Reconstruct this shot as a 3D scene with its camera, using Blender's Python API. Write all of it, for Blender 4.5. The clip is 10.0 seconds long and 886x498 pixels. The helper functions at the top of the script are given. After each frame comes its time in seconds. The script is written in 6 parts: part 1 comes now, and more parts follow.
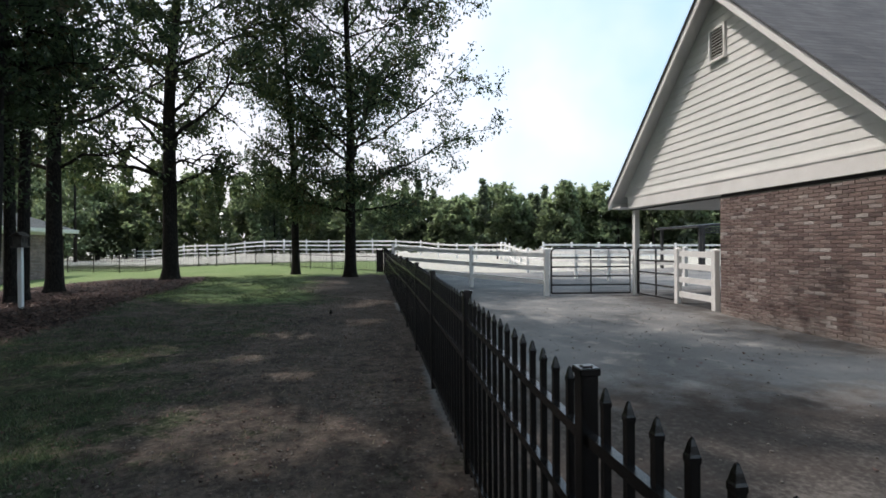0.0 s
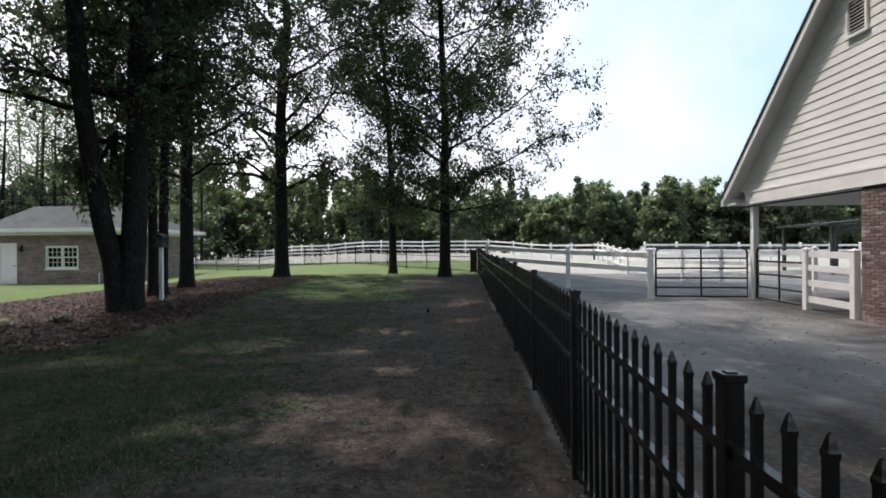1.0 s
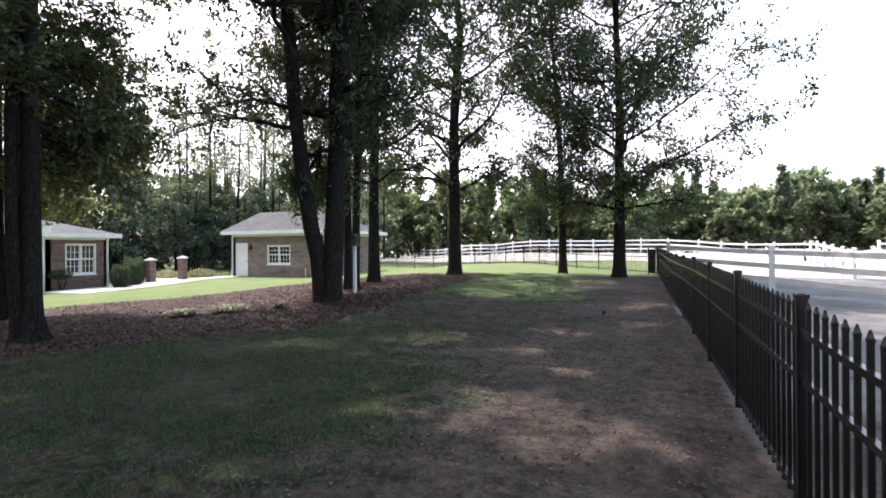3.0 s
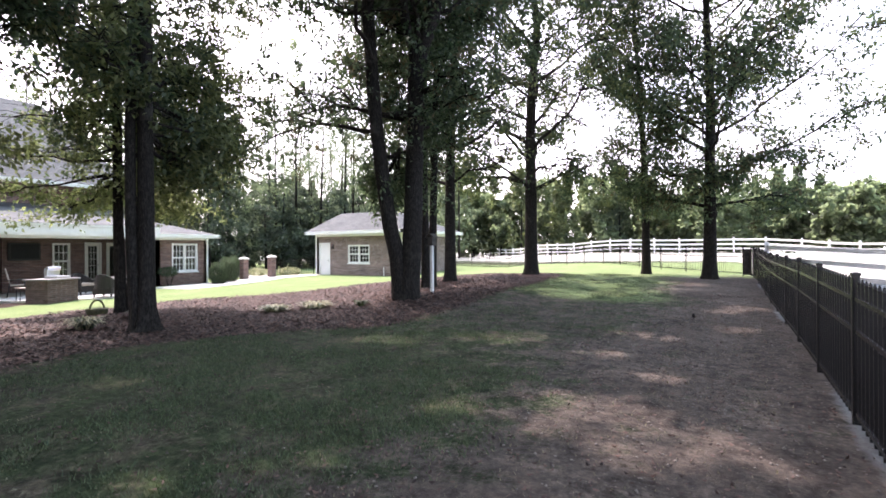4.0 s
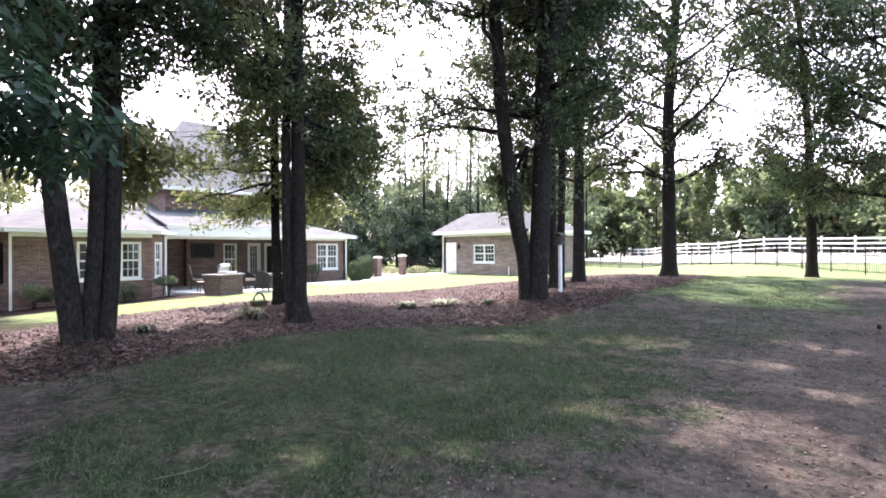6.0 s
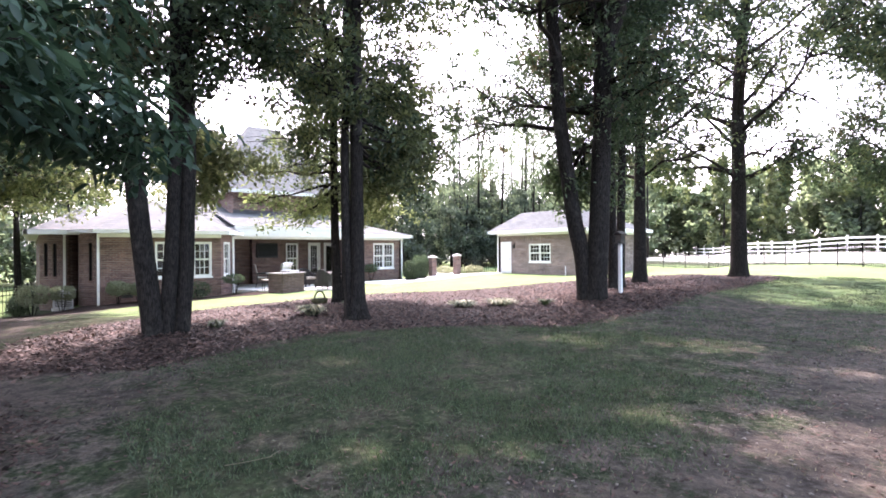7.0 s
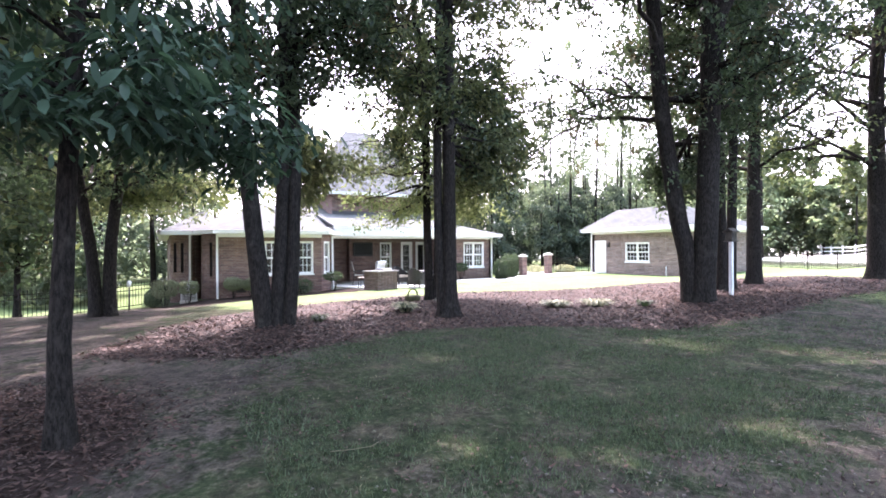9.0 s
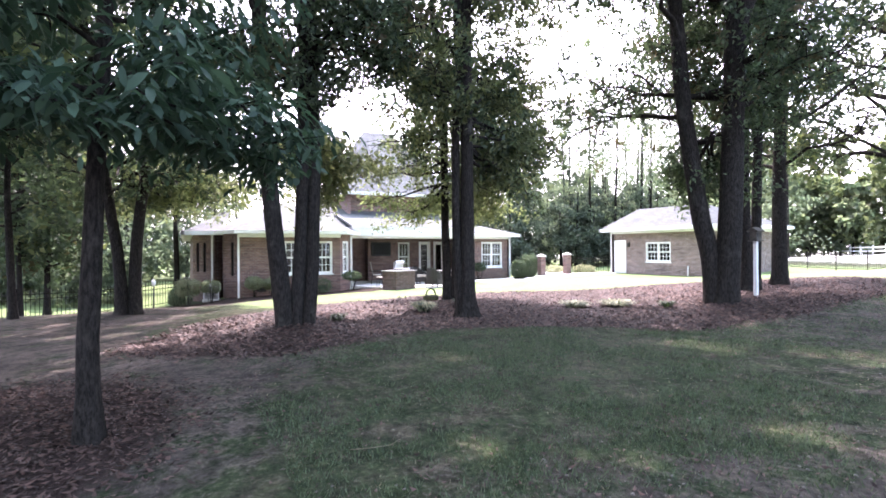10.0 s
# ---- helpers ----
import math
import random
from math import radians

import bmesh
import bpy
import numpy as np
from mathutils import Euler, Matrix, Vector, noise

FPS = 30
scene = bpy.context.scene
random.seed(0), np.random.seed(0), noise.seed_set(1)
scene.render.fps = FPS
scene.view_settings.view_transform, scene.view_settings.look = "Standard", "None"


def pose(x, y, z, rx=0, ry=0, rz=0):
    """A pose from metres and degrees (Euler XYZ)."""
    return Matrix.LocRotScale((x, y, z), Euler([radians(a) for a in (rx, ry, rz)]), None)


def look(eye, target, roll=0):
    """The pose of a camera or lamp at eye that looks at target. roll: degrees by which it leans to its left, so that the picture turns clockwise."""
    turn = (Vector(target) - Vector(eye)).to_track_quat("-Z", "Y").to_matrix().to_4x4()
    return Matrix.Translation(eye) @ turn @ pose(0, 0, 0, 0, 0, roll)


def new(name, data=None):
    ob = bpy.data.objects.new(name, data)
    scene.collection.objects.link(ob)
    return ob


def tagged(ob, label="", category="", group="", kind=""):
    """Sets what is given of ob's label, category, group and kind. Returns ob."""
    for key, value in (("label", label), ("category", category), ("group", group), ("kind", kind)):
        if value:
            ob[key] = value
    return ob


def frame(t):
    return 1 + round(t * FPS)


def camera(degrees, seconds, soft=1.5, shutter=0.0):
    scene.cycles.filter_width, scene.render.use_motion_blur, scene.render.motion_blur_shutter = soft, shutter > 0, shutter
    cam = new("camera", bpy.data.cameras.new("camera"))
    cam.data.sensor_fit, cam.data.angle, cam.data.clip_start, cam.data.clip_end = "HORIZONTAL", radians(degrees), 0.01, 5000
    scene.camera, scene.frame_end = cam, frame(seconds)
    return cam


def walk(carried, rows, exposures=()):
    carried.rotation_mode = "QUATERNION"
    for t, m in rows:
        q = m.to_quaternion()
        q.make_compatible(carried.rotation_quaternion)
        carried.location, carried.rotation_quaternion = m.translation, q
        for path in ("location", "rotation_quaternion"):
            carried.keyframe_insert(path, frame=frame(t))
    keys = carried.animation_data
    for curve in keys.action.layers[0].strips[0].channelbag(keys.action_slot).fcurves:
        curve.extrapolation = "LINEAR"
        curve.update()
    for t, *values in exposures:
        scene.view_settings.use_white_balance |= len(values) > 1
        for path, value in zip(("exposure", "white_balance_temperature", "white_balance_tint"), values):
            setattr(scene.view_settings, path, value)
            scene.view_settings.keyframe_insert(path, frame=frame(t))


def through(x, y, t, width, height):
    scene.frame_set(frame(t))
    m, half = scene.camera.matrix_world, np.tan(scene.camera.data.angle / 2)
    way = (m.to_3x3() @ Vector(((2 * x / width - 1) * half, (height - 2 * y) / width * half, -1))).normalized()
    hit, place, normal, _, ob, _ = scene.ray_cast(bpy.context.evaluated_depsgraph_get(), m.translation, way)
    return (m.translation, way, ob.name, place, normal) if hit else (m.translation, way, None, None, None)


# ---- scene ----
cam = camera(83.4, 10.0, 1.7)
PATH = [
    (0, (0.66, 0.397, 1.413), (0.946, 2.377, 1.406), -0.5),
    (0.5, (0.605, 0.410, 1.404), (0.716, 2.407, 1.400), -0.5),
    (1, (0.571, 0.420, 1.398), (0.490, 2.418, 1.396), -0.5),
    (1.5, (0.542, 0.423, 1.392), (0.286, 2.407, 1.391), -0.5),
    (2, (0.512, 0.418, 1.389), (0.095, 2.374, 1.389), -0.4),
    (2.5, (0.482, 0.409, 1.386), (-0.094, 2.324, 1.388), -0.4),
    (3, (0.453, 0.402, 1.383), (-0.274, 2.265, 1.384), -0.4),
    (4.5, (0.389, 0.362, 1.382), (-0.721, 2.025, 1.384), -0.35),
    (5, (0.375, 0.345, 1.380), (-0.836, 1.937, 1.382), -0.35),
    (5.5, (0.360, 0.329, 1.376), (-0.945, 1.845, 1.379), -0.35),
    (7, (0.329, 0.296, 1.365), (-1.210, 1.574, 1.368), -0.4),
    (7.5, (0.316, 0.290, 1.361), (-1.287, 1.487, 1.364), -0.4),
    (8, (0.302, 0.285, 1.357), (-1.357, 1.402, 1.360), -0.4),
    (8.5, (0.292, 0.275, 1.355), (-1.413, 1.321, 1.358), -0.4),
    (9, (0.285, 0.263, 1.353), (-1.456, 1.247, 1.355), -0.4),
    (9.5, (0.281, 0.258, 1.352), (-1.484, 1.199, 1.354), -0.4),
    (10, (0.281, 0.257, 1.351), (-1.494, 1.178, 1.353), -0.4),
]
EXPOSURES = [(0, -0.48, 6580, 17), (1.5, -0.48, 6620, 20), (2.2, -0.34, 6640, 23), (3, 0.46, 6680, 29), (4.5, 1.19, 6700, 33), (5.5, 1.43, 6620, 35), (8, 1.72, 6460, 37), (10, 1.86, 6340, 37)]
walk(cam, [(t, look(e, g, r)) for t, e, g, r in PATH], EXPOSURES)

# ---- sky and sun ----
SUN_TO = Vector((-1.0, 0.36, 1.95)).normalized()
world = bpy.data.worlds.new("sky")
scene.world = world
world.use_nodes = True
wn = world.node_tree.nodes
sky = wn.new("ShaderNodeTexSky")
sky.sky_type = "NISHITA"
sky.sun_disc = False
sky.sun_elevation = math.asin(SUN_TO.z)
sky.sun_rotation = math.atan2(SUN_TO.x, SUN_TO.y)
sky.dust_density = 6.0
sky.air_density = 1.0
wn["Background"].inputs["Strength"].default_value = 0.15
cloud = wn.new("ShaderNodeTexNoise")         # thin bright cloud, thicker and thinner, over the blue
cloud.inputs["Scale"].default_value, cloud.inputs["Detail"].default_value, cloud.inputs["Roughness"].default_value = 1.6, 5, 0.5
veil = wn.new("ShaderNodeValToRGB")
veil.color_ramp.elements[0].position, veil.color_ramp.elements[0].color = 0.38, (0.42, 0.69, 0.82, 1)
veil.color_ramp.elements[1].position, veil.color_ramp.elements[1].color = 0.62, (0.95, 0.98, 1.0, 1)
haze = wn.new("ShaderNodeMix")
haze.data_type, haze.blend_type = "RGBA", "ADD"
haze.inputs[0].default_value = 1.0
thick = wn.new("ShaderNodeMix")
thick.data_type, thick.blend_type = "RGBA", "MULTIPLY"
thick.inputs[0].default_value, thick.inputs[7].default_value = 1.0, (9.0, 9.0, 9.0, 1)
view = wn.new("ShaderNodeTexCoord")
glow = wn.new("ShaderNodeVectorMath")        # thicker low down and towards the sun
glow.operation = "DOT_PRODUCT"
glow.inputs[1].default_value = (-0.24, 0.0, -0.48)
lit = wn.new("ShaderNodeMath")
lit.operation = "ADD"
shift = wn.new("ShaderNodeMath")
shift.operation = "ADD"
shift.inputs[1].default_value = 0.13
for a, b in ((view.outputs["Generated"], glow.inputs[0]), (glow.outputs["Value"], lit.inputs[0]), (cloud.outputs[0], lit.inputs[1]), (lit.outputs[0], shift.inputs[0]), (shift.outputs[0], veil.inputs[0]), (veil.outputs[0], thick.inputs[6]), (thick.outputs[2], haze.inputs[7]), (sky.outputs[0], haze.inputs[6]), (haze.outputs[2], wn["Background"].inputs["Color"])):
    world.node_tree.links.new(a, b)
sun_data = bpy.data.lights.new("sun", "SUN")
sun_data.energy, sun_data.angle, sun_data.color = 4.6, radians(0.6), (1.0, 0.95, 0.87)
sun = new("sun", sun_data)
sun.matrix_world = look(SUN_TO * 60, (0, 0, 0))


# ---- materials ----
class Nodes:
    """A small wrapper to write node trees in few lines."""

    def __init__(self, name):
        self.m = bpy.data.materials.new(name)
        self.m.use_nodes = True
        self.t = self.m.node_tree
        self.b = self.t.nodes["Principled BSDF"]
        self.out = self.t.nodes["Material Output"]

    def n(self, kind, **kw):
        node = self.t.nodes.new("ShaderNode" + kind)
        for k, v in kw.items():
            if k in ("operation", "data_type", "blend_type", "attribute_name", "feature"):
                if k == "operation":
                    node.operation = v
                elif k == "data_type":
                    node.data_type = v
                elif k == "blend_type":
                    node.blend_type = v
                elif k == "attribute_name":
                    node.attribute_name = v
                elif k == "feature":
                    node.feature = v
            else:
                node.inputs[k].default_value = v
        return node

    def link(self, a, b):
        self.t.links.new(a, b)

    def coords(self, space="Object"):
        return self.n("TexCoord").outputs[space]

    def noise(self, scale, detail=4, rough=0.6, vec=None, stretch=None):
        node = self.n("TexNoise", Scale=scale, Detail=detail, Roughness=rough)
        v = vec or self.coords()
        if stretch:
            mp = self.n("Mapping", Scale=stretch)
            self.link(v, mp.inputs["Vector"])
            v = mp.outputs[0]
        self.link(v, node.inputs["Vector"])
        return node.outputs[0]

    def ramp(self, fac, stops):
        node = self.t.nodes.new("ShaderNodeValToRGB")
        els = node.color_ramp.elements
        while len(els) < len(stops):
            els.new(0.5)
        for e, (p, c) in zip(els, stops):
            e.position = p
            e.color = (*c, 1) if len(c) == 3 else c
        self.link(fac, node.inputs[0])
        return node.outputs[0]

    def mix(self, fac, a, b, blend="MIX"):
        node = self.n("Mix", data_type="RGBA", blend_type=blend)
        for sock, v in ((node.inputs[0], fac), (node.inputs[6], a), (node.inputs[7], b)):
            if isinstance(v, (int, float)):
                sock.default_value = v
            elif isinstance(v, tuple):
                sock.default_value = (*v, 1)
            else:
                self.link(v, sock)
        return node.outputs[2]

    def math(self, op, a, b=0.0):
        node = self.n("Math", operation=op)
        for sock, v in zip(node.inputs, (a, b)):
            if isinstance(v, (int, float)):
                sock.default_value = v
            else:
                self.link(v, sock)
        return node.outputs[0]

    def bump(self, height, strength=0.4, distance=0.02):
        node = self.n("Bump", Strength=strength, Distance=distance)
        self.link(height, node.inputs["Height"])
        self.link(node.outputs[0], self.b.inputs["Normal"])

    def base(self, c):
        if isinstance(c, tuple):
            self.b.inputs["Base Color"].default_value = (*c, 1)
        else:
            self.link(c, self.b.inputs["Base Color"])

    def rough(self, r, metal=0.0, spec=None):
        if isinstance(r, (int, float)):
            self.b.inputs["Roughness"].default_value = r
        else:
            self.link(r, self.b.inputs["Roughness"])
        self.b.inputs["Metallic"].default_value = metal
        if spec is not None:
            self.b.inputs["Specular IOR Level"].default_value = spec


def plain(name, c0, c1, scale=8.0, rough=0.6, metal=0.0, bump=0.15, fine=60.0, spec=None, dist=0.01):
    """A surface whose colour wanders between two tones at two scales, with fine relief."""
    k = Nodes(name)
    a, b = k.noise(scale), k.noise(fine, 3)
    both = k.math("ADD", k.math("MULTIPLY", a, 0.65), k.math("MULTIPLY", b, 0.35))
    k.base(k.ramp(both, [(0.36, c0), (0.64, c1)]))
    k.rough(rough, metal, spec)
    k.bump(b, bump, dist)
    return k.m


def brick_wall_material(name, c0, c1, mortar):
    """Brickwork on upright walls: courses of 75 mm, bricks of 215 mm."""
    k = Nodes(name)
    sep = k.n("SeparateXYZ")
    k.link(k.coords(), sep.inputs[0])
    comb = k.n("CombineXYZ")
    k.link(k.math("ADD", sep.outputs[0], sep.outputs[1]), comb.inputs[0])
    k.link(sep.outputs[2], comb.inputs[1])
    tex = k.n("TexBrick", Scale=1.0, Bias=-0.1)
    tex.inputs["Brick Width"].default_value = 0.215
    tex.inputs["Row Height"].default_value = 0.075
    tex.inputs["Mortar Size"].default_value = 0.009
    tex.inputs["Mortar Smooth"].default_value = 0.2
    k.link(comb.outputs[0], tex.inputs["Vector"])
    big = k.noise(0.9, 4)
    tint = k.ramp(big, [(0.3, c0), (0.7, c1)])
    dark = k.mix(0.45, tint, tuple(v * 0.35 for v in c0))
    k.link(tint, tex.inputs["Color1"])
    k.link(dark, tex.inputs["Color2"])
    tex.inputs["Mortar"].default_value = (*mortar, 1)
    lanes = k.n("TexNoise", Scale=1.0, Detail=3.0, Roughness=0.6)
    flat = k.n("VectorMath", operation="MULTIPLY")
    k.link(k.coords(), flat.inputs[0])
    flat.inputs[1].default_value = (1.4, 1.4, 11.0)
    k.link(flat.outputs[0], lanes.inputs["Vector"])
    worn = k.math("ADD", k.math("MULTIPLY", lanes.outputs["Fac"], 0.55), k.math("MULTIPLY", k.noise(4.5, 5, 0.7), 0.45))
    k.base(k.mix(1.0, tex.outputs["Color"], k.ramp(worn, [(0.36, (0.62, 0.60, 0.60)), (0.5, (1.0, 1.0, 1.0)), (0.66, (1.55, 1.5, 1.45))]), "MULTIPLY"))
    k.rough(0.9)
    k.bump(k.math("SUBTRACT", k.noise(60), tex.outputs["Fac"]), 0.5, 0.006)
    return k.m


def leaf_material(name, c0, c1, through=0.45, spec=0.3):
    k = Nodes(name)
    geo = k.n("NewGeometry")
    col = k.ramp(geo.outputs["Random Per Island"], [(0.0, c0), (0.75, c1), (1.0, tuple(v * 1.25 for v in c1))])
    k.base(col)
    k.rough(0.55, 0, spec)
    tr = k.n("BsdfTranslucent")
    k.link(k.mix(1.0, col, (1.2, 1.35, 0.88), "MULTIPLY"), tr.inputs["Color"])
    ms = k.n("MixShader", Fac=through)
    k.link(k.b.outputs[0], ms.inputs[1])
    k.link(tr.outputs[0], ms.inputs[2])
    k.link(ms.outputs[0], k.out.inputs["Surface"])
    return k.m


def bark_material(name, c0, c1):
    k = Nodes(name)
    ridges = k.noise(38, 6, 0.78, stretch=(1, 1, 0.28))
    lichen = k.noise(2.3, 4)
    col = k.ramp(ridges, [(0.42, c0), (0.62, c1)])
    col = k.mix(k.ramp(lichen, [(0.58, (0, 0, 0)), (0.8, (0.4, 0.4, 0.4))]), col, (0.13, 0.13, 0.11))
    k.base(col)
    k.rough(0.95, 0, 0.15)
    k.bump(ridges, 0.8, 0.015)
    return k.m


def shingle_material(name, c0, c1):
    """Asphalt shingles laid in courses that follow the height."""
    k = Nodes(name)
    sep = k.n("SeparateXYZ")
    k.link(k.coords(), sep.inputs[0])
    comb = k.n("CombineXYZ")
    k.link(k.math("ADD", sep.outputs[0], sep.outputs[1]), comb.inputs[0])
    k.link(sep.outputs[2], comb.inputs[1])
    tex = k.n("TexBrick", Scale=1.0)
    tex.inputs["Brick Width"].default_value = 0.3
    tex.inputs["Row Height"].default_value = 0.1
    tex.inputs["Mortar Size"].default_value = 0.006
    k.link(comb.outputs[0], tex.inputs["Vector"])
    tex.inputs["Color1"].default_value = (*c0, 1)
    tex.inputs["Color2"].default_value = (*c1, 1)
    tex.inputs["Mortar"].default_value = (*[v * 0.5 for v in c0], 1)
    k.base(k.mix(0.5, tex.outputs["Color"], k.ramp(k.noise(1.2), [(0.3, c0), (0.7, c1)])))
    k.rough(0.95, 0, 0.2)
    k.bump(k.math("SUBTRACT", k.noise(90), tex.outputs["Fac"]), 0.4, 0.008)
    return k.m


M_BLACK = plain("black_powder_coat", (0.004, 0.0038, 0.0038), (0.009, 0.008, 0.008), 5, 0.26, 0.0, 0.08, 120, 0.5)
M_GATE = plain("black_gate_steel", (0.012, 0.012, 0.013), (0.03, 0.029, 0.028), 6, 0.5, 0.2, 0.1, 90)
M_VINYL = plain("white_vinyl", (0.66, 0.66, 0.64), (0.82, 0.82, 0.80), 2.5, 0.45, 0, 0.05, 30)
M_TRIM = plain("white_trim_paint", (0.70, 0.70, 0.67), (0.80, 0.80, 0.78), 2, 0.5, 0, 0.05, 40)
M_SIDING = plain("white_lap_siding", (0.64, 0.66, 0.63), (0.74, 0.75, 0.72), 1.3, 0.55, 0, 0.08, 45)
M_SOFFIT = plain("white_soffit_paint", (0.55, 0.55, 0.53), (0.66, 0.66, 0.64), 2, 0.6)
M_BRICK_FAR = brick_wall_material("brown_red_brick", (0.130, 0.069, 0.057), (0.200, 0.114, 0.095), (0.235, 0.202, 0.187))
M_BRICK_ISLAND = brick_wall_material("dark_red_brick", (0.085, 0.048, 0.042), (0.135, 0.082, 0.072), (0.15, 0.125, 0.115))
M_BRICK_SHED = brick_wall_material("pale_brown_brick", (0.150, 0.098, 0.084), (0.235, 0.165, 0.143), (0.32, 0.285, 0.265))
M_MORTAR = plain("mortar", (0.36, 0.325, 0.30), (0.52, 0.475, 0.43), 3, 0.95, 0, 0.5, 70)
M_SHINGLE = shingle_material("grey_shingles", (0.084, 0.090, 0.091), (0.134, 0.141, 0.139))
M_SHINGLE_DARK = shingle_material("dark_shingles", (0.075, 0.075, 0.08), (0.13, 0.13, 0.135))
M_BARK = bark_material("tree_bark", (0.0075, 0.0064, 0.0057), (0.035, 0.030, 0.026))
M_LEAF = leaf_material("oak_leaves", (0.032, 0.050, 0.034), (0.076, 0.106, 0.066), 0.5)
# warmer, lighter leaf tone that carries the look of sunlit foliage
M_LEAF_WARM = leaf_material("sunlit_warm_leaves", (0.060, 0.080, 0.040), (0.140, 0.156, 0.082), 0.5)
# oak leaves lightened: the sunlight on the low boughs is in this colour
M_LEAF_SUN = leaf_material("sunlit_green_leaves", (0.088, 0.108, 0.060), (0.19, 0.208, 0.118), 0.55)
M_LEAF_BIG = leaf_material("hickory_leaves", (0.022, 0.046, 0.034), (0.050, 0.088, 0.060), 0.35, 0.18)
M_LEAF_RUST = leaf_material("rusty_leaves", (0.042, 0.043, 0.025), (0.095, 0.082, 0.048))
# distance haze is put into these two: paler, greyer, more see-through than real leaves
M_WOODS_HAZE = leaf_material("hazed_woodland_leaves", (0.116, 0.138, 0.112), (0.180, 0.206, 0.160), 0.85)
M_PINE_HAZE = leaf_material("hazed_pine_needles", (0.088, 0.110, 0.094), (0.150, 0.178, 0.146), 0.7)
M_PINE_DARK = leaf_material("dark_conifer_needles", (0.036, 0.052, 0.043), (0.088, 0.112, 0.090), 0.45)
M_SHRUB = leaf_material("shrub_leaves", (0.020, 0.040, 0.020), (0.072, 0.108, 0.056), 0.25)
# raised pale all over to stand in for sunlight on the shrub tops
M_SHRUB_PALE = leaf_material("sunlit_pale_shrub_leaves", (0.10, 0.115, 0.075), (0.25, 0.262, 0.185), 0.4)
M_CONCRETE = plain("pale_concrete", (0.42, 0.41, 0.38), (0.56, 0.54, 0.50), 1.5, 0.9, 0, 0.3, 50)
def glass_material(name, tone):
    k = Nodes(name)
    k.base(tone)
    k.rough(0.03, 0, 0.5)
    k.b.inputs["Transmission Weight"].default_value = 0.9
    k.b.inputs["IOR"].default_value = 1.45
    k.bump(k.noise(1.3, 2), 0.05, 0.02)
    return k.m


M_GLASS = glass_material("window_glass", (0.40, 0.43, 0.43))
M_GLASS_DARK = glass_material("dark_window_glass", (0.10, 0.11, 0.11))
M_STEEL = plain("brushed_steel", (0.45, 0.45, 0.46), (0.6, 0.6, 0.6), 4, 0.3, 0.9, 0.05, 80)
M_GRANITE = plain("grey_stone_top", (0.14, 0.13, 0.13), (0.28, 0.27, 0.26), 20, 0.4, 0, 0.05, 120)
M_WICKER = plain("dark_brown_wicker", (0.008, 0.0062, 0.0055), (0.024, 0.019, 0.017), 30, 0.7, 0, 0.6, 160)
M_CUSHION = plain("beige_cushion", (0.34, 0.29, 0.24), (0.46, 0.40, 0.34), 6, 0.9, 0, 0.2, 200)
M_SCREEN = plain("black_screen", (0.010, 0.010, 0.012), (0.016, 0.016, 0.018), 2, 0.3, 0, 0.02, 60, 0.12)
M_BIRD = plain("weathered_wood", (0.035, 0.03, 0.026), (0.10, 0.086, 0.073), 9, 0.9, 0, 0.5, 70)
M_BASKET = plain("mossy_basket", (0.03, 0.032, 0.014), (0.085, 0.085, 0.035), 12, 0.9, 0, 0.6, 90)
M_LITTER = leaf_material("fallen_leaves", (0.010, 0.0062, 0.0055), (0.088, 0.054, 0.045), 0.05, 0.15)
M_GRASS = leaf_material("grass_blades", (0.020, 0.036, 0.018), (0.080, 0.106, 0.060), 0.3)
M_STRAW = leaf_material("dry_grass", (0.09, 0.08, 0.055), (0.22, 0.195, 0.135), 0.2)
M_LILY = leaf_material("variegated_leaves", (0.10, 0.13, 0.06), (0.46, 0.44, 0.32), 0.3)
M_STONE = plain("small_stones", (0.07, 0.062, 0.055), (0.22, 0.195, 0.17), 30, 0.95, 0, 0.4, 90)
M_DARK = plain("dark_room", (0.02, 0.018, 0.016), (0.04, 0.035, 0.03), 2, 0.9)

# ---- mesh helpers ----


def bm_box(bm, lo, hi, m=None):
    """An axis-aligned box between two corners, turned by m if given."""
    x0, y0, z0 = lo
    x1, y1, z1 = hi
    vs = [bm.verts.new(Vector(p) if m is None else m @ Vector(p)) for p in
          ((x0, y0, z0), (x1, y0, z0), (x1, y1, z0), (x0, y1, z0), (x0, y0, z1), (x1, y0, z1), (x1, y1, z1), (x0, y1, z1))]
    for f in ((0, 3, 2, 1), (4, 5, 6, 7), (0, 1, 5, 4), (1, 2, 6, 5), (2, 3, 7, 6), (3, 0, 4, 7)):
        bm.faces.new([vs[i] for i in f])
    return vs


def bm_bar(bm, a, b, w, h):
    """A bar of width w and height h from a to b (a, b: centres of its ends)."""
    a, b = Vector(a), Vector(b)
    d = (b - a).normalized()
    side = d.cross(Vector((0, 0, 1)))
    side = side.normalized() if side.length > 1e-4 else Vector((1, 0, 0))
    up = side.cross(d).normalized()
    ring = []
    for p in (a, b):
        ring.append([bm.verts.new(p + side * sx * w / 2 + up * sz * h / 2) for sx, sz in ((-1, -1), (1, -1), (1, 1), (-1, 1))])
    for i in range(4):
        bm.faces.new((ring[0][i], ring[0][(i + 1) % 4], ring[1][(i + 1) % 4], ring[1][i]))
    bm.faces.new(ring[0][::-1])
    bm.faces.new(ring[1])


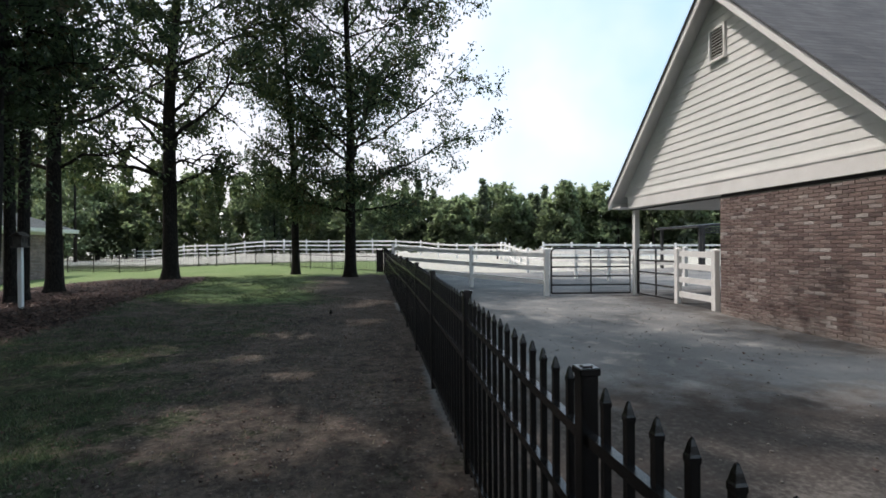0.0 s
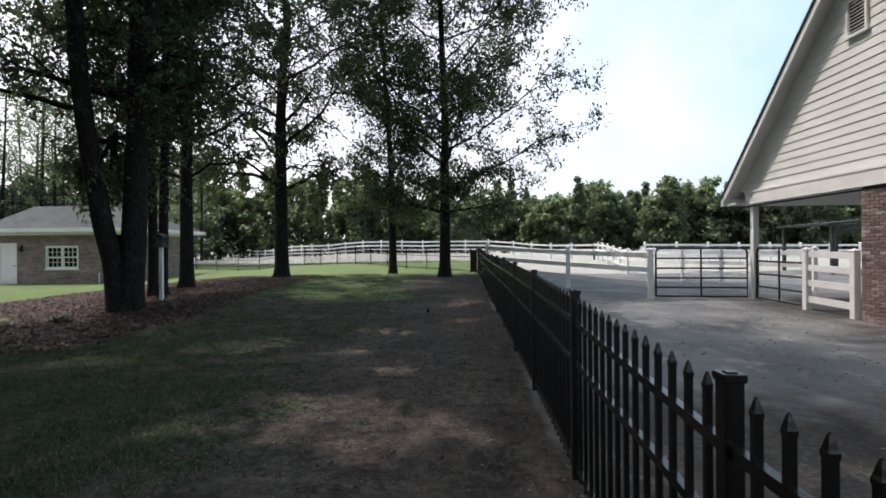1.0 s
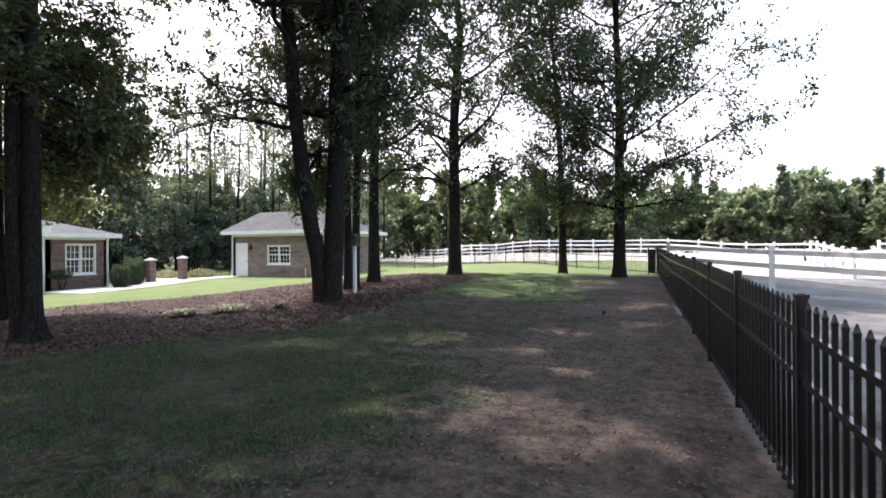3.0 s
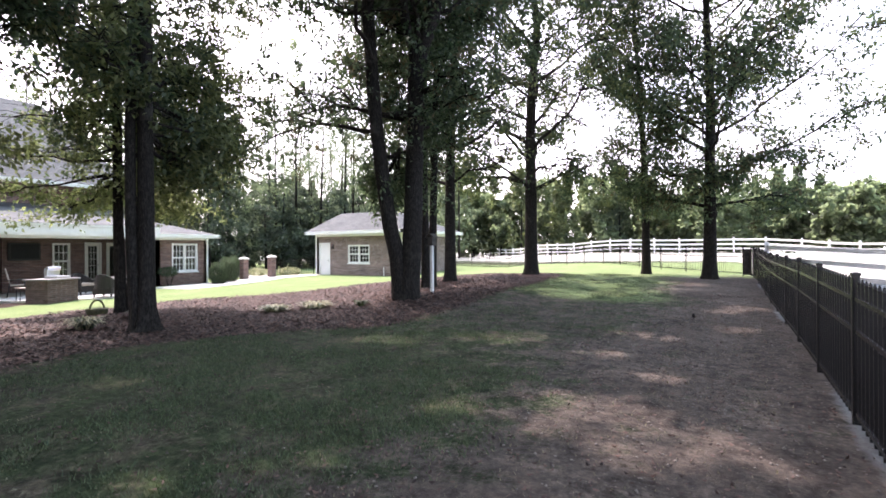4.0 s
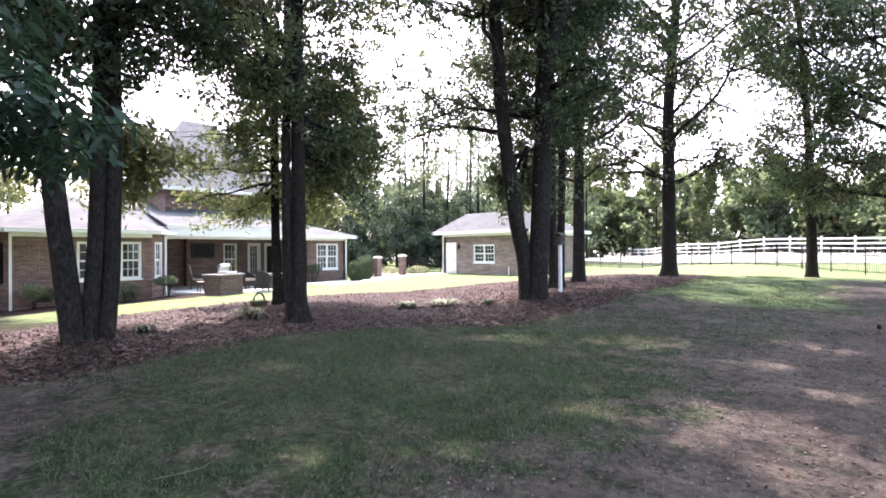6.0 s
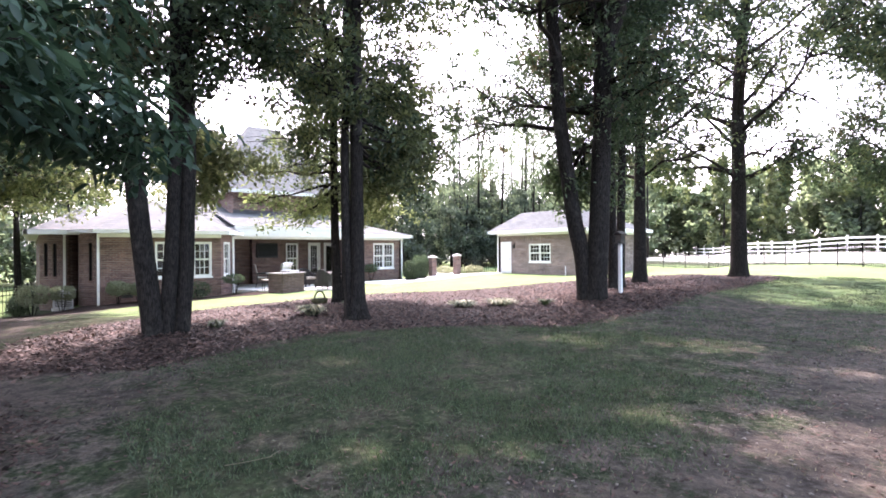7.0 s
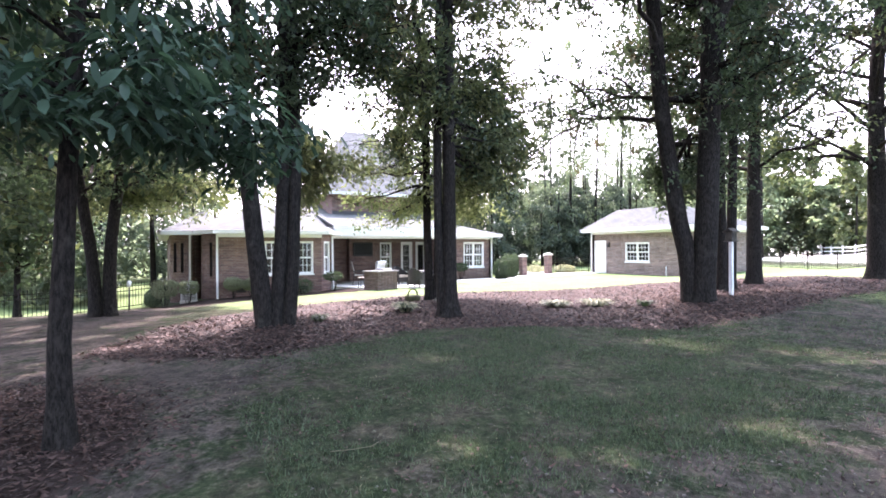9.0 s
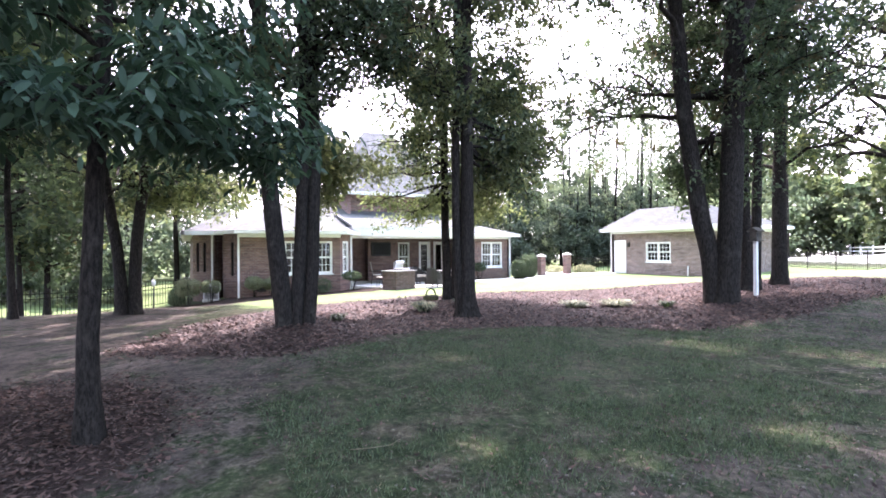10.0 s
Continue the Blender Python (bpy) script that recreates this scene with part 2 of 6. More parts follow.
def bm_tube(bm, pts, radii, seg=8, cap=True, wob=0.0, rng=None):
    """A tapered tube along pts."""
    pts = [Vector(p) for p in pts]
    rings = []
    for i, p in enumerate(pts):
        d = (pts[min(i + 1, len(pts) - 1)] - pts[max(i - 1, 0)]).normalized()
        ref = Vector((1, 0, 0)) if abs(d.x) < 0.8 else Vector((0, 1, 0))
        u = d.cross(ref).normalized()
        v = d.cross(u)
        ring = []
        for j in range(seg):
            a = 2 * math.pi * j / seg
            r = radii[i] * (1 + (rng.uniform(-wob, wob) if rng else 0))
            ring.append(bm.verts.new(p + (u * math.cos(a) + v * math.sin(a)) * r))
        rings.append(ring)
    for r0, r1 in zip(rings, rings[1:]):
        for j in range(seg):
            f = bm.faces.new((r0[j], r0[(j + 1) % seg], r1[(j + 1) % seg], r1[j]))
            f.smooth = True
    if cap:
        bm.faces.new(rings[0])
        bm.faces.new(rings[-1][::-1])
    return rings


def bm_prism(bm, poly, z0, z1):
    """An upright prism over a polygon of (x, y)."""
    lo = [bm.verts.new((x, y, z0)) for x, y in poly]
    hi = [bm.verts.new((x, y, z1)) for x, y in poly]
    n = len(poly)
    for i in range(n):
        bm.faces.new((lo[i], lo[(i + 1) % n], hi[(i + 1) % n], hi[i]))
    bm.faces.new(lo[::-1])
    bm.faces.new(hi)


def bm_bevel(bm, w, seg=1):
    bmesh.ops.bevel(bm, geom=list(bm.edges), offset=w, segments=seg, affect="EDGES", clamp_overlap=True)


def finish(bm, name, material):
    bmesh.ops.recalc_face_normals(bm, faces=list(bm.faces))
    me = bpy.data.meshes.new(name)
    bm.to_mesh(me)
    bm.free()
    me.materials.append(material)
    return me


def part(name, bm, material, parent, label=""):
    """One mesh object under a thing or a part; its vertices are in the world's frame if the thing stands unturned at the origin."""
    ob = new(name, finish(bm, name, material))
    ob.parent = parent
    if label:
        tagged(ob, label)
    return ob


def thing(name, label, category, place=(0, 0, 0), group="", kind=""):
    ob = new(name)
    ob.location = place
    ob.empty_display_size = 0.1
    return tagged(ob, label, category, group, kind)


def array_mesh(name, verts, faces, material, smooth=False):
    """A mesh from numpy arrays: faces all with the same number of corners."""
    me = bpy.data.meshes.new(name)
    nf, k = faces.shape
    me.vertices.add(len(verts))
    me.vertices.foreach_set("co", np.ascontiguousarray(verts, dtype=np.float32).ravel())
    me.loops.add(nf * k)
    me.loops.foreach_set("vertex_index", np.ascontiguousarray(faces, dtype=np.int32).ravel())
    me.polygons.add(nf)
    me.polygons.foreach_set("loop_start", np.arange(0, nf * k, k, dtype=np.int32))
    me.update(calc_edges=True)
    me.validate()
    if smooth:
        me.polygons.foreach_set("use_smooth", np.ones(nf, dtype=bool))
    me.materials.append(material)
    return me


# ---- the lie of the land ----
LAND = np.array([
    (-1, 2, 0), (1.3, 1.8, -0.16), (1.3, 5.5, -0.03), (1.3, 9, 0.03), (-1, 11, 0.05), (1, 24, 0.18), (-4, 24, 0.3), (-6.5, 13, 0.28),
    (-8.5, 2, 0.05), (-9.5, 5.5, 0.02), (-14, -1, -0.2), (-20.8, 9.7, -0.55), (-25, 4, -0.72), (-25, 17, -0.45), (-20, 25, -0.22),
    (-6.3, 19.2, 0.33), (-6.5, 33, 0.38), (-11, 36, 0.25), (-15, 36, -0.15), (0, 52, 0.9), (-9, 52, 0.95), (-17, 56, 0.6), (-27, 66, 0.05),
    (11.4, 42, 0.37), (8.3, 14, -0.06), (8.3, 7, -0.18), (-12, 10, -0.05), (10, 25, -0.1), (-45, 5, -1.0), (-24.6, -3.0, -1.2), (-26.6, -0.6, -1.1), (-22.3, -6.5, -1.2), (-19.5, -11.5, -1.2), (-18.8, -4.3, -0.62), (-28, -4, -1.45), (0, -12, 0), (25, 0, -0.3), (30, 70, 0.8),
])


def land(x, y):
    """Height of the ground at (x, y): a smooth sheet through the spots of LAND."""
    x, y = np.asarray(x, dtype=float), np.asarray(y, dtype=float)
    d2 = (x[..., None] - LAND[:, 0]) ** 2 + (y[..., None] - LAND[:, 1]) ** 2
    w = 1.0 / (d2 + 1.2) ** 1.6
    return (w * LAND[:, 2]).sum(-1) / w.sum(-1)


def gz(x, y):
    return float(land(x, y))

# ---- ground ----
BED = [(-7.6, -0.6), (-6.7, 0.3), (-6.3, 1.2), (-6.5, 2.1), (-7.0, 3.0), (-7.1, 4.6), (-6.3, 6.2), (-5.0, 7.6), (-4.7, 9.8), (-5.1, 13.8), (-5.2, 19), (-6, 21),
       (-8.5, 20), (-11, 16.4), (-12, 13.5), (-12.5, 11), (-13.4, 8.5), (-12.8, 3.5), (-11.2, 1.2)]

HOUSE_BED = [(-24.6, -0.4), (-22.4, 0.2), (-22.0, 2.5), (-21.9, 5.5), (-21.5, 7.8), (-22.2, 9.2), (-24.2, 8.2), (-25.0, 7.0)]


def inside(poly, x, y):
    """Signed distance to a polygon's edge, above nought inside."""
    best = np.full(x.shape, 1e9)
    odd = np.zeros(x.shape, dtype=bool)
    for (ax, ay), (bx, by) in zip(poly, poly[1:] + poly[:1]):
        dx, dy = bx - ax, by - ay
        t = np.clip(((x - ax) * dx + (y - ay) * dy) / (dx * dx + dy * dy), 0, 1)
        best = np.minimum(best, np.hypot(x - ax - t * dx, y - ay - t * dy))
        cross = ((ay > y) != (by > y)) & (x < (bx - ax) * (y - ay) / (by - ay + 1e-12) + ax)
        odd ^= cross
    return np.where(odd, best, -best)


def soft(v, a, b):
    t = np.clip((v - a) / (b - a), 0, 1)
    return t * t * (3 - 2 * t)


def bed_mask(x, y):
    bed = soft(inside(BED, x, y), -0.25, 0.25)
    bed = np.maximum(bed, soft(inside(HOUSE_BED, x, y), -0.3, 0.3))
    return np.maximum(bed, soft(1.5 - np.hypot((x + 4.5) * 0.85, y + 1.3), -0.3, 0.4))


def lot_mask(x, y):
    return soft(x - 1.36 - 0.08 * np.sin(y * 0.9), -0.06, 0.10) * soft(27 - y + 0.1 * x, -2, 2)


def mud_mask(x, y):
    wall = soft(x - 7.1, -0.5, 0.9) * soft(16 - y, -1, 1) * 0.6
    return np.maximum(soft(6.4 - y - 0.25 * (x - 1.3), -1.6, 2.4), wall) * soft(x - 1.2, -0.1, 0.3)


def bare_mask(x, y):
    left = -1.2 + 0.45 * np.sin(y * 0.55 + 0.4) + 0.3 * np.sin(y * 1.3 + 2) - 0.7 * soft(6 - y, 0, 3)
    strip = soft(x - left, -1.6, 1.3) * soft(1.6 - x, -0.3, 0.3) * soft(24 - y, -3, 3)
    track = soft(inside([(-2.6, -6), (-2.9, 0.2), (-3.6, 0.55), (-4.9, 1.25), (-6.3, 2.1), (-8.4, -0.3), (-14, 0.6), (-18.5, 0.5), (-20.6, 1.8), (-22.6, 3.4), (-24.5, 3.4), (-24.5, -9)], x, y), -1.0, 0.8) * 0.78
    brown = soft(1.4 - np.hypot((x + 2.3) * 0.55, y - 10.5) * 0.45, -0.4, 0.8) * 0.62
    return np.maximum(np.maximum(strip, track), brown)


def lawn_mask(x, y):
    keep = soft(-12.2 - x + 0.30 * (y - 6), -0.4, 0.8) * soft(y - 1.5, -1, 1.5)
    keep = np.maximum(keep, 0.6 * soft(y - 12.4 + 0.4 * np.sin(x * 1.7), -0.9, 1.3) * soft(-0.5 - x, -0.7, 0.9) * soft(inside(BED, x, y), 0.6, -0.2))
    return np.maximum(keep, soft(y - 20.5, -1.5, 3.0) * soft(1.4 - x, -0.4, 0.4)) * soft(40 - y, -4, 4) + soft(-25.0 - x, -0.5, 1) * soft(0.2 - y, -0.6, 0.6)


def pasture_mask(x, y):
    return soft(y - 40 + 0.15 * x, -2, 4) + soft(y - 26, -1, 3) * soft(x - 1.3, -0.5, 0.5) * 0.9


GU = np.linspace(-1, 1, 390)
gx = -5 + 17 * np.sinh(GU * 4.9) / np.sinh(4.9) * 40
gy = 8 + 17 * np.sinh(GU * 4.9) / np.sinh(4.9) * 40
GX, GY = np.meshgrid(gx, gy, indexing="ij")
GZ = land(GX, GY)
rough_ground = np.zeros_like(GZ)
near = np.abs(GX + 4) + np.abs(GY - 8) < 60
for i, j in zip(*np.nonzero(near)):
    rough_ground[i, j] = 0.03 * noise.noise((GX[i, j] * 0.9, GY[i, j] * 0.9, 0)) + 0.014 * noise.noise((GX[i, j] * 3.1, GY[i, j] * 3.1, 5))
flat_lot = np.where((GX > 1.4) | (GX < -19), 0.35, 1.0)
gn = len(GU)
g_idx = np.arange(gn * gn).reshape(gn, gn)
g_faces = np.stack([g_idx[:-1, :-1], g_idx[1:, :-1], g_idx[1:, 1:], g_idx[:-1, 1:]], -1).reshape(-1, 4)


def ground_material():
    k = Nodes("ground")
    at = {n: k.n("Attribute", attribute_name=n).outputs["Fac"] for n in ("bed", "lot", "bare", "lawn", "pasture", "mud")}
    wide, mid, fine, grit = k.noise(0.55, 5), k.noise(2.6, 5, 0.65), k.noise(22, 4, 0.7), k.noise(110, 3, 0.7)
    wobble = k.math("ADD", k.math("MULTIPLY", k.math("SUBTRACT", mid, 0.5), 1.5), k.math("MULTIPLY", k.math("SUBTRACT", fine, 0.5), 0.9))

    def edge(name, lo=0.35, hi=0.65, amount=1.0):
        v = k.math("ADD", at[name], k.math("MULTIPLY", wobble, amount))
        return k.ramp(v, [(lo, (0, 0, 0)), (hi, (1, 1, 1))])

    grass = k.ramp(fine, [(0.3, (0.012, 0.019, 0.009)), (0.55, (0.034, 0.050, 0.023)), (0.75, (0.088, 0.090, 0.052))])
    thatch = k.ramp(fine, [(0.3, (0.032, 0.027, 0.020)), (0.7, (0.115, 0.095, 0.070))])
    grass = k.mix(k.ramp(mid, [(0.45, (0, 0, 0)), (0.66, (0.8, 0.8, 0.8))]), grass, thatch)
    specks = k.ramp(k.noise(9, 5, 0.75), [(0.52, (0, 0, 0)), (0.66, (0.75, 0.75, 0.75))])
    dirt = k.ramp(k.math("ADD", k.math("MULTIPLY", wide, 0.5), k.math("MULTIPLY", fine, 0.5)),
                  [(0.32, (0.040, 0.033, 0.029)), (0.52, (0.084, 0.070, 0.060)), (0.70, (0.178, 0.151, 0.128))])
    dirt = k.mix(specks, dirt, (0.05, 0.041, 0.034))
    blotch = k.ramp(k.math("ADD", k.math("MULTIPLY", k.noise(6.5, 6, 0.75), 0.7), k.math("MULTIPLY", k.noise(1.7, 4), 0.3)), [(0.38, (0.42, 0.42, 0.42)), (0.50, (0.95, 0.95, 0.95)), (0.64, (1.5, 1.45, 1.35))])
    grass, dirt = k.mix(1.0, grass, blotch, "MULTIPLY"), k.mix(1.0, dirt, blotch, "MULTIPLY")
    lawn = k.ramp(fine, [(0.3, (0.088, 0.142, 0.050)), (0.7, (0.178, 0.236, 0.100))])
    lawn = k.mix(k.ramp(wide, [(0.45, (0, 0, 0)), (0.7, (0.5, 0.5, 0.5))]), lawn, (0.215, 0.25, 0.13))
    mulch = k.ramp(k.math("ADD", k.math("MULTIPLY", grit, 0.45), k.math("MULTIPLY", fine, 0.55)),
                   [(0.36, (0.016, 0.011, 0.009)), (0.52, (0.038, 0.026, 0.022)), (0.66, (0.100, 0.070, 0.060))])
    gravel = k.ramp(k.math("ADD", k.math("MULTIPLY", wide, 0.6), k.math("MULTIPLY", grit, 0.4)),
                    [(0.36, (0.088, 0.092, 0.094)), (0.52, (0.150, 0.154, 0.154)), (0.66, (0.25, 0.248, 0.238))])
    gravel = k.mix(k.ramp(mid, [(0.55, (0, 0, 0)), (0.72, (0.6, 0.6, 0.6))]), gravel, (0.33, 0.31, 0.275))
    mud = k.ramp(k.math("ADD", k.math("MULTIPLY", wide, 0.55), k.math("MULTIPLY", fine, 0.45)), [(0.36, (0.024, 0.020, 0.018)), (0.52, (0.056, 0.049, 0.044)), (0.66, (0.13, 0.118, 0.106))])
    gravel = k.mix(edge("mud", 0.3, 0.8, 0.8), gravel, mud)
    field = k.ramp(mid, [(0.3, (0.27, 0.27, 0.23)), (0.55, (0.40, 0.39, 0.35)), (0.75, (0.25, 0.28, 0.16))])
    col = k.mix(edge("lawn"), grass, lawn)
    col = k.mix(edge("bare", 0.32, 0.80, 1.5), col, dirt)
    col = k.mix(edge("pasture"), col, field)
    col = k.mix(edge("lot", 0.4, 0.6, 0.35), col, gravel)
    col = k.mix(edge("bed", 0.35, 0.6, 0.6), col, mulch)
    k.base(col)
    k.rough(0.97, 0, 0.12)
    relief = k.math("SUBTRACT", 1.0, k.math("MULTIPLY", at["lot"], 0.75))
    k.bump(k.math("MULTIPLY", k.math("ADD", fine, k.math("MULTIPLY", grit, 0.6)), relief), 0.8, 0.03)
    return k.m


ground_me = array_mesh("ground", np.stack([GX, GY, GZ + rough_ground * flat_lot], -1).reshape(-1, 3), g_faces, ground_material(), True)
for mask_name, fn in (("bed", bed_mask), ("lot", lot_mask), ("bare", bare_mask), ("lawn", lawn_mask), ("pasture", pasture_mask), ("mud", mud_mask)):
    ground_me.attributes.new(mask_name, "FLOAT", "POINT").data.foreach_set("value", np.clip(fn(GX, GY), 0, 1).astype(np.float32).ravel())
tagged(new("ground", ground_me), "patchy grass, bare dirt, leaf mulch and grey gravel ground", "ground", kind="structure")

# ---- black picket fence ----
FENCE_X, PANEL = 1.283, 1.83


def picket_mesh():
    bm = bmesh.new()
    w = 0.0105
    levels = ((0.03, 1.0), (1.122, 1.0), (1.127, 1.16), (1.137, 1.16), (1.143, 0.95), (1.158, 0.68), (1.171, 0.34))
    rings = [[bm.verts.new((sx * w * s, sy * w * s, z)) for sx, sy in ((-1, -1), (1, -1), (1, 1), (-1, 1))] for z, s in levels]
    for r0, r1 in zip(rings, rings[1:]):
        for i in range(4):
            bm.faces.new((r0[i], r0[(i + 1) % 4], r1[(i + 1) % 4], r1[i]))
    tip = bm.verts.new((0, 0, 1.176))
    for i in range(4):
        bm.faces.new((rings[-1][i], rings[-1][(i + 1) % 4], tip))
    bm.faces.new(rings[0][::-1])
    return finish(bm, "picket", M_BLACK)


def fence_post_mesh():
    bm = bmesh.new()
    bm_box(bm, (-0.0265, -0.0265, -0.25), (0.0265, 0.0265, 1.19))
    bm_box(bm, (-0.032, -0.032, 1.183), (0.032, 0.032, 1.206))
    bm_bevel(bm, 0.003)
    bm_box(bm, (-0.014, -0.014, 1.205), (0.014, 0.014, 1.21))
    return finish(bm, "fence_post", M_BLACK)


PICKET, BLACK_POST = picket_mesh(), fence_post_mesh()
side_fence = thing("picket_fence", "black metal picket fence with spear tops beside the dirt path", "fence")
Y_POSTS = [1.785 + PANEL * i for i in range(-3, 1)] + [1.80 + PANEL * i for i in range(1, 13)] + [24.7]
for y in Y_POSTS:
    ob = new("fence_post", BLACK_POST)
    ob.parent, ob.location = side_fence, (FENCE_X, y, gz(FENCE_X, y))
for y0, y1 in zip(Y_POSTS, Y_POSTS[1:]):
    z0, z1 = gz(FENCE_X, y0), gz(FENCE_X, y1)
    n = 14 if y1 - y0 > 1.5 else max(2, int((y1 - y0) / 0.125))
    for i in range(n):
        f = (i + 1.0) / (n + 1)
        ob = new("picket", PICKET)
        ob.parent, ob.location = side_fence, (FENCE_X, y0 + (y1 - y0) * f, z0 + (z1 - z0) * f)
    for h in (0.09, 0.745, 1.0):
        bm = bmesh.new()
        bm_bar(bm, (FENCE_X, y0 + 0.03, z0 + h), (FENCE_X, y1 - 0.03, z1 + h), 0.03, 0.034)
        part("rail", bm, M_BLACK, side_fence)


def far_picket_fence(pts, label):
    """A black fence that stays far off: single posts and rails, its thin pickets joined."""
    th = thing("picket_fence", label, "fence")
    bm_p = bmesh.new()
    for (ax, ay), (bx, by) in zip(pts, pts[1:]):
        length = math.hypot(bx - ax, by - ay)
        n = max(1, round(length / 2.0))
        for i in range(n):
            qa = (ax + (bx - ax) * i / n, ay + (by - ay) * i / n)
            qb = (ax + (bx - ax) * (i + 1) / n, ay + (by - ay) * (i + 1) / n)
            za, zb = gz(*qa), gz(*qb)
            ob = new("fence_post", BLACK_POST)
            ob.parent, ob.location = th, (*qa, za)
            for h in (0.13, 0.8, 0.98):
                bm = bmesh.new()
                bm_bar(bm, (*qa, za + h), (*qb, zb + h), 0.026, 0.03)
                part("rail", bm, M_BLACK, th)
            for j in range(1, 16):
                f = j / 16
                x, y, z = qa[0] + (qb[0] - qa[0]) * f, qa[1] + (qb[1] - qa[1]) * f, za + (zb - za) * f
                bm_bar(bm_p, (x, y, z + 0.05), (x, y, z + 1.14), 0.02, 0.02)
    tagged(part("pickets", bm_p, M_BLACK, th), "thin black pickets", kind="stuff")
    ob = new("fence_post", BLACK_POST)
    ob.parent, ob.location = th, (*pts[-1], gz(*pts[-1]))
    return th


far_picket_fence([(1.22, 24.75), (0.93, 24.85), (-1.4, 27.3), (-6.5, 32.8), (-10.9, 36), (-14.3, 36.2), (-19.5, 37)], "black metal picket fence behind the trees")
far_picket_fence([(-26.3, 0.2), (-23.5, -3.2), (-21.5, -7), (-19.5, -11.5)], "black metal picket fence beside the brick house")
far_picket_fence([(-24.75, 22.6), (-23.55, 24.75)], "black metal picket fence between brick pillars and outbuilding")


# ---- white board fences ----
def white_post_mesh(h, w=0.065):
    bm = bmesh.new()
    bm_box(bm, (-w, -w, -0.3), (w, w, h))
    bm_box(bm, (-w - 0.012, -w - 0.012, h), (w + 0.012, w + 0.012, h + 0.025))
    bm_bevel(bm, 0.006)
    v = [bm.verts.new((sx * (w + 0.004), sy * (w + 0.004), h + 0.024)) for sx, sy in ((-1, -1), (1, -1), (1, 1), (-1, 1))]
    top = bm.verts.new((0, 0, h + 0.065))
    for i in range(4):
        bm.faces.new((v[i], v[(i + 1) % 4], top))
    return finish(bm, "fence_post", M_VINYL)


WHITE_POST = white_post_mesh(1.36)


def board_fence(pts, label, rails=(0.4, 0.8, 1.2), spacing=2.44, drop=0.0):
    th = thing("board_fence", label, "fence", group="white paddock fences")
    for (ax, ay), (bx, by) in zip(pts, pts[1:]):
        n = max(1, round(math.hypot(bx - ax, by - ay) / spacing))
        q = [(ax + (bx - ax) * i / n, ay + (by - ay) * i / n) for i in range(n + 1)]
        for i, p in enumerate(q):
            if i == n and (bx, by) != pts[-1]:
                continue
            ob = new("fence_post", WHITE_POST)
            ob.parent, ob.location = th, (*p, gz(*p) + drop)
        for p0, p1 in zip(q, q[1:]):
            for h in rails:
                bm = bmesh.new()
                bm_bar(bm, (*p0, gz(*p0) + h + drop), (*p1, gz(*p1) + h + drop), 0.04, 0.14)
                part("rail", bm, M_VINYL, th)
    return th


board_fence([(11.4, 42.0), (5.4, 48.3), (0.8, 51.5), (-8, 52.2), (-16.5, 56), (-27, 66), (-39, 78)], "white vinyl three-rail fence round the far paddock")
board_fence([(11.4, 42.0), (9.5, 27.8), (10.5, 20), (11.8, 16.8)], "white vinyl three-rail fence along the gravel lane")
board_fence([(13.9, 37.5), (26, 39), (45, 41)], "white vinyl three-rail fence across the pasture")
board_fence([(1.6, 21.8), (4.1, 17.35), (5.76, 14.45)], "white vinyl fence joining the black fence to the gate", spacing=4.5)
board_fence([(8.35, 12.02), (8.42, 10.72)], "white board fence panel under the barn roof", rails=(0.25, 0.62, 0.96, 1.27), spacing=2.2)


def tube_gate(a, b, label, h=1.32, bars=6):
    """A farm gate of bent steel tube between two feet a and b, with level bars and one upright in the middle."""
    a, b = Vector((*a, gz(*a) + 0.08)), Vector((*b, gz(*b) + 0.08))
    th = thing("farm_gate", label, "gate")
    d = b - a
    up = Vector((0, 0, 1))
    pts = [a]
    r = 0.14
    dn = d.normalized()
    for c0, s0, s1 in ((a + up * h, -up, dn), (b + up * h, -dn, -up)):
        for i in range(6):
            ang = math.pi / 2 * i / 5
            if c0 == a + up * h:
                pts.append(a + up * (h - r) + dn * r - dn * r * math.cos(ang) + up * r * math.sin(ang))
            else:
                pts.append(b + up * (h - r) - dn * r + dn * r * math.sin(ang) + up * r * math.cos(ang))
    pts.append(b)
    bm = bmesh.new()
    bm_tube(bm, pts + [a + dn * 0.001], [0.028] * (len(pts) + 1), 8)
    part("frame", bm, M_GATE, th)
    for i in range(1, bars - 1):
        z = h * (i / (bars - 1)) ** 1.05
        bm = bmesh.new()
        bm_tube(bm, [a + up * z, b + up * z], [0.024, 0.024], 8)
        part("bar", bm, M_GATE, th)
    bm = bmesh.new()
    bm_bar(bm, a + d / 2 + Vector((0, 0, 0.0)), a + d / 2 + up * h, 0.04, 0.02)
    part("brace", bm, M_GATE, th)
    return th


tube_gate((5.9, 14.42), (8.26, 14.22), "black tubular steel farm gate, closed, hung on the barn post")
tube_gate((8.42, 14.05), (8.38, 12.12), "narrow black tubular steel gate under the barn roof", bars=5)


# ---- walls with openings, windows, doors ----
def frame_of(a, b):
    """The frame of a wall from a to b (x, y), seen from outside on the right of a->b turned: u along, v outward, w up."""
    d = (Vector(b) - Vector(a)).normalized()
    return Matrix(((d.x, d.y, 0, a[0]), (d.y, -d.x, 0, a[1]), (0, 0, 1, 0), (0, 0, 0, 1))), (Vector(b) - Vector(a)).length


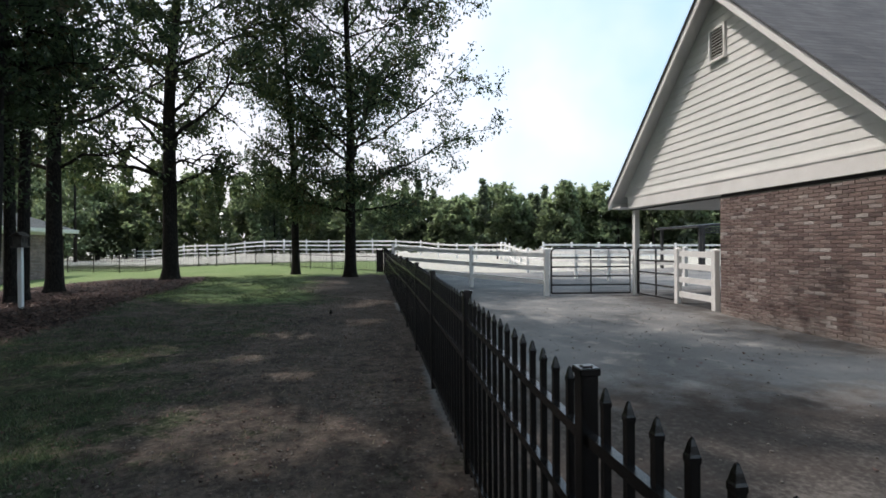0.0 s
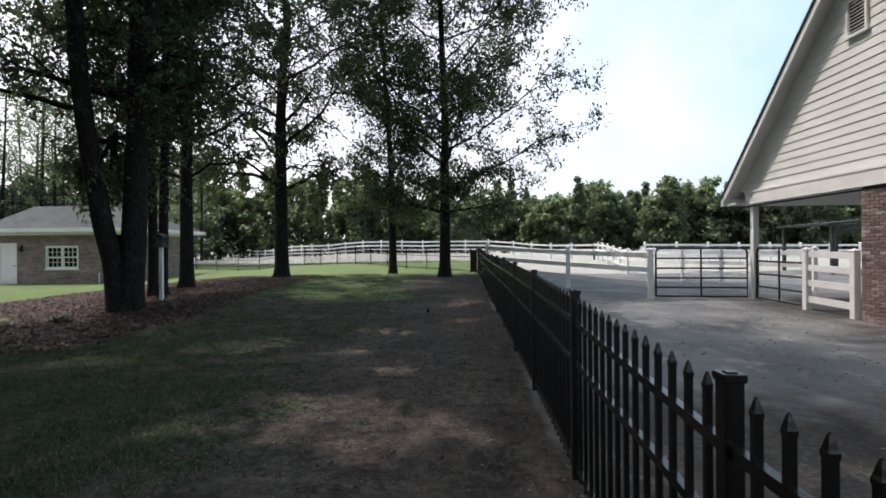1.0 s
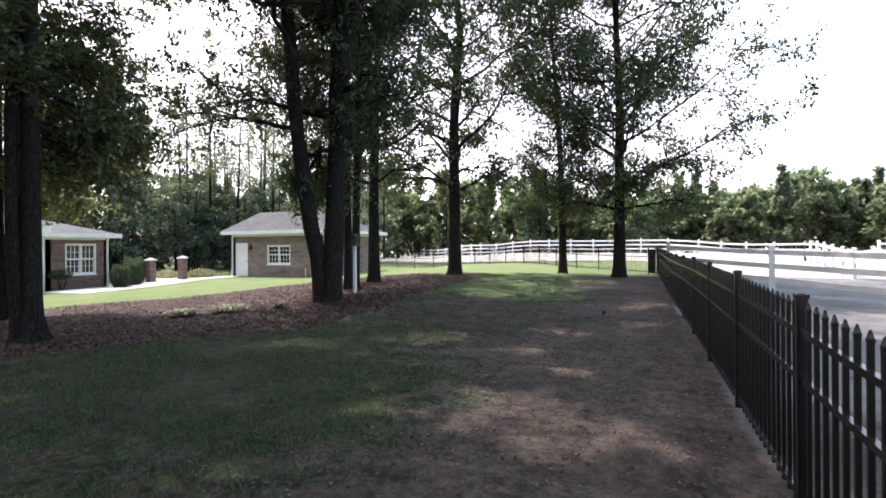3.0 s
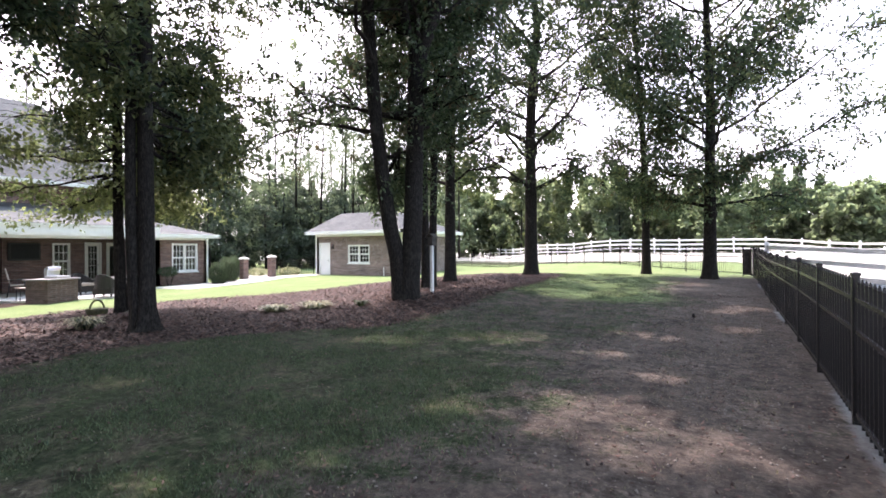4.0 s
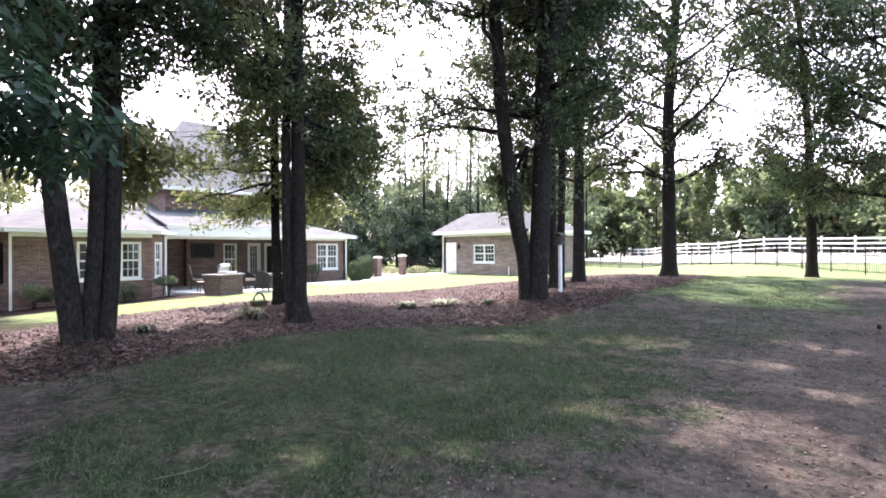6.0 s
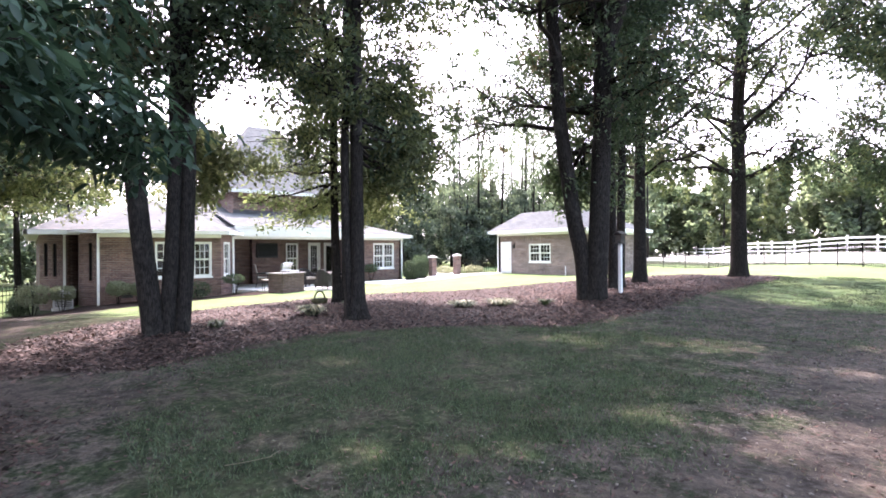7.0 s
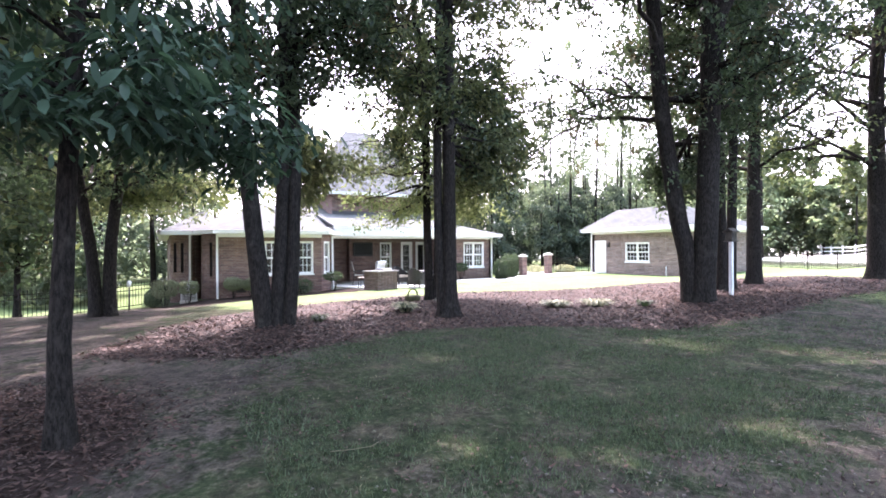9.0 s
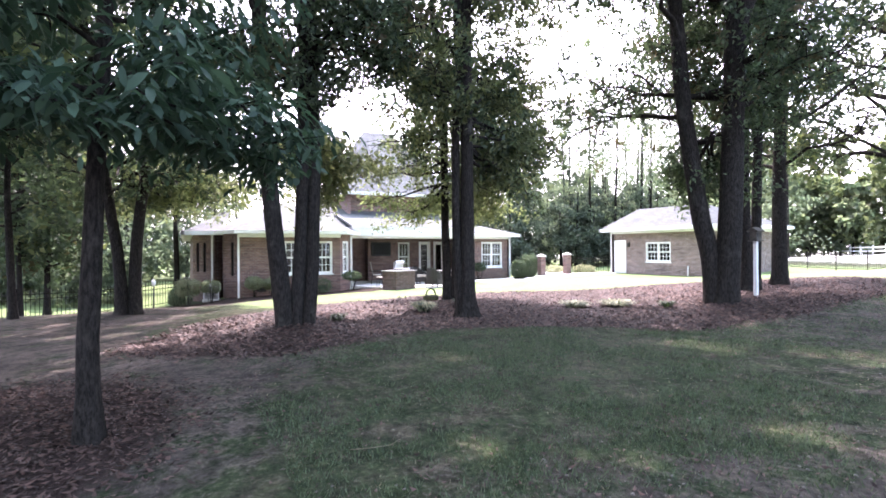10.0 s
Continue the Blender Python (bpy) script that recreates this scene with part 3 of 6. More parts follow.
def bm_wall(bm, a, b, z0, z1, thick=0.24, holes=()):
    """A wall from a to b whose outside is on v = 0, one closed shell with openings (u0, u1, z0, z1) right through it."""
    m, length = frame_of(a, b)
    us = sorted({0.0, length, *[h[0] for h in holes], *[h[1] for h in holes]})
    zs = sorted({z0, z1, *[h[2] for h in holes], *[h[3] for h in holes]})
    made = {}

    def v(i, j, k):
        if (i, j, k) not in made:
            made[i, j, k] = bm.verts.new(m @ Vector((us[i], -thick * k, zs[j])))
        return made[i, j, k]

    def open_cell(i, j):
        if not (0 <= i < len(us) - 1 and 0 <= j < len(zs) - 1):
            return True
        u, w = (us[i] + us[i + 1]) / 2, (zs[j] + zs[j + 1]) / 2
        return any(h[0] < u < h[1] and h[2] < w < h[3] for h in holes)

    for i in range(len(us) - 1):
        for j in range(len(zs) - 1):
            if open_cell(i, j):
                continue
            for k in (0, 1):
                bm.faces.new((v(i, j, k), v(i + 1, j, k), v(i + 1, j + 1, k), v(i, j + 1, k)))
            for di, dj, p, q in ((-1, 0, (i, j), (i, j + 1)), (1, 0, (i + 1, j), (i + 1, j + 1)), (0, -1, (i, j), (i + 1, j)), (0, 1, (i, j + 1), (i + 1, j + 1))):
                if open_cell(i + di, j + dj):
                    bm.faces.new((v(*p, 0), v(*q, 0), v(*q, 1), v(*p, 1)))


def sash_window(parent, a, b, hole, units=1, cols=3, rows=2, sill=True, glass=None):
    """A double-hung white window in an opening of the wall a-b: frame, sashes with muntins, one pane per sash, sill."""
    m, _ = frame_of(a, b)
    u0, u1, z0, z1 = hole
    win = new("window")
    win.parent = parent
    t = 0.06
    bm = bmesh.new()
    for lo, hi in (((u0, -0.14, z0), (u0 + t, 0.015, z1)), ((u1 - t, -0.14, z0), (u1, 0.015, z1)),
                   ((u0 + t, -0.14, z1 - t), (u1 - t, 0.015, z1)), ((u0 + t, -0.14, z0), (u1 - t, 0.015, z0 + t))):
        bm_box(bm, lo, hi, m)
    w = (u1 - u0 - 2 * t) / units
    for i in range(1, units):
        bm_box(bm, (u0 + t + w * i - 0.04, -0.13, z0 + t), (u0 + t + w * i + 0.04, 0.01, z1 - t), m)
    part("frame", bm, M_TRIM, win)
    for i in range(units):
        s0, s1 = u0 + t + w * i + (0.04 if i else 0), u0 + t + w * (i + 1) - (0.04 if i < units - 1 else 0)
        zm = (z0 + z1) / 2
        for lo, hi, v in ((zm, z1 - t, -0.06), (z0 + t, zm, -0.085)):
            bm = bmesh.new()
            e = 0.04
            bm_box(bm, (s0, v, lo), (s0 + e, v + 0.03, hi), m)
            bm_box(bm, (s1 - e, v, lo), (s1, v + 0.03, hi), m)
            bm_box(bm, (s0 + e, v, lo), (s1 - e, v + 0.03, lo + e), m)
            bm_box(bm, (s0 + e, v, hi - e), (s1 - e, v + 0.03, hi), m)
            for c in range(1, cols):
                u = s0 + e + (s1 - s0 - 2 * e) * c / cols
                bm_box(bm, (u - 0.012, v + 0.004, lo + e), (u + 0.012, v + 0.026, hi - e), m)
            for r in range(1, rows):
                z = lo + e + (hi - lo - 2 * e) * r / rows
                bm_box(bm, (s0 + e, v + 0.006, z - 0.012), (s1 - e, v + 0.024, z + 0.012), m)
            part("sash", bm, M_TRIM, win)
            bm = bmesh.new()
            bm_box(bm, (s0 + e, v + 0.010, lo + e), (s1 - e, v + 0.016, hi - e), m)
            part("pane", bm, glass or M_GLASS, win)
    if sill:
        bm = bmesh.new()
        bm_box(bm, (u0 - 0.05, -0.02, z0 - 0.06), (u1 + 0.05, 0.05, z0), m)
        part("sill", bm, M_TRIM, win)
    return win


def bm_slab(bm, corners, thick):
    """A flat roof slab: the upper corners in order, and the same moved down by thick."""
    hi = [bm.verts.new(c) for c in corners]
    lo = [bm.verts.new(Vector(c) - Vector((0, 0, thick))) for c in corners]
    n = len(hi)
    bm.faces.new(hi)
    bm.faces.new(lo[::-1])
    for i in range(n):
        bm.faces.new((lo[i], lo[(i + 1) % n], hi[(i + 1) % n], hi[i]))


# ---- barn ----
barn = thing("barn", "brick barn with white lap-sided gable and dark shingle roof", "barn")
BX, YP, HALF, ZF = 8.3, 10.37, 3.9, 2.52      # gable plane, ridge line, half width, foot of the frieze
X_END = 19.0
ZR = 7.22                                      # top of the ridge
SL = 0.985                                     # rise of the roof for each metre across


def roof_z(y):
    return ZR - SL * abs(y - YP)


for s in (1, -1):
    ye = YP + s * (HALF + 0.62)
    bm = bmesh.new()
    bm_slab(bm, [(BX - 0.41, YP, ZR), (X_END + 0.36, YP, ZR), (X_END + 0.36, ye, roof_z(ye)), (BX - 0.41, ye, roof_z(ye))][::s], 0.05)
    part("roof", bm, M_SHINGLE_DARK, barn, "dark asphalt shingle roof")
    bm = bmesh.new()
    bm_slab(bm, [(BX - 0.34, YP, ZR - 0.055), (X_END, YP, ZR - 0.055), (X_END, ye - s * 0.03, roof_z(ye) - 0.03), (BX - 0.34, ye - s * 0.03, roof_z(ye) - 0.03)][::s], 0.09)
    part("soffit", bm, M_SOFFIT, barn, "white boarded soffit")
    bm = bmesh.new()
    bm_slab(bm, [(BX - 0.375, YP, ZR - 0.04), (BX - 0.335, YP, ZR - 0.04), (BX - 0.335, ye, roof_z(ye) - 0.04), (BX - 0.375, ye, roof_z(ye) - 0.04)][::s], 0.22)
    part("rake_board", bm, M_TRIM, barn, "white rake board")
    bm = bmesh.new()
    bm_box(bm, (BX - 0.36, min(ye, ye - s * 0.12), roof_z(ye) - 0.24), (X_END, max(ye, ye - s * 0.12), roof_z(ye) - 0.06))
    part("gutter", bm, M_TRIM, barn, "white eave gutter")
    bm = bmesh.new()
    yw = YP + s * HALF
    bm_box(bm, (BX - 0.3, min(yw, ye), ZF - 0.02 + 0.03), (X_END, max(yw, ye) - (0.05 if s > 0 else -0.0), ZF + 0.06))
    part("eave_soffit", bm, M_SOFFIT, barn)
EXPO = 0.187
zb = ZF + 0.36
while True:
    w0 = (ZR - 0.17 - zb) / SL
    w1 = (ZR - 0.17 - (zb + EXPO)) / SL
    if w0 < 0.25:
        break
    w1 = max(w1, 0.02)
    bm = bmesh.new()
    vs = []
    for y, z, x in ((YP - w0, zb, BX - 0.022), (YP + w0, zb, BX - 0.022), (YP + w1, zb + EXPO, BX - 0.006), (YP - w1, zb + EXPO, BX - 0.006),
                    (YP - w0, zb, BX + 0.02), (YP + w0, zb, BX + 0.02), (YP + w1, zb + EXPO, BX + 0.02), (YP - w1, zb + EXPO, BX + 0.02)):
        vs.append(bm.verts.new((x, y, z)))
    for f in ((0, 1, 2, 3), (7, 6, 5, 4), (0, 4, 5, 1), (1, 5, 6, 2), (2, 6, 7, 3), (3, 7, 4, 0)):
        bm.faces.new([vs[i] for i in f])
    part("siding_board", bm, M_SIDING, barn)
    zb += EXPO
bm = bmesh.new()
v = [bm.verts.new((x, y, z)) for x in (BX + 0.022, BX + 0.14) for y, z in ((YP - HALF, ZF), (YP + HALF, ZF), (YP + HALF, ZF + 0.6), (YP, ZR - 0.16), (YP - HALF, ZF + 0.6))]
bm.faces.new(v[:5])
bm.faces.new(v[:4:-1])
for i in range(5):
    bm.faces.new((v[i], v[(i + 1) % 5], v[5 + (i + 1) % 5], v[5 + i]))
part("gable_wall", bm, M_SIDING, barn)
bm = bmesh.new()
bm_box(bm, (BX - 0.05, YP - HALF - 0.02, ZF), (BX + 0.02, YP + HALF + 0.02, ZF + 0.30))
bm_box(bm, (BX - 0.065, YP - HALF - 0.03, ZF + 0.30), (BX + 0.02, YP + HALF + 0.03, ZF + 0.355))
part("frieze_board", bm, M_TRIM, barn, "white frieze board under the siding")
bm = bmesh.new()
bm_box(bm, (BX + 0.0, YP, ZF - 0.04), (X_END, YP + HALF, ZF + 0.02))
part("porch_ceiling", bm, M_SOFFIT, barn)
# dark strip added as a line of shade below the frieze
bm = bmesh.new()
bm_box(bm, (BX + 0.004, YP - HALF + 0.02, ZF - 0.07), (BX + 0.06, YP + HALF - 0.02, ZF - 0.002))
part("shadow_board", bm, M_DARK, barn, "dark strip drawn as the shade under the frieze")
vent = new("gable_vent")
vent.parent = barn
VY, VZ = YP + 0.03, 5.87
bm = bmesh.new()
for lo, hi in (((BX - 0.075, VY - 0.26, VZ - 0.36), (BX - 0.02, VY - 0.21, VZ + 0.36)), ((BX - 0.075, VY + 0.21, VZ - 0.36), (BX - 0.02, VY + 0.26, VZ + 0.36)),
               ((BX - 0.075, VY - 0.21, VZ + 0.31), (BX - 0.02, VY + 0.21, VZ + 0.36)), ((BX - 0.09, VY - 0.28, VZ - 0.40), (BX - 0.02, VY + 0.28, VZ - 0.34))):
    bm_box(bm, lo, hi)
part("vent_frame", bm, M_TRIM, vent)
bm = bmesh.new()
bm_box(bm, (BX - 0.03, VY - 0.21, VZ - 0.34), (BX - 0.023, VY + 0.21, VZ + 0.31))
part("backing", bm, M_DARK, vent)
for i in range(9):
    bm = bmesh.new()
    z = VZ - 0.30 + i * 0.068
    bm_box(bm, (-0.022, VY - 0.205, -0.004), (0.022, VY + 0.205, 0.004), Matrix.Translation((BX - 0.05, 0, z + 0.02)) @ Matrix.Rotation(radians(-38), 4, "Y"))
    part("slat", bm, M_TRIM, vent)
for x in (BX + 0.12, X_END - 0.2):
    bm = bmesh.new()
    z = gz(x, 14.15) - 0.05
    bm_box(bm, (x - 0.075, 14.07, z), (x + 0.075, 14.22, ZF))
    bm_bevel(bm, 0.006)
    part("post", bm, M_TRIM, barn, "white square porch post")
for a, b in (((BX + 0.35, YP + 0.03), (X_END - 0.3, YP + 0.03)), ((X_END - 0.3, YP), (X_END - 0.3, YP - HALF)), ((X_END - 0.3, YP - HALF + 0.02), (BX + 0.3, YP - HALF + 0.02))):
    bm = bmesh.new()
    m, length = frame_of(a, b)
    bm_box(bm, (0, -0.2, -0.5), (length, 0, ZF), m)
    part("wall", bm, M_BRICK_FAR, barn)
WALL_Y0, WALL_Y1 = YP - HALF, YP + 0.03
bm = bmesh.new()
bm_box(bm, (BX + 0.012, WALL_Y0, -0.6), (BX + 0.34, WALL_Y1, ZF - 0.07))
barn_front = part("front_wall", bm, M_MORTAR, barn, "weathered red-brown brick wall")

def hip_roof(parent, x0, x1, y0, y1, ze, rise, ridge, mat, over=0.45):
    """A hip roof over the box x0..x1, y0..y1 (x1 the front): four slopes up to a ridge from ridge[0] to ridge[1] (x, y)."""
    c = [(x1 + over, y0 - over, ze), (x1 + over, y1 + over, ze), (x0 - over, y1 + over, ze), (x0 - over, y0 - over, ze)]
    r0, r1 = (*ridge[0], ze + rise), (*ridge[1], ze + rise)
    for poly in ([c[0], c[1], r1, r0], [c[1], c[2], r1], [c[2], c[3], r0, r1], [c[3], c[0], r0]):
        bm = bmesh.new()
        bm_slab(bm, poly, 0.05)
        part("roof_slope", bm, mat, parent)
    bm = bmesh.new()
    bm_box(bm, (x0 - over + 0.04, y0 - over + 0.04, ze - 0.10), (x1 + over - 0.04, y1 + over - 0.04, ze - 0.06))
    part("soffit", bm, M_SOFFIT, parent)
    for a, b in zip(c, c[1:] + c[:1]):
        bm = bmesh.new()
        d = (Vector(b) - Vector(a)).normalized() * 0.06
        bm_bar(bm, Vector(a) - d + Vector((0, 0, -0.085)), Vector(b) + d + Vector((0, 0, -0.085)), 0.12, 0.19)
        part("gutter", bm, M_TRIM, parent, "white gutter")


# ---- outbuilding ----
shed = thing("garage", "brown brick outbuilding with pale grey roof and white door", "outbuilding")
SX0, SX1, SY, SYB, SZ, SE = -23.3, -16.6, 24.8, 31.4, -0.75, 2.45
FRONT = ((SX0, SY), (SX1, SY))
door_hole = (0.25, 1.2, -0.24, 1.86)
win_hole = (2.72, 4.42, 0.54, 1.70)
for a, b, holes in ((*FRONT, [door_hole, win_hole]), ((SX1, SY), (SX1, SYB), []), ((SX1, SYB), (SX0, SYB), []), ((SX0, SYB), (SX0, SY), [])):
    bm = bmesh.new()
    bm_wall(bm, a, b, SZ, SE, 0.24, holes)
    part("wall", bm, M_BRICK_SHED, shed)
sash_window(shed, *FRONT, win_hole, units=2, cols=3, rows=2, glass=M_GLASS_DARK)
m, _ = frame_of(*FRONT)
u0, u1, z0, z1 = door_hole
shed_door = new("door")
shed_door.parent = shed
bm = bmesh.new()
bm_box(bm, (u0, -0.12, z0), (u0 + 0.07, 0.02, z1), m)
bm_box(bm, (u1 - 0.07, -0.12, z0), (u1, 0.02, z1), m)
bm_box(bm, (u0 + 0.07, -0.12, z1 - 0.07), (u1 - 0.07, 0.02, z1), m)
part("door_frame", bm, M_TRIM, shed_door)
bm = bmesh.new()
bm_box(bm, (u0 + 0.07, -0.09, z0), (u1 - 0.07, -0.045, z1 - 0.07), m)
part("leaf", bm, M_TRIM, shed_door, "white panelled door leaf")
for c0, c1 in ((0.16, 0.43), (0.52, 0.79)):
    for r0, r1 in ((0.15, 0.75), (0.88, 1.5), (1.6, 1.92)):
        bm = bmesh.new()
        bm_box(bm, (u0 + c0, -0.046, z0 + r0), (u0 + c1, -0.036, z0 + r1), m)
        bm_bevel(bm, 0.006)
        part("panel", bm, M_TRIM, shed_door)
bm = bmesh.new()
bm_tube(bm, [m @ Vector((u1 - 0.13, -0.04, z0 + 0.95)), m @ Vector((u1 - 0.13, 0.03, z0 + 0.95))], [0.028, 0.032], 10)
part("knob", bm, M_GATE, shed_door)
lantern = new("wall_lantern")
lantern.parent = shed
bm = bmesh.new()
bm_box(bm, (1.40, 0.02, 1.42), (1.54, 0.16, 1.66), m)
bm_bevel(bm, 0.01)
part("cage", bm, M_GATE, lantern)
bm = bmesh.new()
bm_box(bm, (1.44, 0.0, 1.60), (1.50, 0.03, 1.78), m)
bm_bar(bm, m @ Vector((1.47, 0.0, 1.74)), m @ Vector((1.47, 0.09, 1.68)), 0.02, 0.02)
part("bracket", bm, M_GATE, lantern)
hip_roof(shed, SX0, SX1, SY, SYB, SE + 0.12, 1.25, ((-22.2, 26.0), (-17.7, 26.0)), M_SHINGLE, 0.5)
bm = bmesh.new()
bm_box(bm, (SX0 - 0.03, SY - 0.03, SE - 0.2), (SX1 + 0.03, SY, SE + 0.02))
bm_box(bm, (SX1, SY, SE - 0.2), (SX1 + 0.03, SYB, SE + 0.02))
part("frieze_board", bm, M_TRIM, shed)
for x, y in ((SX0 + 0.03, SY - 0.05), (SX1 + 0.05, SY + 0.1)):
    bm = bmesh.new()
    bm_bar(bm, (x, y, gz(x, y) - 0.05), (x, y, SE), 0.08, 0.06)
    part("downspout", bm, M_TRIM, shed, "white downspout")
bm = bmesh.new()
bm_tube(bm, [(-17.75, SY - 0.05, -0.5), (-17.75, SY - 0.05, 0.32)], [0.03, 0.03], 8)
part("vent_pipe", bm, M_TRIM, shed, "short white pipe")

# ---- house ----
house = thing("house", "brown brick house with grey hip roofs and a covered back porch", "house")
HZ0, HE = -1.1, 2.14
HX, BAYX, PBX = -25.5, -24.0, -28.6            # right wing, bay and porch back wall
P_Y0, P_Y1 = 7.82, 15.4                        # porch opening
RIGHT = ((HX, P_Y1), (HX, 18.4))
rw = (16.27 - P_Y1, 17.74 - P_Y1, 0.25, 1.79)
BAY = ((BAYX, 2.45), (BAYX, 7.1))
bw1, bw2 = (4.42 - 2.45, 5.32 - 2.45, 0.22, 1.80), (5.92 - 2.45, 6.70 - 2.45, 0.22, 1.80)
BAYR = ((BAYX, 7.1), (BAYX - 0.72, 7.82))
bsw = (0.25, 0.80, 0.22, 1.80)
BACK = ((PBX, P_Y0), (PBX, P_Y1))
pw, pd1, pd2 = (4.26, 5.03, 0.0, 1.82), (5.68, 6.48, -0.3, 1.86), (6.72, 7.5, -0.3, 1.86)
pw0 = (0.1, 0.45, 0.0, 1.82)
slits = (((-26.8, 0.6), (-25.9, 1.38), (0.22, 0.40, 0.35, 1.75)), ((-26.8, 0.6), (-25.9, 1.38), (0.66, 0.84, 0.35, 1.75)),
         ((-25.0, 1.85), (BAYX, 2.45), (0.55, 0.75, 0.2, 1.75)))
WALLS = [(RIGHT, [rw]), (((HX, 18.4), (-41, 18.4)), []), (((-41, 18.4), (-41, 0.6)), []), (((-41, 0.6), (-26.8, 0.6)), []),
         (((-26.8, 0.6), (-25.9, 1.38)), [slits[0][2], slits[1][2]]), (((-25.9, 1.38), (-26.6, 1.9)), []),
         (((-26.6, 1.9), (-25.0, 1.85)), []), (((-25.0, 1.85), (BAYX, 2.45)), [slits[2][2]]),
         (BAY, [bw1, bw2]), (BAYR, [bsw]), (((BAYX - 0.72, 7.82), (PBX, 7.82)), []), (BACK, [pw0, pw, pd1, pd2]), (((PBX, P_Y1), (HX, P_Y1)), [])]
for (a, b), holes in WALLS:
    bm = bmesh.new()
    bm_wall(bm, a, b, HZ0, HE + (0.1 if a[0] == PBX else 0), 0.24, holes)
    part("wall", bm, M_BRICK_FAR, house)
sash_window(house, *RIGHT, rw, units=2, cols=3, rows=2)
for h in (bw1, bw2):
    sash_window(house, *BAY, h, cols=3, rows=2)
sash_window(house, *BAYR, bsw, cols=2, rows=2)
sash_window(house, *BACK, pw, cols=3, rows=2)
sash_window(house, *BACK, pw0, cols=2, rows=2)
for a, b, h in slits:
    fm, _ = frame_of(a, b)
    slit = new("window")
    slit.parent = house
    bm = bmesh.new()
    for lo, hi in (((h[0], -0.12, h[2]), (h[0] + 0.02, -0.02, h[3])), ((h[1] - 0.02, -0.12, h[2]), (h[1], -0.02, h[3])), ((h[0] + 0.02, -0.12, h[3] - 0.02), (h[1] - 0.02, -0.02, h[3]))):
        bm_box(bm, lo, hi, fm)
    part("frame", bm, M_GATE, slit)
    bm = bmesh.new()
    bm_box(bm, (h[0] + 0.02, -0.09, h[2]), (h[1] - 0.02, -0.08, h[3] - 0.02), fm)
    part("pane", bm, M_SCREEN, slit)


def glazed_door(parent, wall, hole, cols=3, rows=5):
    """A white french door: frame, leaf with muntins, one glass sheet, handle."""
    m, _ = frame_of(*wall)
    u0, u1, z0, z1 = hole
    d = new("door")
    d.parent = parent
    bm = bmesh.new()
    for lo, hi in (((u0, -0.16, z0), (u0 + 0.08, 0.025, z1)), ((u1 - 0.08, -0.16, z0), (u1, 0.025, z1)), ((u0 + 0.08, -0.16, z1 - 0.08), (u1 - 0.08, 0.025, z1))):
        bm_box(bm, lo, hi, m)
    part("door_frame", bm, M_TRIM, d)
    a, b, lo, hi = u0 + 0.08, u1 - 0.08, z0 + 0.02, z1 - 0.08
    bm = bmesh.new()
    e = 0.11
    for p, q in (((a, -0.1, lo), (a + e, -0.055, hi)), ((b - e, -0.1, lo), (b, -0.055, hi)), ((a + e, -0.1, lo), (b - e, -0.055, lo + 0.24)), ((a + e, -0.1, hi - e), (b - e, -0.055, hi))):
        bm_box(bm, p, q, m)
    for c in range(1, cols):
        u = a + e + (b - a - 2 * e) * c / cols
        bm_box(bm, (u - 0.01, -0.09, lo + 0.24), (u + 0.01, -0.065, hi - e), m)
    for r in range(1, rows):
        z = lo + 0.24 + (hi - e - lo - 0.24) * r / rows
        bm_box(bm, (a + e, -0.088, z - 0.01), (b - e, -0.067, z + 0.01), m)
    part("leaf", bm, M_TRIM, d)
    bm = bmesh.new()
    bm_box(bm, (a + e, -0.081, lo + 0.24), (b - e, -0.075, hi - e), m)
    part("pane", bm, M_GLASS, d)
    bm = bmesh.new()
    bm_tube(bm, [m @ Vector((b - 0.05, -0.06, lo + 0.95)), m @ Vector((b - 0.05, 0.0, lo + 0.95)), m @ Vector((b - 0.15, 0.01, lo + 0.95))], [0.012] * 3, 6)
    part("handle", bm, M_GATE, d)


glazed_door(house, BACK, pd1)
glazed_door(house, BACK, pd2, cols=1, rows=1)
# roofs
hip_roof(house, -41, HX, 0.6, 18.4, HE + 0.14, 2.45, ((-33.2, 8.3), (-33.2, 10.7)), M_SHINGLE)
ZE = HE + 0.14


def bay_roof(corners, apex):
    bm = bmesh.new()
    top = bm.verts.new(apex)
    low = bm.verts.new(Vector(apex) - Vector((0, 0, 0.06)))
    vs = [bm.verts.new(c) for c in corners]
    ls = [bm.verts.new(Vector(c) - Vector((0, 0, 0.06))) for c in corners]
    for p, q, r, s in zip(vs, vs[1:], ls, ls[1:]):
        bm.faces.new((p, q, top))
        bm.faces.new((s, r, low))
        bm.faces.new((p, r, s, q))
    part("bay_roof", bm, M_SHINGLE, house)
    for p, q in zip(corners, corners[1:]):
        bm = bmesh.new()
        d = (Vector(q) - Vector(p)).normalized() * 0.05
        bm_bar(bm, Vector(p) - d + Vector((0, 0, -0.08)), Vector(q) + d + Vector((0, 0, -0.08)), 0.12, 0.15)
        part("gutter", bm, M_TRIM, house, "white gutter")


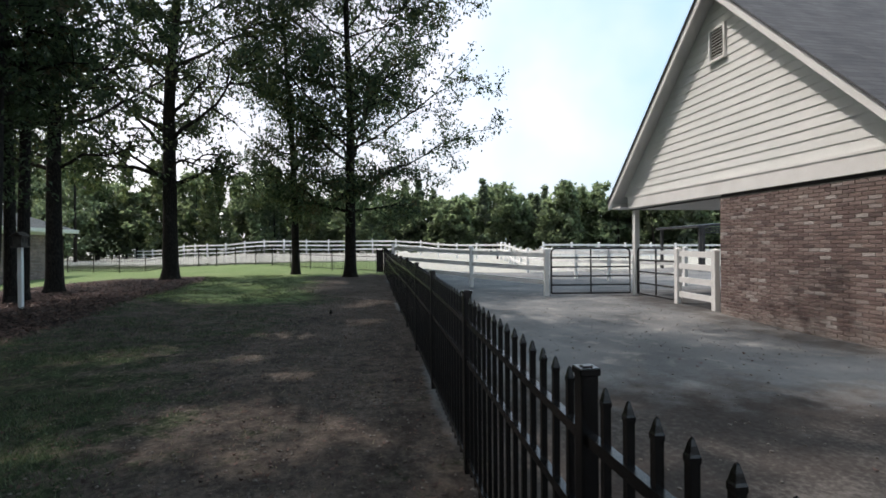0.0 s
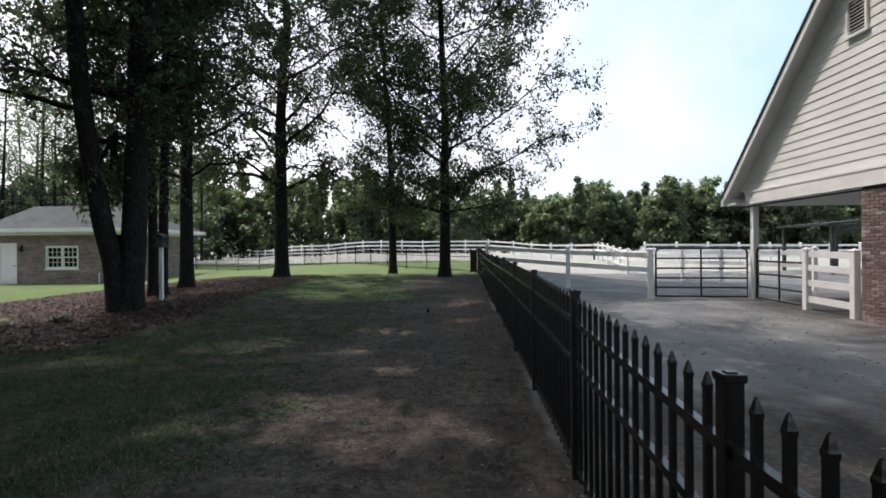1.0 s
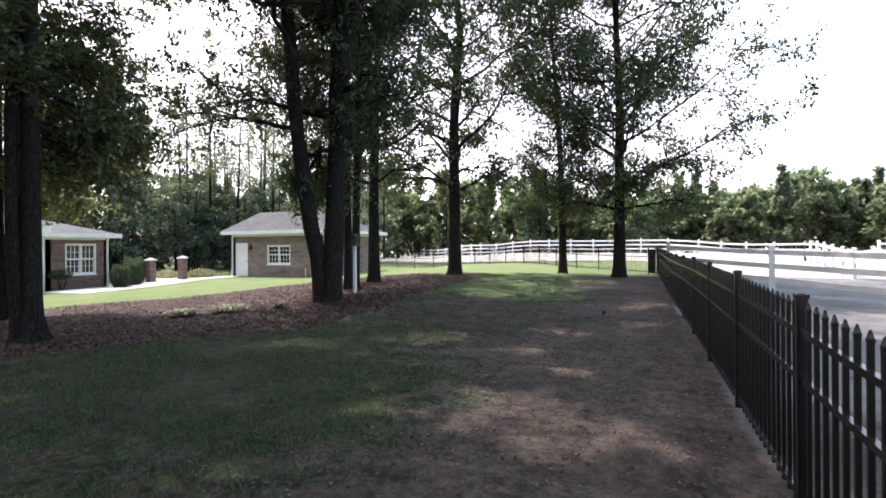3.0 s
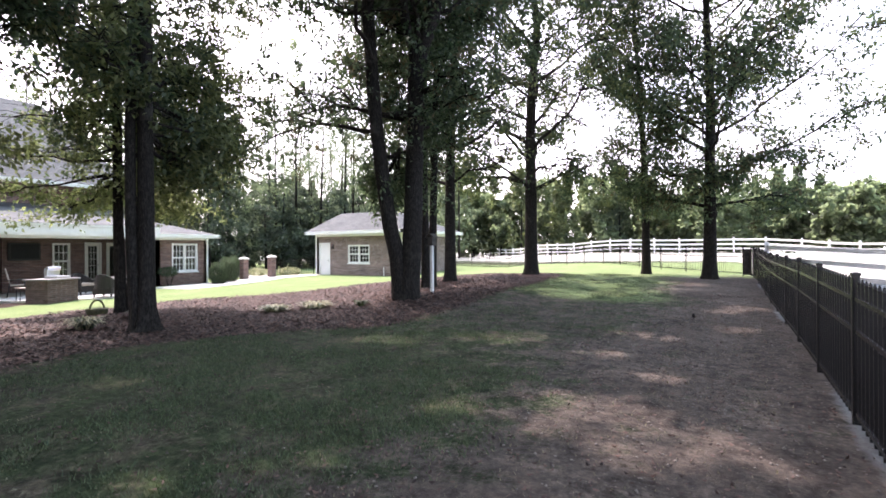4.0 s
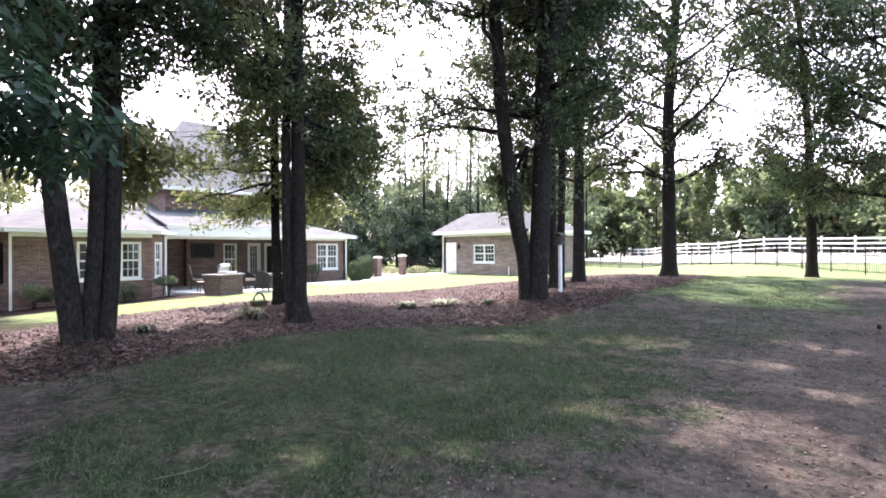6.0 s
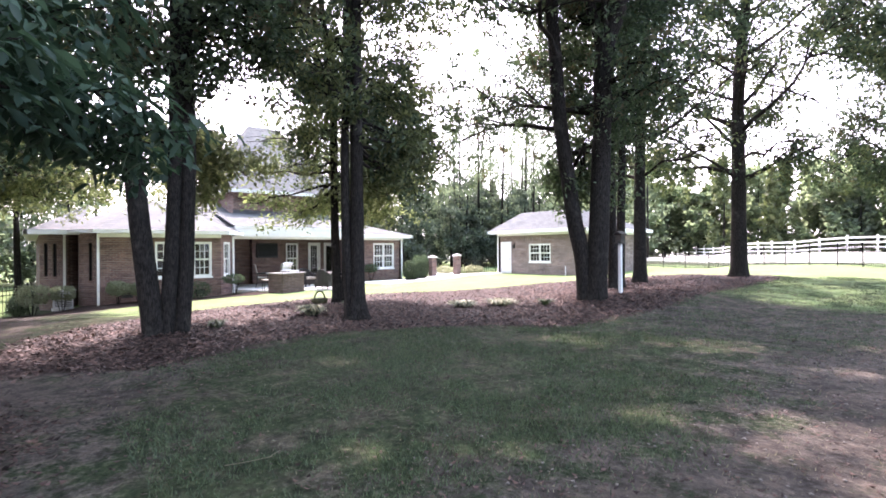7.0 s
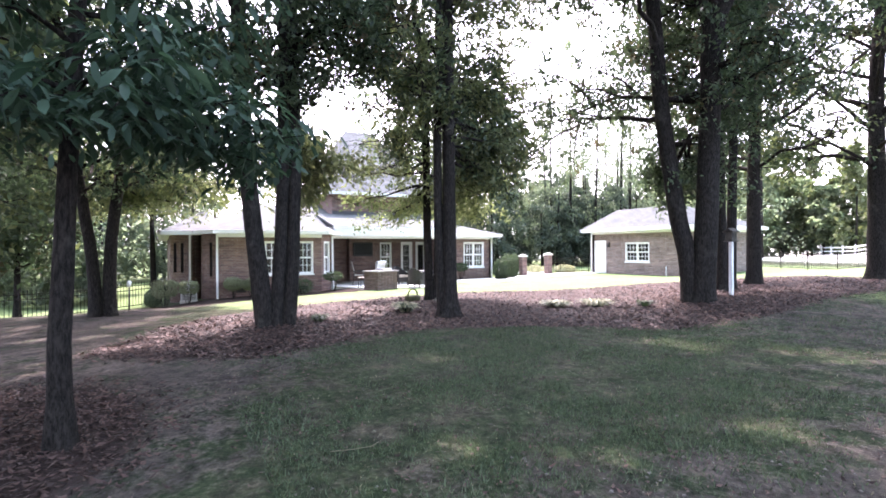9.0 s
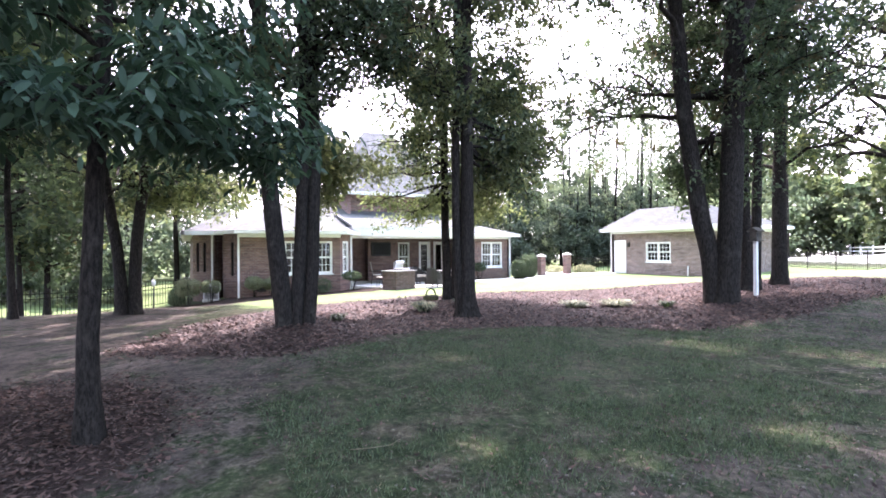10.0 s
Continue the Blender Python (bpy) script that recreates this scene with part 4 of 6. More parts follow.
bay_roof([(-27.6, 8.9, ZE + 0.03), (-25.0, 8.42, ZE + 0.01), (BAYX + 0.42, 7.3, ZE + 0.01), (BAYX + 0.42, 2.25, ZE + 0.01), (-25.3, 1.35, ZE + 0.01), (-28, 1.0, ZE + 0.03)], (-28.6, 4.9, ZE + 1.75))
bay_roof([(-25.6, 1.9, ZE - 0.02), (-25.4, 0.95, ZE - 0.02), (-26.7, 0.12, ZE - 0.02), (-29, 0.12, ZE - 0.02)], (-29.5, 2.5, ZE + 1.4))
bm = bmesh.new()
bm_prism(bm, [(-25.0, 8.36), (BAYX + 0.38, 7.27), (BAYX + 0.38, 2.28), (-25.3, 1.4), (-25.45, 1.0), (-26.7, 0.2), (-28, 0.2), (-28, 8.36)], HE + 0.0, HE + 0.025)
part("soffit", bm, M_SOFFIT, house)
bm = bmesh.new()
bm_box(bm, (HX - 0.2, P_Y0 + 0.02, HE - 0.16), (HX + 0.03, P_Y1, HE + 0.42))
part("porch_beam", bm, M_TRIM, house, "deep white porch beam")
bm = bmesh.new()
bm_slab(bm, [(HX + 0.36, P_Y0 + 0.25, HE + 0.5), (HX + 0.36, P_Y1 - 0.02, HE + 0.5), (-28.75, P_Y1 - 0.02, 3.52), (-28.75, P_Y0 + 0.25, 3.52)], 0.06)
part("porch_roof", bm, M_SHINGLE, house, "grey shingle porch roof")
bm = bmesh.new()
bm_box(bm, (HX + 0.34, P_Y0 + 0.25, HE + 0.36), (HX + 0.46, P_Y1 - 0.02, HE + 0.48))
part("gutter", bm, M_TRIM, house, "white gutter")
bm = bmesh.new()
bm_box(bm, (HX + 0.35, P_Y0 + 0.27, HE + 0.12), (HX + 0.43, P_Y1 - 0.04, HE + 0.357))
part("fascia", bm, M_TRIM, house, "deep white fascia board")
bm = bmesh.new()
bm_box(bm, (HX + 0.03, P_Y0 + 0.27, HE + 0.37), (HX + 0.34, P_Y1 - 0.04, HE + 0.40))
part("soffit", bm, M_SOFFIT, house)
# dark strip where the porch roof meets the upper wall
bm = bmesh.new()
bm_box(bm, (-28.75, 9.08, 3.5), (-28.70, 15.62, 3.70))
part("flashing", bm, M_SHINGLE_DARK, house, "dark strip along the foot of the upper wall")
bm = bmesh.new()
bm_box(bm, (HX - 0.16, P_Y1 - 0.22, HZ0), (HX + 0.0, P_Y1 - 0.02, HE - 0.12))
part("porch_post", bm, M_TRIM, house)
bm = bmesh.new()
bm_box(bm, (PBX, P_Y0, HE + 0.04), (HX - 0.2, P_Y1, HE + 0.09))
part("porch_ceiling", bm, M_SOFFIT, house)
bm = bmesh.new()
bm_box(bm, (HX + 0.0, P_Y1, HE - 0.16), (HX + 0.035, 18.42, HE - 0.002))
part("frieze_board", bm, M_TRIM, house)
bm = bmesh.new()
bm_box(bm, (BAYX, 2.42, HE - 0.16), (BAYX + 0.035, 7.12, HE - 0.002))
part("frieze_board", bm, M_TRIM, house)
UX, UY0, UY1 = -28.75, 9.1, 15.6
bm = bmesh.new()
bm_box(bm, (-38, UY0, 2.5), (UX, UY1, 4.75))
part("upper_wall", bm, M_BRICK_FAR, house)
hip_roof(house, -38, UX, UY0, UY1, 4.85, 4.9, ((-33.6, 11.55), (-33.6, 13.6)), M_SHINGLE, 0.4)
for x, y in ((HX + 0.06, 18.3), (BAYX - 0.60, 7.84), (BAYX + 0.06, 2.40), (-25.85, 1.40)):
    bm = bmesh.new()
    bm_bar(bm, (x, y, gz(x, y) - 0.05), (x, y, HE - 0.02), 0.085, 0.085)
    bm_bar(bm, (x, y, HE - 0.04), (x + 0.3, y + 0.02, HE + 0.04), 0.07, 0.07)
    part("downspout", bm, M_TRIM, house, "white downspout")
for y in (3.2, 6.0):
    bm = bmesh.new()
    bm_box(bm, (BAYX - 0.02, y, -0.55), (BAYX + 0.015, y + 0.4, -0.35))
    for i in range(4):
        bm_box(bm, (BAYX + 0.015, y + 0.02, -0.53 + i * 0.045), (BAYX + 0.03, y + 0.38, -0.51 + i * 0.045))
    part("crawl_vent", bm, M_GATE, house, "dark louvred crawl space vent")
bm = bmesh.new()
bm_box(bm, (PBX, 9.95, HZ0), (PBX + 0.45, 11.75, HE + 0.03))
part("chimney_breast", bm, M_BRICK_FAR, house, "brick fireplace wall of the porch")
bm = bmesh.new()
bm_box(bm, (PBX, 13.3, -0.6), (PBX + 0.7, 15.35, -0.32))
part("step", bm, M_CONCRETE, house, "concrete door step")

# ---- patio and walk ----
PZ = -0.50
bm = bmesh.new()
bm_prism(bm, [(PBX, 7.9), (PBX, 15.38), (HX - 0.02, 15.38), (-24.6, 15.6), (-21.9, 14.9), (-21.3, 11.5), (-22.0, 10.4), (-23.4, 8.6), (-24.8, 7.95)], PZ - 0.35, PZ)
tagged(new("patio", finish(bm, "patio", M_CONCRETE)), "pale concrete patio slab beside the brick house", "patio", kind="structure")


def strip(name, line, widths, thick, mat, label):
    """A paved strip that lies on the ground along a line of (x, y)."""
    pts = []
    for (a, b), (w0, w1) in zip(zip(line, line[1:]), zip(widths, widths[1:])):
        for i in range(8):
            f = i / 8
            pts.append((a[0] + (b[0] - a[0]) * f, a[1] + (b[1] - a[1]) * f, w0 + (w1 - w0) * f))
    pts.append((*line[-1], widths[-1]))
    bm = bmesh.new()
    rings = []
    for i, (x, y, w) in enumerate(pts):
        p, q = pts[max(i - 1, 0)], pts[min(i + 1, len(pts) - 1)]
        d = Vector((q[0] - p[0], q[1] - p[1])).normalized()
        n = Vector((d.y, -d.x)) * w / 2
        z = max(gz(x + n.x, y + n.y), gz(x - n.x, y - n.y)) + thick
        rings.append([bm.verts.new((x + sx * n.x, y + sx * n.y, zz)) for sx, zz in ((-1, z - 0.3), (1, z - 0.3), (1, z), (-1, z))])
    for r0, r1 in zip(rings, rings[1:]):
        for j in range(4):
            bm.faces.new((r0[j], r0[(j + 1) % 4], r1[(j + 1) % 4], r1[j]))
    bm.faces.new(rings[0])
    bm.faces.new(rings[-1][::-1])
    tagged(new(name, finish(bm, name, mat)), label, "path", kind="structure")


strip("walk", [(-23.0, 14.6), (-23.6, 18.5), (-23.9, 21.5), (-22.7, 24.5)], [2.6, 2.4, 2.2, 1.3], 0.03, M_CONCRETE, "pale concrete walk from the patio to the outbuilding door")
strip("drive", [(-24.4, 21.6), (-30, 24.2), (-38, 28)], [1.9, 2.4, 3.0], 0.025, M_CONCRETE, "pale concrete drive between the brick pillars")


# ---- things by the house ----
def brick_pillar(x, y):
    z = gz(x, y)
    th = thing("brick_pillar", "square brick gate pillar with a pale cap stone", "pillar", (x, y, z), "gate pillars")
    bm = bmesh.new()
    bm_box(bm, (-0.18, -0.18, -0.2), (0.18, 0.18, 1.25))
    part("shaft", bm, M_BRICK_FAR, th)
    bm = bmesh.new()
    bm_box(bm, (-0.23, -0.23, 1.25), (0.23, 0.23, 1.33))
    bm_bevel(bm, 0.01)
    v = [bm.verts.new((sx * 0.22, sy * 0.22, 1.33)) for sx, sy in ((-1, -1), (1, -1), (1, 1), (-1, 1))]
    t = bm.verts.new((0, 0, 1.44))
    for i in range(4):
        bm.faces.new((v[i], v[(i + 1) % 4], t))
    part("cap", bm, M_CONCRETE, th, "pale concrete cap")


brick_pillar(-25.0, 20.45)
brick_pillar(-24.6, 22.2)

island = thing("grill_island", "brick outdoor kitchen island with stone top on the patio", "grill island")
IM = Matrix.Translation((-22.2, 9.5, 0)) @ Matrix.Rotation(radians(24), 4, "Z")
bm = bmesh.new()
bm_box(bm, (-0.45, -0.68, PZ - 0.3), (0.45, 0.68, PZ + 0.80), IM)
part("base", bm, M_BRICK_ISLAND, island)
bm = bmesh.new()
bm_box(bm, (-0.52, -0.75, PZ + 0.80), (0.52, 0.75, PZ + 0.86), IM)
bm_bevel(bm, 0.01)
part("stone_top", bm, M_GRANITE, island)
grill = thing("gas_grill", "stainless steel grill with its hood raised on the island", "grill")
bm = bmesh.new()
bm_box(bm, (-0.28, -0.1, PZ + 0.86), (0.28, 0.52, PZ + 0.95), IM)
bm_bevel(bm, 0.012)
part("body", bm, M_STEEL, grill)
bm = bmesh.new()
prof = [(-0.27, 0.0), (-0.30, 0.16), (-0.26, 0.30), (-0.14, 0.36), (-0.10, 0.30), (-0.16, 0.20), (-0.18, 0.0)]
rows2 = [[bm.verts.new(IM @ Vector((px, yy, PZ + 0.95 + pz))) for px, pz in prof] for yy in (-0.08, 0.5)]
for i in range(len(prof) - 1):
    bm.faces.new((rows2[0][i], rows2[0][i + 1], rows2[1][i + 1], rows2[1][i]))
bm.faces.new(rows2[0])
bm.faces.new(rows2[1][::-1])
bm.faces.new((rows2[0][0], rows2[1][0], rows2[1][-1], rows2[0][-1]))
part("hood", bm, M_STEEL, grill, "bright steel hood")
bm = bmesh.new()
bm_tube(bm, [IM @ Vector((-0.08, -0.04, PZ + 1.31)), IM @ Vector((-0.08, 0.46, PZ + 1.31))], [0.014, 0.014], 8)
part("handle", bm, M_STEEL, grill)

tv = thing("television", "black wall-mounted television on the porch fireplace", "television")
TX = PBX + 0.45
bm = bmesh.new()
bm_box(bm, (TX, 10.14, 0.98), (TX + 0.16, 11.38, 1.82))
bm_bevel(bm, 0.04, 2)
part("case", bm, M_GATE, tv)
bm = bmesh.new()
bm_box(bm, (TX + 0.16, 10.22, 1.07), (TX + 0.166, 11.30, 1.74))
part("screen", bm, M_SCREEN, tv, "glossy black screen")


def wicker_chair(x, y, turn, label):
    """A deep armchair of woven cane with a rounded back, arms, cushion and four short feet."""
    th = thing("patio_chair", label, "chair", (x, y, PZ), "patio chairs")
    th.rotation_euler = (0, 0, radians(turn))
    th.scale = (1.15, 1.15, 1.0)
    bm = bmesh.new()
    bm_box(bm, (-0.34, -0.34, 0.12), (0.34, 0.34, 0.38))
    bm_bevel(bm, 0.03, 2)
    part("seat", bm, M_WICKER, th)
    bm = bmesh.new()
    outer, inner = [], []
    for i in range(9):
        a = math.pi * i / 8
        for lst, r in ((outer, 0.38), (inner, 0.31)):
            lst.append((r * math.cos(a), 0.02 + r * math.sin(a), 0.62 + 0.34 * math.sin(a) ** 1.5))
    vo, vi = [bm.verts.new(p) for p in outer], [bm.verts.new(p) for p in inner]
    bo, bi = [bm.verts.new((p[0], p[1], 0.34)) for p in outer], [bm.verts.new((p[0], p[1], 0.34)) for p in inner]
    for i in range(8):
        bm.faces.new((vo[i], vo[i + 1], bo[i + 1], bo[i]))
        bm.faces.new((vi[i + 1], vi[i], bi[i], bi[i + 1]))
        bm.faces.new((vo[i + 1], vo[i], vi[i], vi[i + 1]))
    part("backrest", bm, M_WICKER, th)
    for s in (-1, 1):
        bm = bmesh.new()
        bm_box(bm, (s * 0.345 - 0.045, -0.36, 0.34), (s * 0.345 + 0.045, 0.04, 0.62))
        bm_bevel(bm, 0.02, 2)
        part("arm", bm, M_WICKER, th)
    bm = bmesh.new()
    bm_box(bm, (-0.29, -0.36, 0.385), (0.29, 0.26, 0.50))
    bm_bevel(bm, 0.035, 2)
    part("cushion", bm, M_CUSHION, th, "beige seat cushion")
    for sx in (-1, 1):
        for sy in (-1, 1):
            bm = bmesh.new()
            bm_tube(bm, [(sx * 0.29, sy * 0.29, 0), (sx * 0.29, sy * 0.29, 0.14)], [0.025, 0.03], 8)
            part("leg", bm, M_WICKER, th)
    return th


wicker_chair(-22.1, 11.4, 215, "dark wicker armchair with its rounded back to the lawn")
wicker_chair(-24.3, 11.5, 100, "dark wicker armchair with beige cushion by the patio table")
wicker_chair(-24.1, 13.6, 20, "dark wicker armchair under the porch edge")
table = thing("patio_table", "round dark patio table among the wicker chairs", "table", (-23.5, 12.5, PZ))
bm = bmesh.new()
bm_tube(bm, [(0, 0, 0.70), (0, 0, 0.735)], [0.55, 0.56], 24)
part("tabletop", bm, M_GRANITE, table)
bm = bmesh.new()
bm_tube(bm, [(0, 0, 0), (0, 0, 0.04), (0, 0, 0.1), (0, 0, 0.70)], [0.32, 0.3, 0.07, 0.06], 14)
part("pedestal", bm, M_GATE, table)


def lounge_chair(x, y, turn):
    th = thing("deck_chair", "tall deck chair with beige sling back on the porch", "chair", (x, y, PZ), "patio chairs")
    th.rotation_euler = (0, 0, radians(turn))
    for s in (-1, 1):
        for nm, pts in (("leg", [(s * 0.27, -0.28, 0), (s * 0.27, -0.24, 0.72)]), ("leg", [(s * 0.27, 0.32, 0), (s * 0.27, 0.2, 0.72)]), ("arm", [(s * 0.29, -0.3, 0.73), (s * 0.29, 0.3, 0.70)])):
            bm = bmesh.new()
            bm_tube(bm, pts, [0.018, 0.018], 6)
            part(nm, bm, M_GATE, th)
    bm = bmesh.new()
    bm_box(bm, (-0.26, -0.27, 0.46), (0.26, 0.22, 0.51))
    bm_bevel(bm, 0.012)
    part("seat", bm, M_CUSHION, th)
    bm = bmesh.new()
    bm_box(bm, (-0.26, -0.02, 0), (0.26, 0.03, 0.72), Matrix.Translation((0, 0.2, 0.5)) @ Matrix.Rotation(radians(-14), 4, "X"))
    bm_bevel(bm, 0.012)
    part("backrest", bm, M_CUSHION, th, "pale beige backrest")


lounge_chair(-25.6, 9.6, 160)
stool = thing("foot_stool", "small dark stool beside the grill island", "stool", (-23.2, 8.95, PZ))
bm = bmesh.new()
bm_box(bm, (-0.2, -0.2, 0.46), (0.2, 0.2, 0.51))
bm_bevel(bm, 0.012)
part("seat", bm, M_CUSHION, stool)
for sx in (-1, 1):
    for sy in (-1, 1):
        bm = bmesh.new()
        bm_tube(bm, [(sx * 0.17, sy * 0.17, 0), (sx * 0.16, sy * 0.16, 0.46)], [0.014, 0.016], 6)
        part("leg", bm, M_GATE, stool)

# birdhouse on a post
bird = thing("birdhouse", "wooden birdhouse on a white post in front of oak trunks", "birdhouse", (-6.33, 11.52, gz(-6.33, 11.52)))
bm = bmesh.new()
bm_box(bm, (-0.038, -0.038, -0.2), (0.038, 0.038, 1.23))
bm_bevel(bm, 0.006)
part("post", bm, M_VINYL, bird, "white square post")
bm = bmesh.new()
bm_box(bm, (-0.075, -0.095, 1.26), (0.075, 0.095, 1.46))
part("box", bm, M_BIRD, bird)
bm = bmesh.new()
bm_box(bm, (-0.10, -0.13, 1.23), (0.10, 0.13, 1.26))
part("floor_board", bm, M_BIRD, bird)
for s in (-1, 1):
    bm = bmesh.new()
    bm_slab(bm, [(0, -0.13, 1.545), (0, 0.13, 1.545), (s * 0.12, 0.13, 1.465), (s * 0.12, -0.13, 1.465)][::s], 0.025)
    part("roof_board", bm, M_BIRD, bird)
for y in (-0.045, 0.045):
    bm = bmesh.new()
    bm_box(bm, (0.072, y - 0.028, 1.33), (0.079, y + 0.028, 1.42))
    part("entry_hole", bm, M_DARK, bird)

# basket planter at the oak
basket = thing("basket_planter", "mossy wire basket with a hoop handle by the oak", "basket", (-11.5, 6.0, gz(-11.5, 6.0)))
bm = bmesh.new()
bm_tube(bm, [(0, 0, -0.02), (0, 0, 0.07), (0, 0, 0.15)], [0.16, 0.2, 0.21], 18)
part("bowl", bm, M_BASKET, basket)
bm = bmesh.new()
bm_tube(bm, [(0.0, 0.14 * math.cos(math.pi * i / 12), 0.13 + 0.20 * math.sin(math.pi * i / 12)) for i in range(13)], [0.022] * 13, 6)
part("handle", bm, M_BASKET, basket)

# ---- trees ----
# spots of ground that the sun reaches through gaps in the crowns: x, y, radius
SUN_SPOTS = np.array([(-1.71, 4.25, 0.24), (-0.85, 4.9, 0.3), (-0.5, 5.0, 0.26), (-0.19, 4.68, 0.24), (-0.85, 4.2, 0.2), (-0.1, 4.02, 0.22), (0.76, 13.0, 0.5),
                      (0.3, 12.2, 0.4), (-0.5, 8.5, 0.34), (-0.9, 8.8, 0.3), (0.45, 4.3, 0.24), (-2.15, 2.65, 0.2), (-1.95, 2.85, 0.2), (-5.2, 3.2, 0.26), (-2.65, 2.06, 0.2),
                      (-2.3, 7.6, 0.4), (-3.0, 7.4, 0.34), (-0.2, 6.2, 0.26), (0.5, 9.8, 0.4), (-2.4, 15.5, 0.6), (-1.0, 17.0, 0.6), (-0.9, 7.0, 0.25),
                      (-7.8, -0.15, 0.16), (-8.5, 0.3, 0.2), (-9.0, 0.95, 0.25), (-9.4, 1.45, 0.3), (-10.2, 1.75, 0.35), (-10.1, 3.0, 0.35), (-10.2, 3.5, 0.3), (-10.3, 4.05, 0.4),
                      (-10.3, 4.75, 0.35), (-10.95, 5.45, 0.35), (-9.05, 3.15, 0.18), (-9.3, 3.95, 0.2), (-10.9, 4.2, 0.4), (-11.2, 3.0, 0.4), (-11.9, -2.5, 0.3), (-10.4, -1.55, 0.25), (-12.9, -2.1, 0.35), (-12.0, -0.5, 0.3), (-15.3, -3.5, 0.5), (-9.65, -0.8, 0.2), (-13.1, 0.3, 0.35), (-4.3, 6.45, 0.3), (-3.75, 6.6, 0.25), (-7.3, 10.4, 0.4), (-6.3, 12.9, 0.4), (-15.2, 0.6, 0.5), (-17.0, 1.2, 0.7), (-18.6, 1.6, 0.7), (-13.0, 0.3, 0.4), (-19.5, 0.4, 0.5), (-12.2, -0.3, 0.35), (-3.5, 13.4, 0.7), (-2.6, 14.4, 0.8), (-4.2, 14.8, 0.7), (-1.6, 16.0, 0.8), (-3.1, 17.0, 0.9), (-1.0, 18.6, 0.9), (-4.4, 17.6, 0.7),
                      (-24.0, 0.6, 0.9), (-23.6, 3.4, 0.8), (-11.4, 4.0, 0.45), (-11.0, 3.4, 0.35), (-9.8, 3.45, 0.3), (-10.3, 4.4, 0.4), (-12.6, 3.6, 0.4)])


def off_sun_paths(p):
    """Which of the points (n, 3) stay clear of the sun's way to those spots."""
    way = np.array(SUN_TO) / SUN_TO.z
    keep = np.ones(len(p), dtype=bool)
    for x, y, r in SUN_SPOTS:
        z = p[:, 2] - land(x, y)
        keep &= np.hypot(p[:, 0] - way[0] * z - x, p[:, 1] - way[1] * z - y) > (r + 0.16) * (1 + 0.3 * np.sin(7 * z + 3 * x))
    return keep


def leaf_cloud(name, centres, spread, count, size, mat, seed, droop=0.25, long=1.9, place=None):
    """Leaves round centres: each a folded blade of two faces. centres (n, 3); spread (n,) or number; count leaves a centre."""
    rng = np.random.default_rng(seed)
    c = np.repeat(np.asarray(centres, dtype=float), count, axis=0)
    sp = np.repeat(np.broadcast_to(np.asarray(spread, dtype=float), (len(centres),)), count)
    n = len(c)
    off = rng.normal(size=(n, 3))
    off /= np.linalg.norm(off, axis=1)[:, None]
    off *= (rng.random(n) ** 0.75 * sp)[:, None]
    off[:, 2] *= 0.9
    p = c + off
    if place is not None:
        p = p[off_sun_paths(p + np.array(place))]
        n = len(p)
    d = rng.normal(size=(n, 3))
    d[:, 2] -= droop * 2
    d /= np.linalg.norm(d, axis=1)[:, None]
    s = np.cross(d, rng.normal(size=(n, 3)) * 0.6 + np.array([0, 0, 1.0]))
    s /= np.linalg.norm(s, axis=1)[:, None] + 1e-9
    nrm = np.cross(s, d)
    ln = size * rng.uniform(0.65, 1.25, n)
    wd = ln / long
    base, tip = p, p + d * ln[:, None]
    mid = p + d * (ln * 0.5)[:, None] + nrm * (wd * 0.22)[:, None]
    v = np.stack([base, mid + s * (wd / 2)[:, None], tip, mid - s * (wd / 2)[:, None]], 1).reshape(-1, 3)
    i = np.arange(n) * 4
    f = np.stack([np.stack([i, i + 1, i + 2], -1), np.stack([i, i + 2, i + 3], -1)], 1).reshape(-1, 3)
    return array_mesh(name, v, f, mat)


def bent(a, b, rng, wander, steps=6):
    a, b = Vector(a), Vector(b)
    pts = [a]
    for i in range(1, steps):
        pts.append(a.lerp(b, i / steps) + Vector((rng.gauss(0, wander), rng.gauss(0, wander), rng.gauss(0, wander * 0.4))))
    return pts + [b]


def along(pts, step):
    """A smooth line through control points, cut to short steps (Catmull-Rom)."""
    p = [Vector(q) for q in pts]
    p = [p[0] * 2 - p[1]] + p + [p[-1] * 2 - p[-2]]
    out = []
    for i in range(1, len(p) - 2):
        n = max(1, round((p[i + 1] - p[i]).length / step))
        for j in range(n):
            t = j / n
            a, b, c, d = p[i - 1], p[i], p[i + 1], p[i + 2]
            out.append(((b * 2) + (c - a) * t + (a * 2 - b * 5 + c * 4 - d) * t * t + (b * 3 - a - c * 3 + d) * t ** 3) / 2)
    return out + [p[-2]]


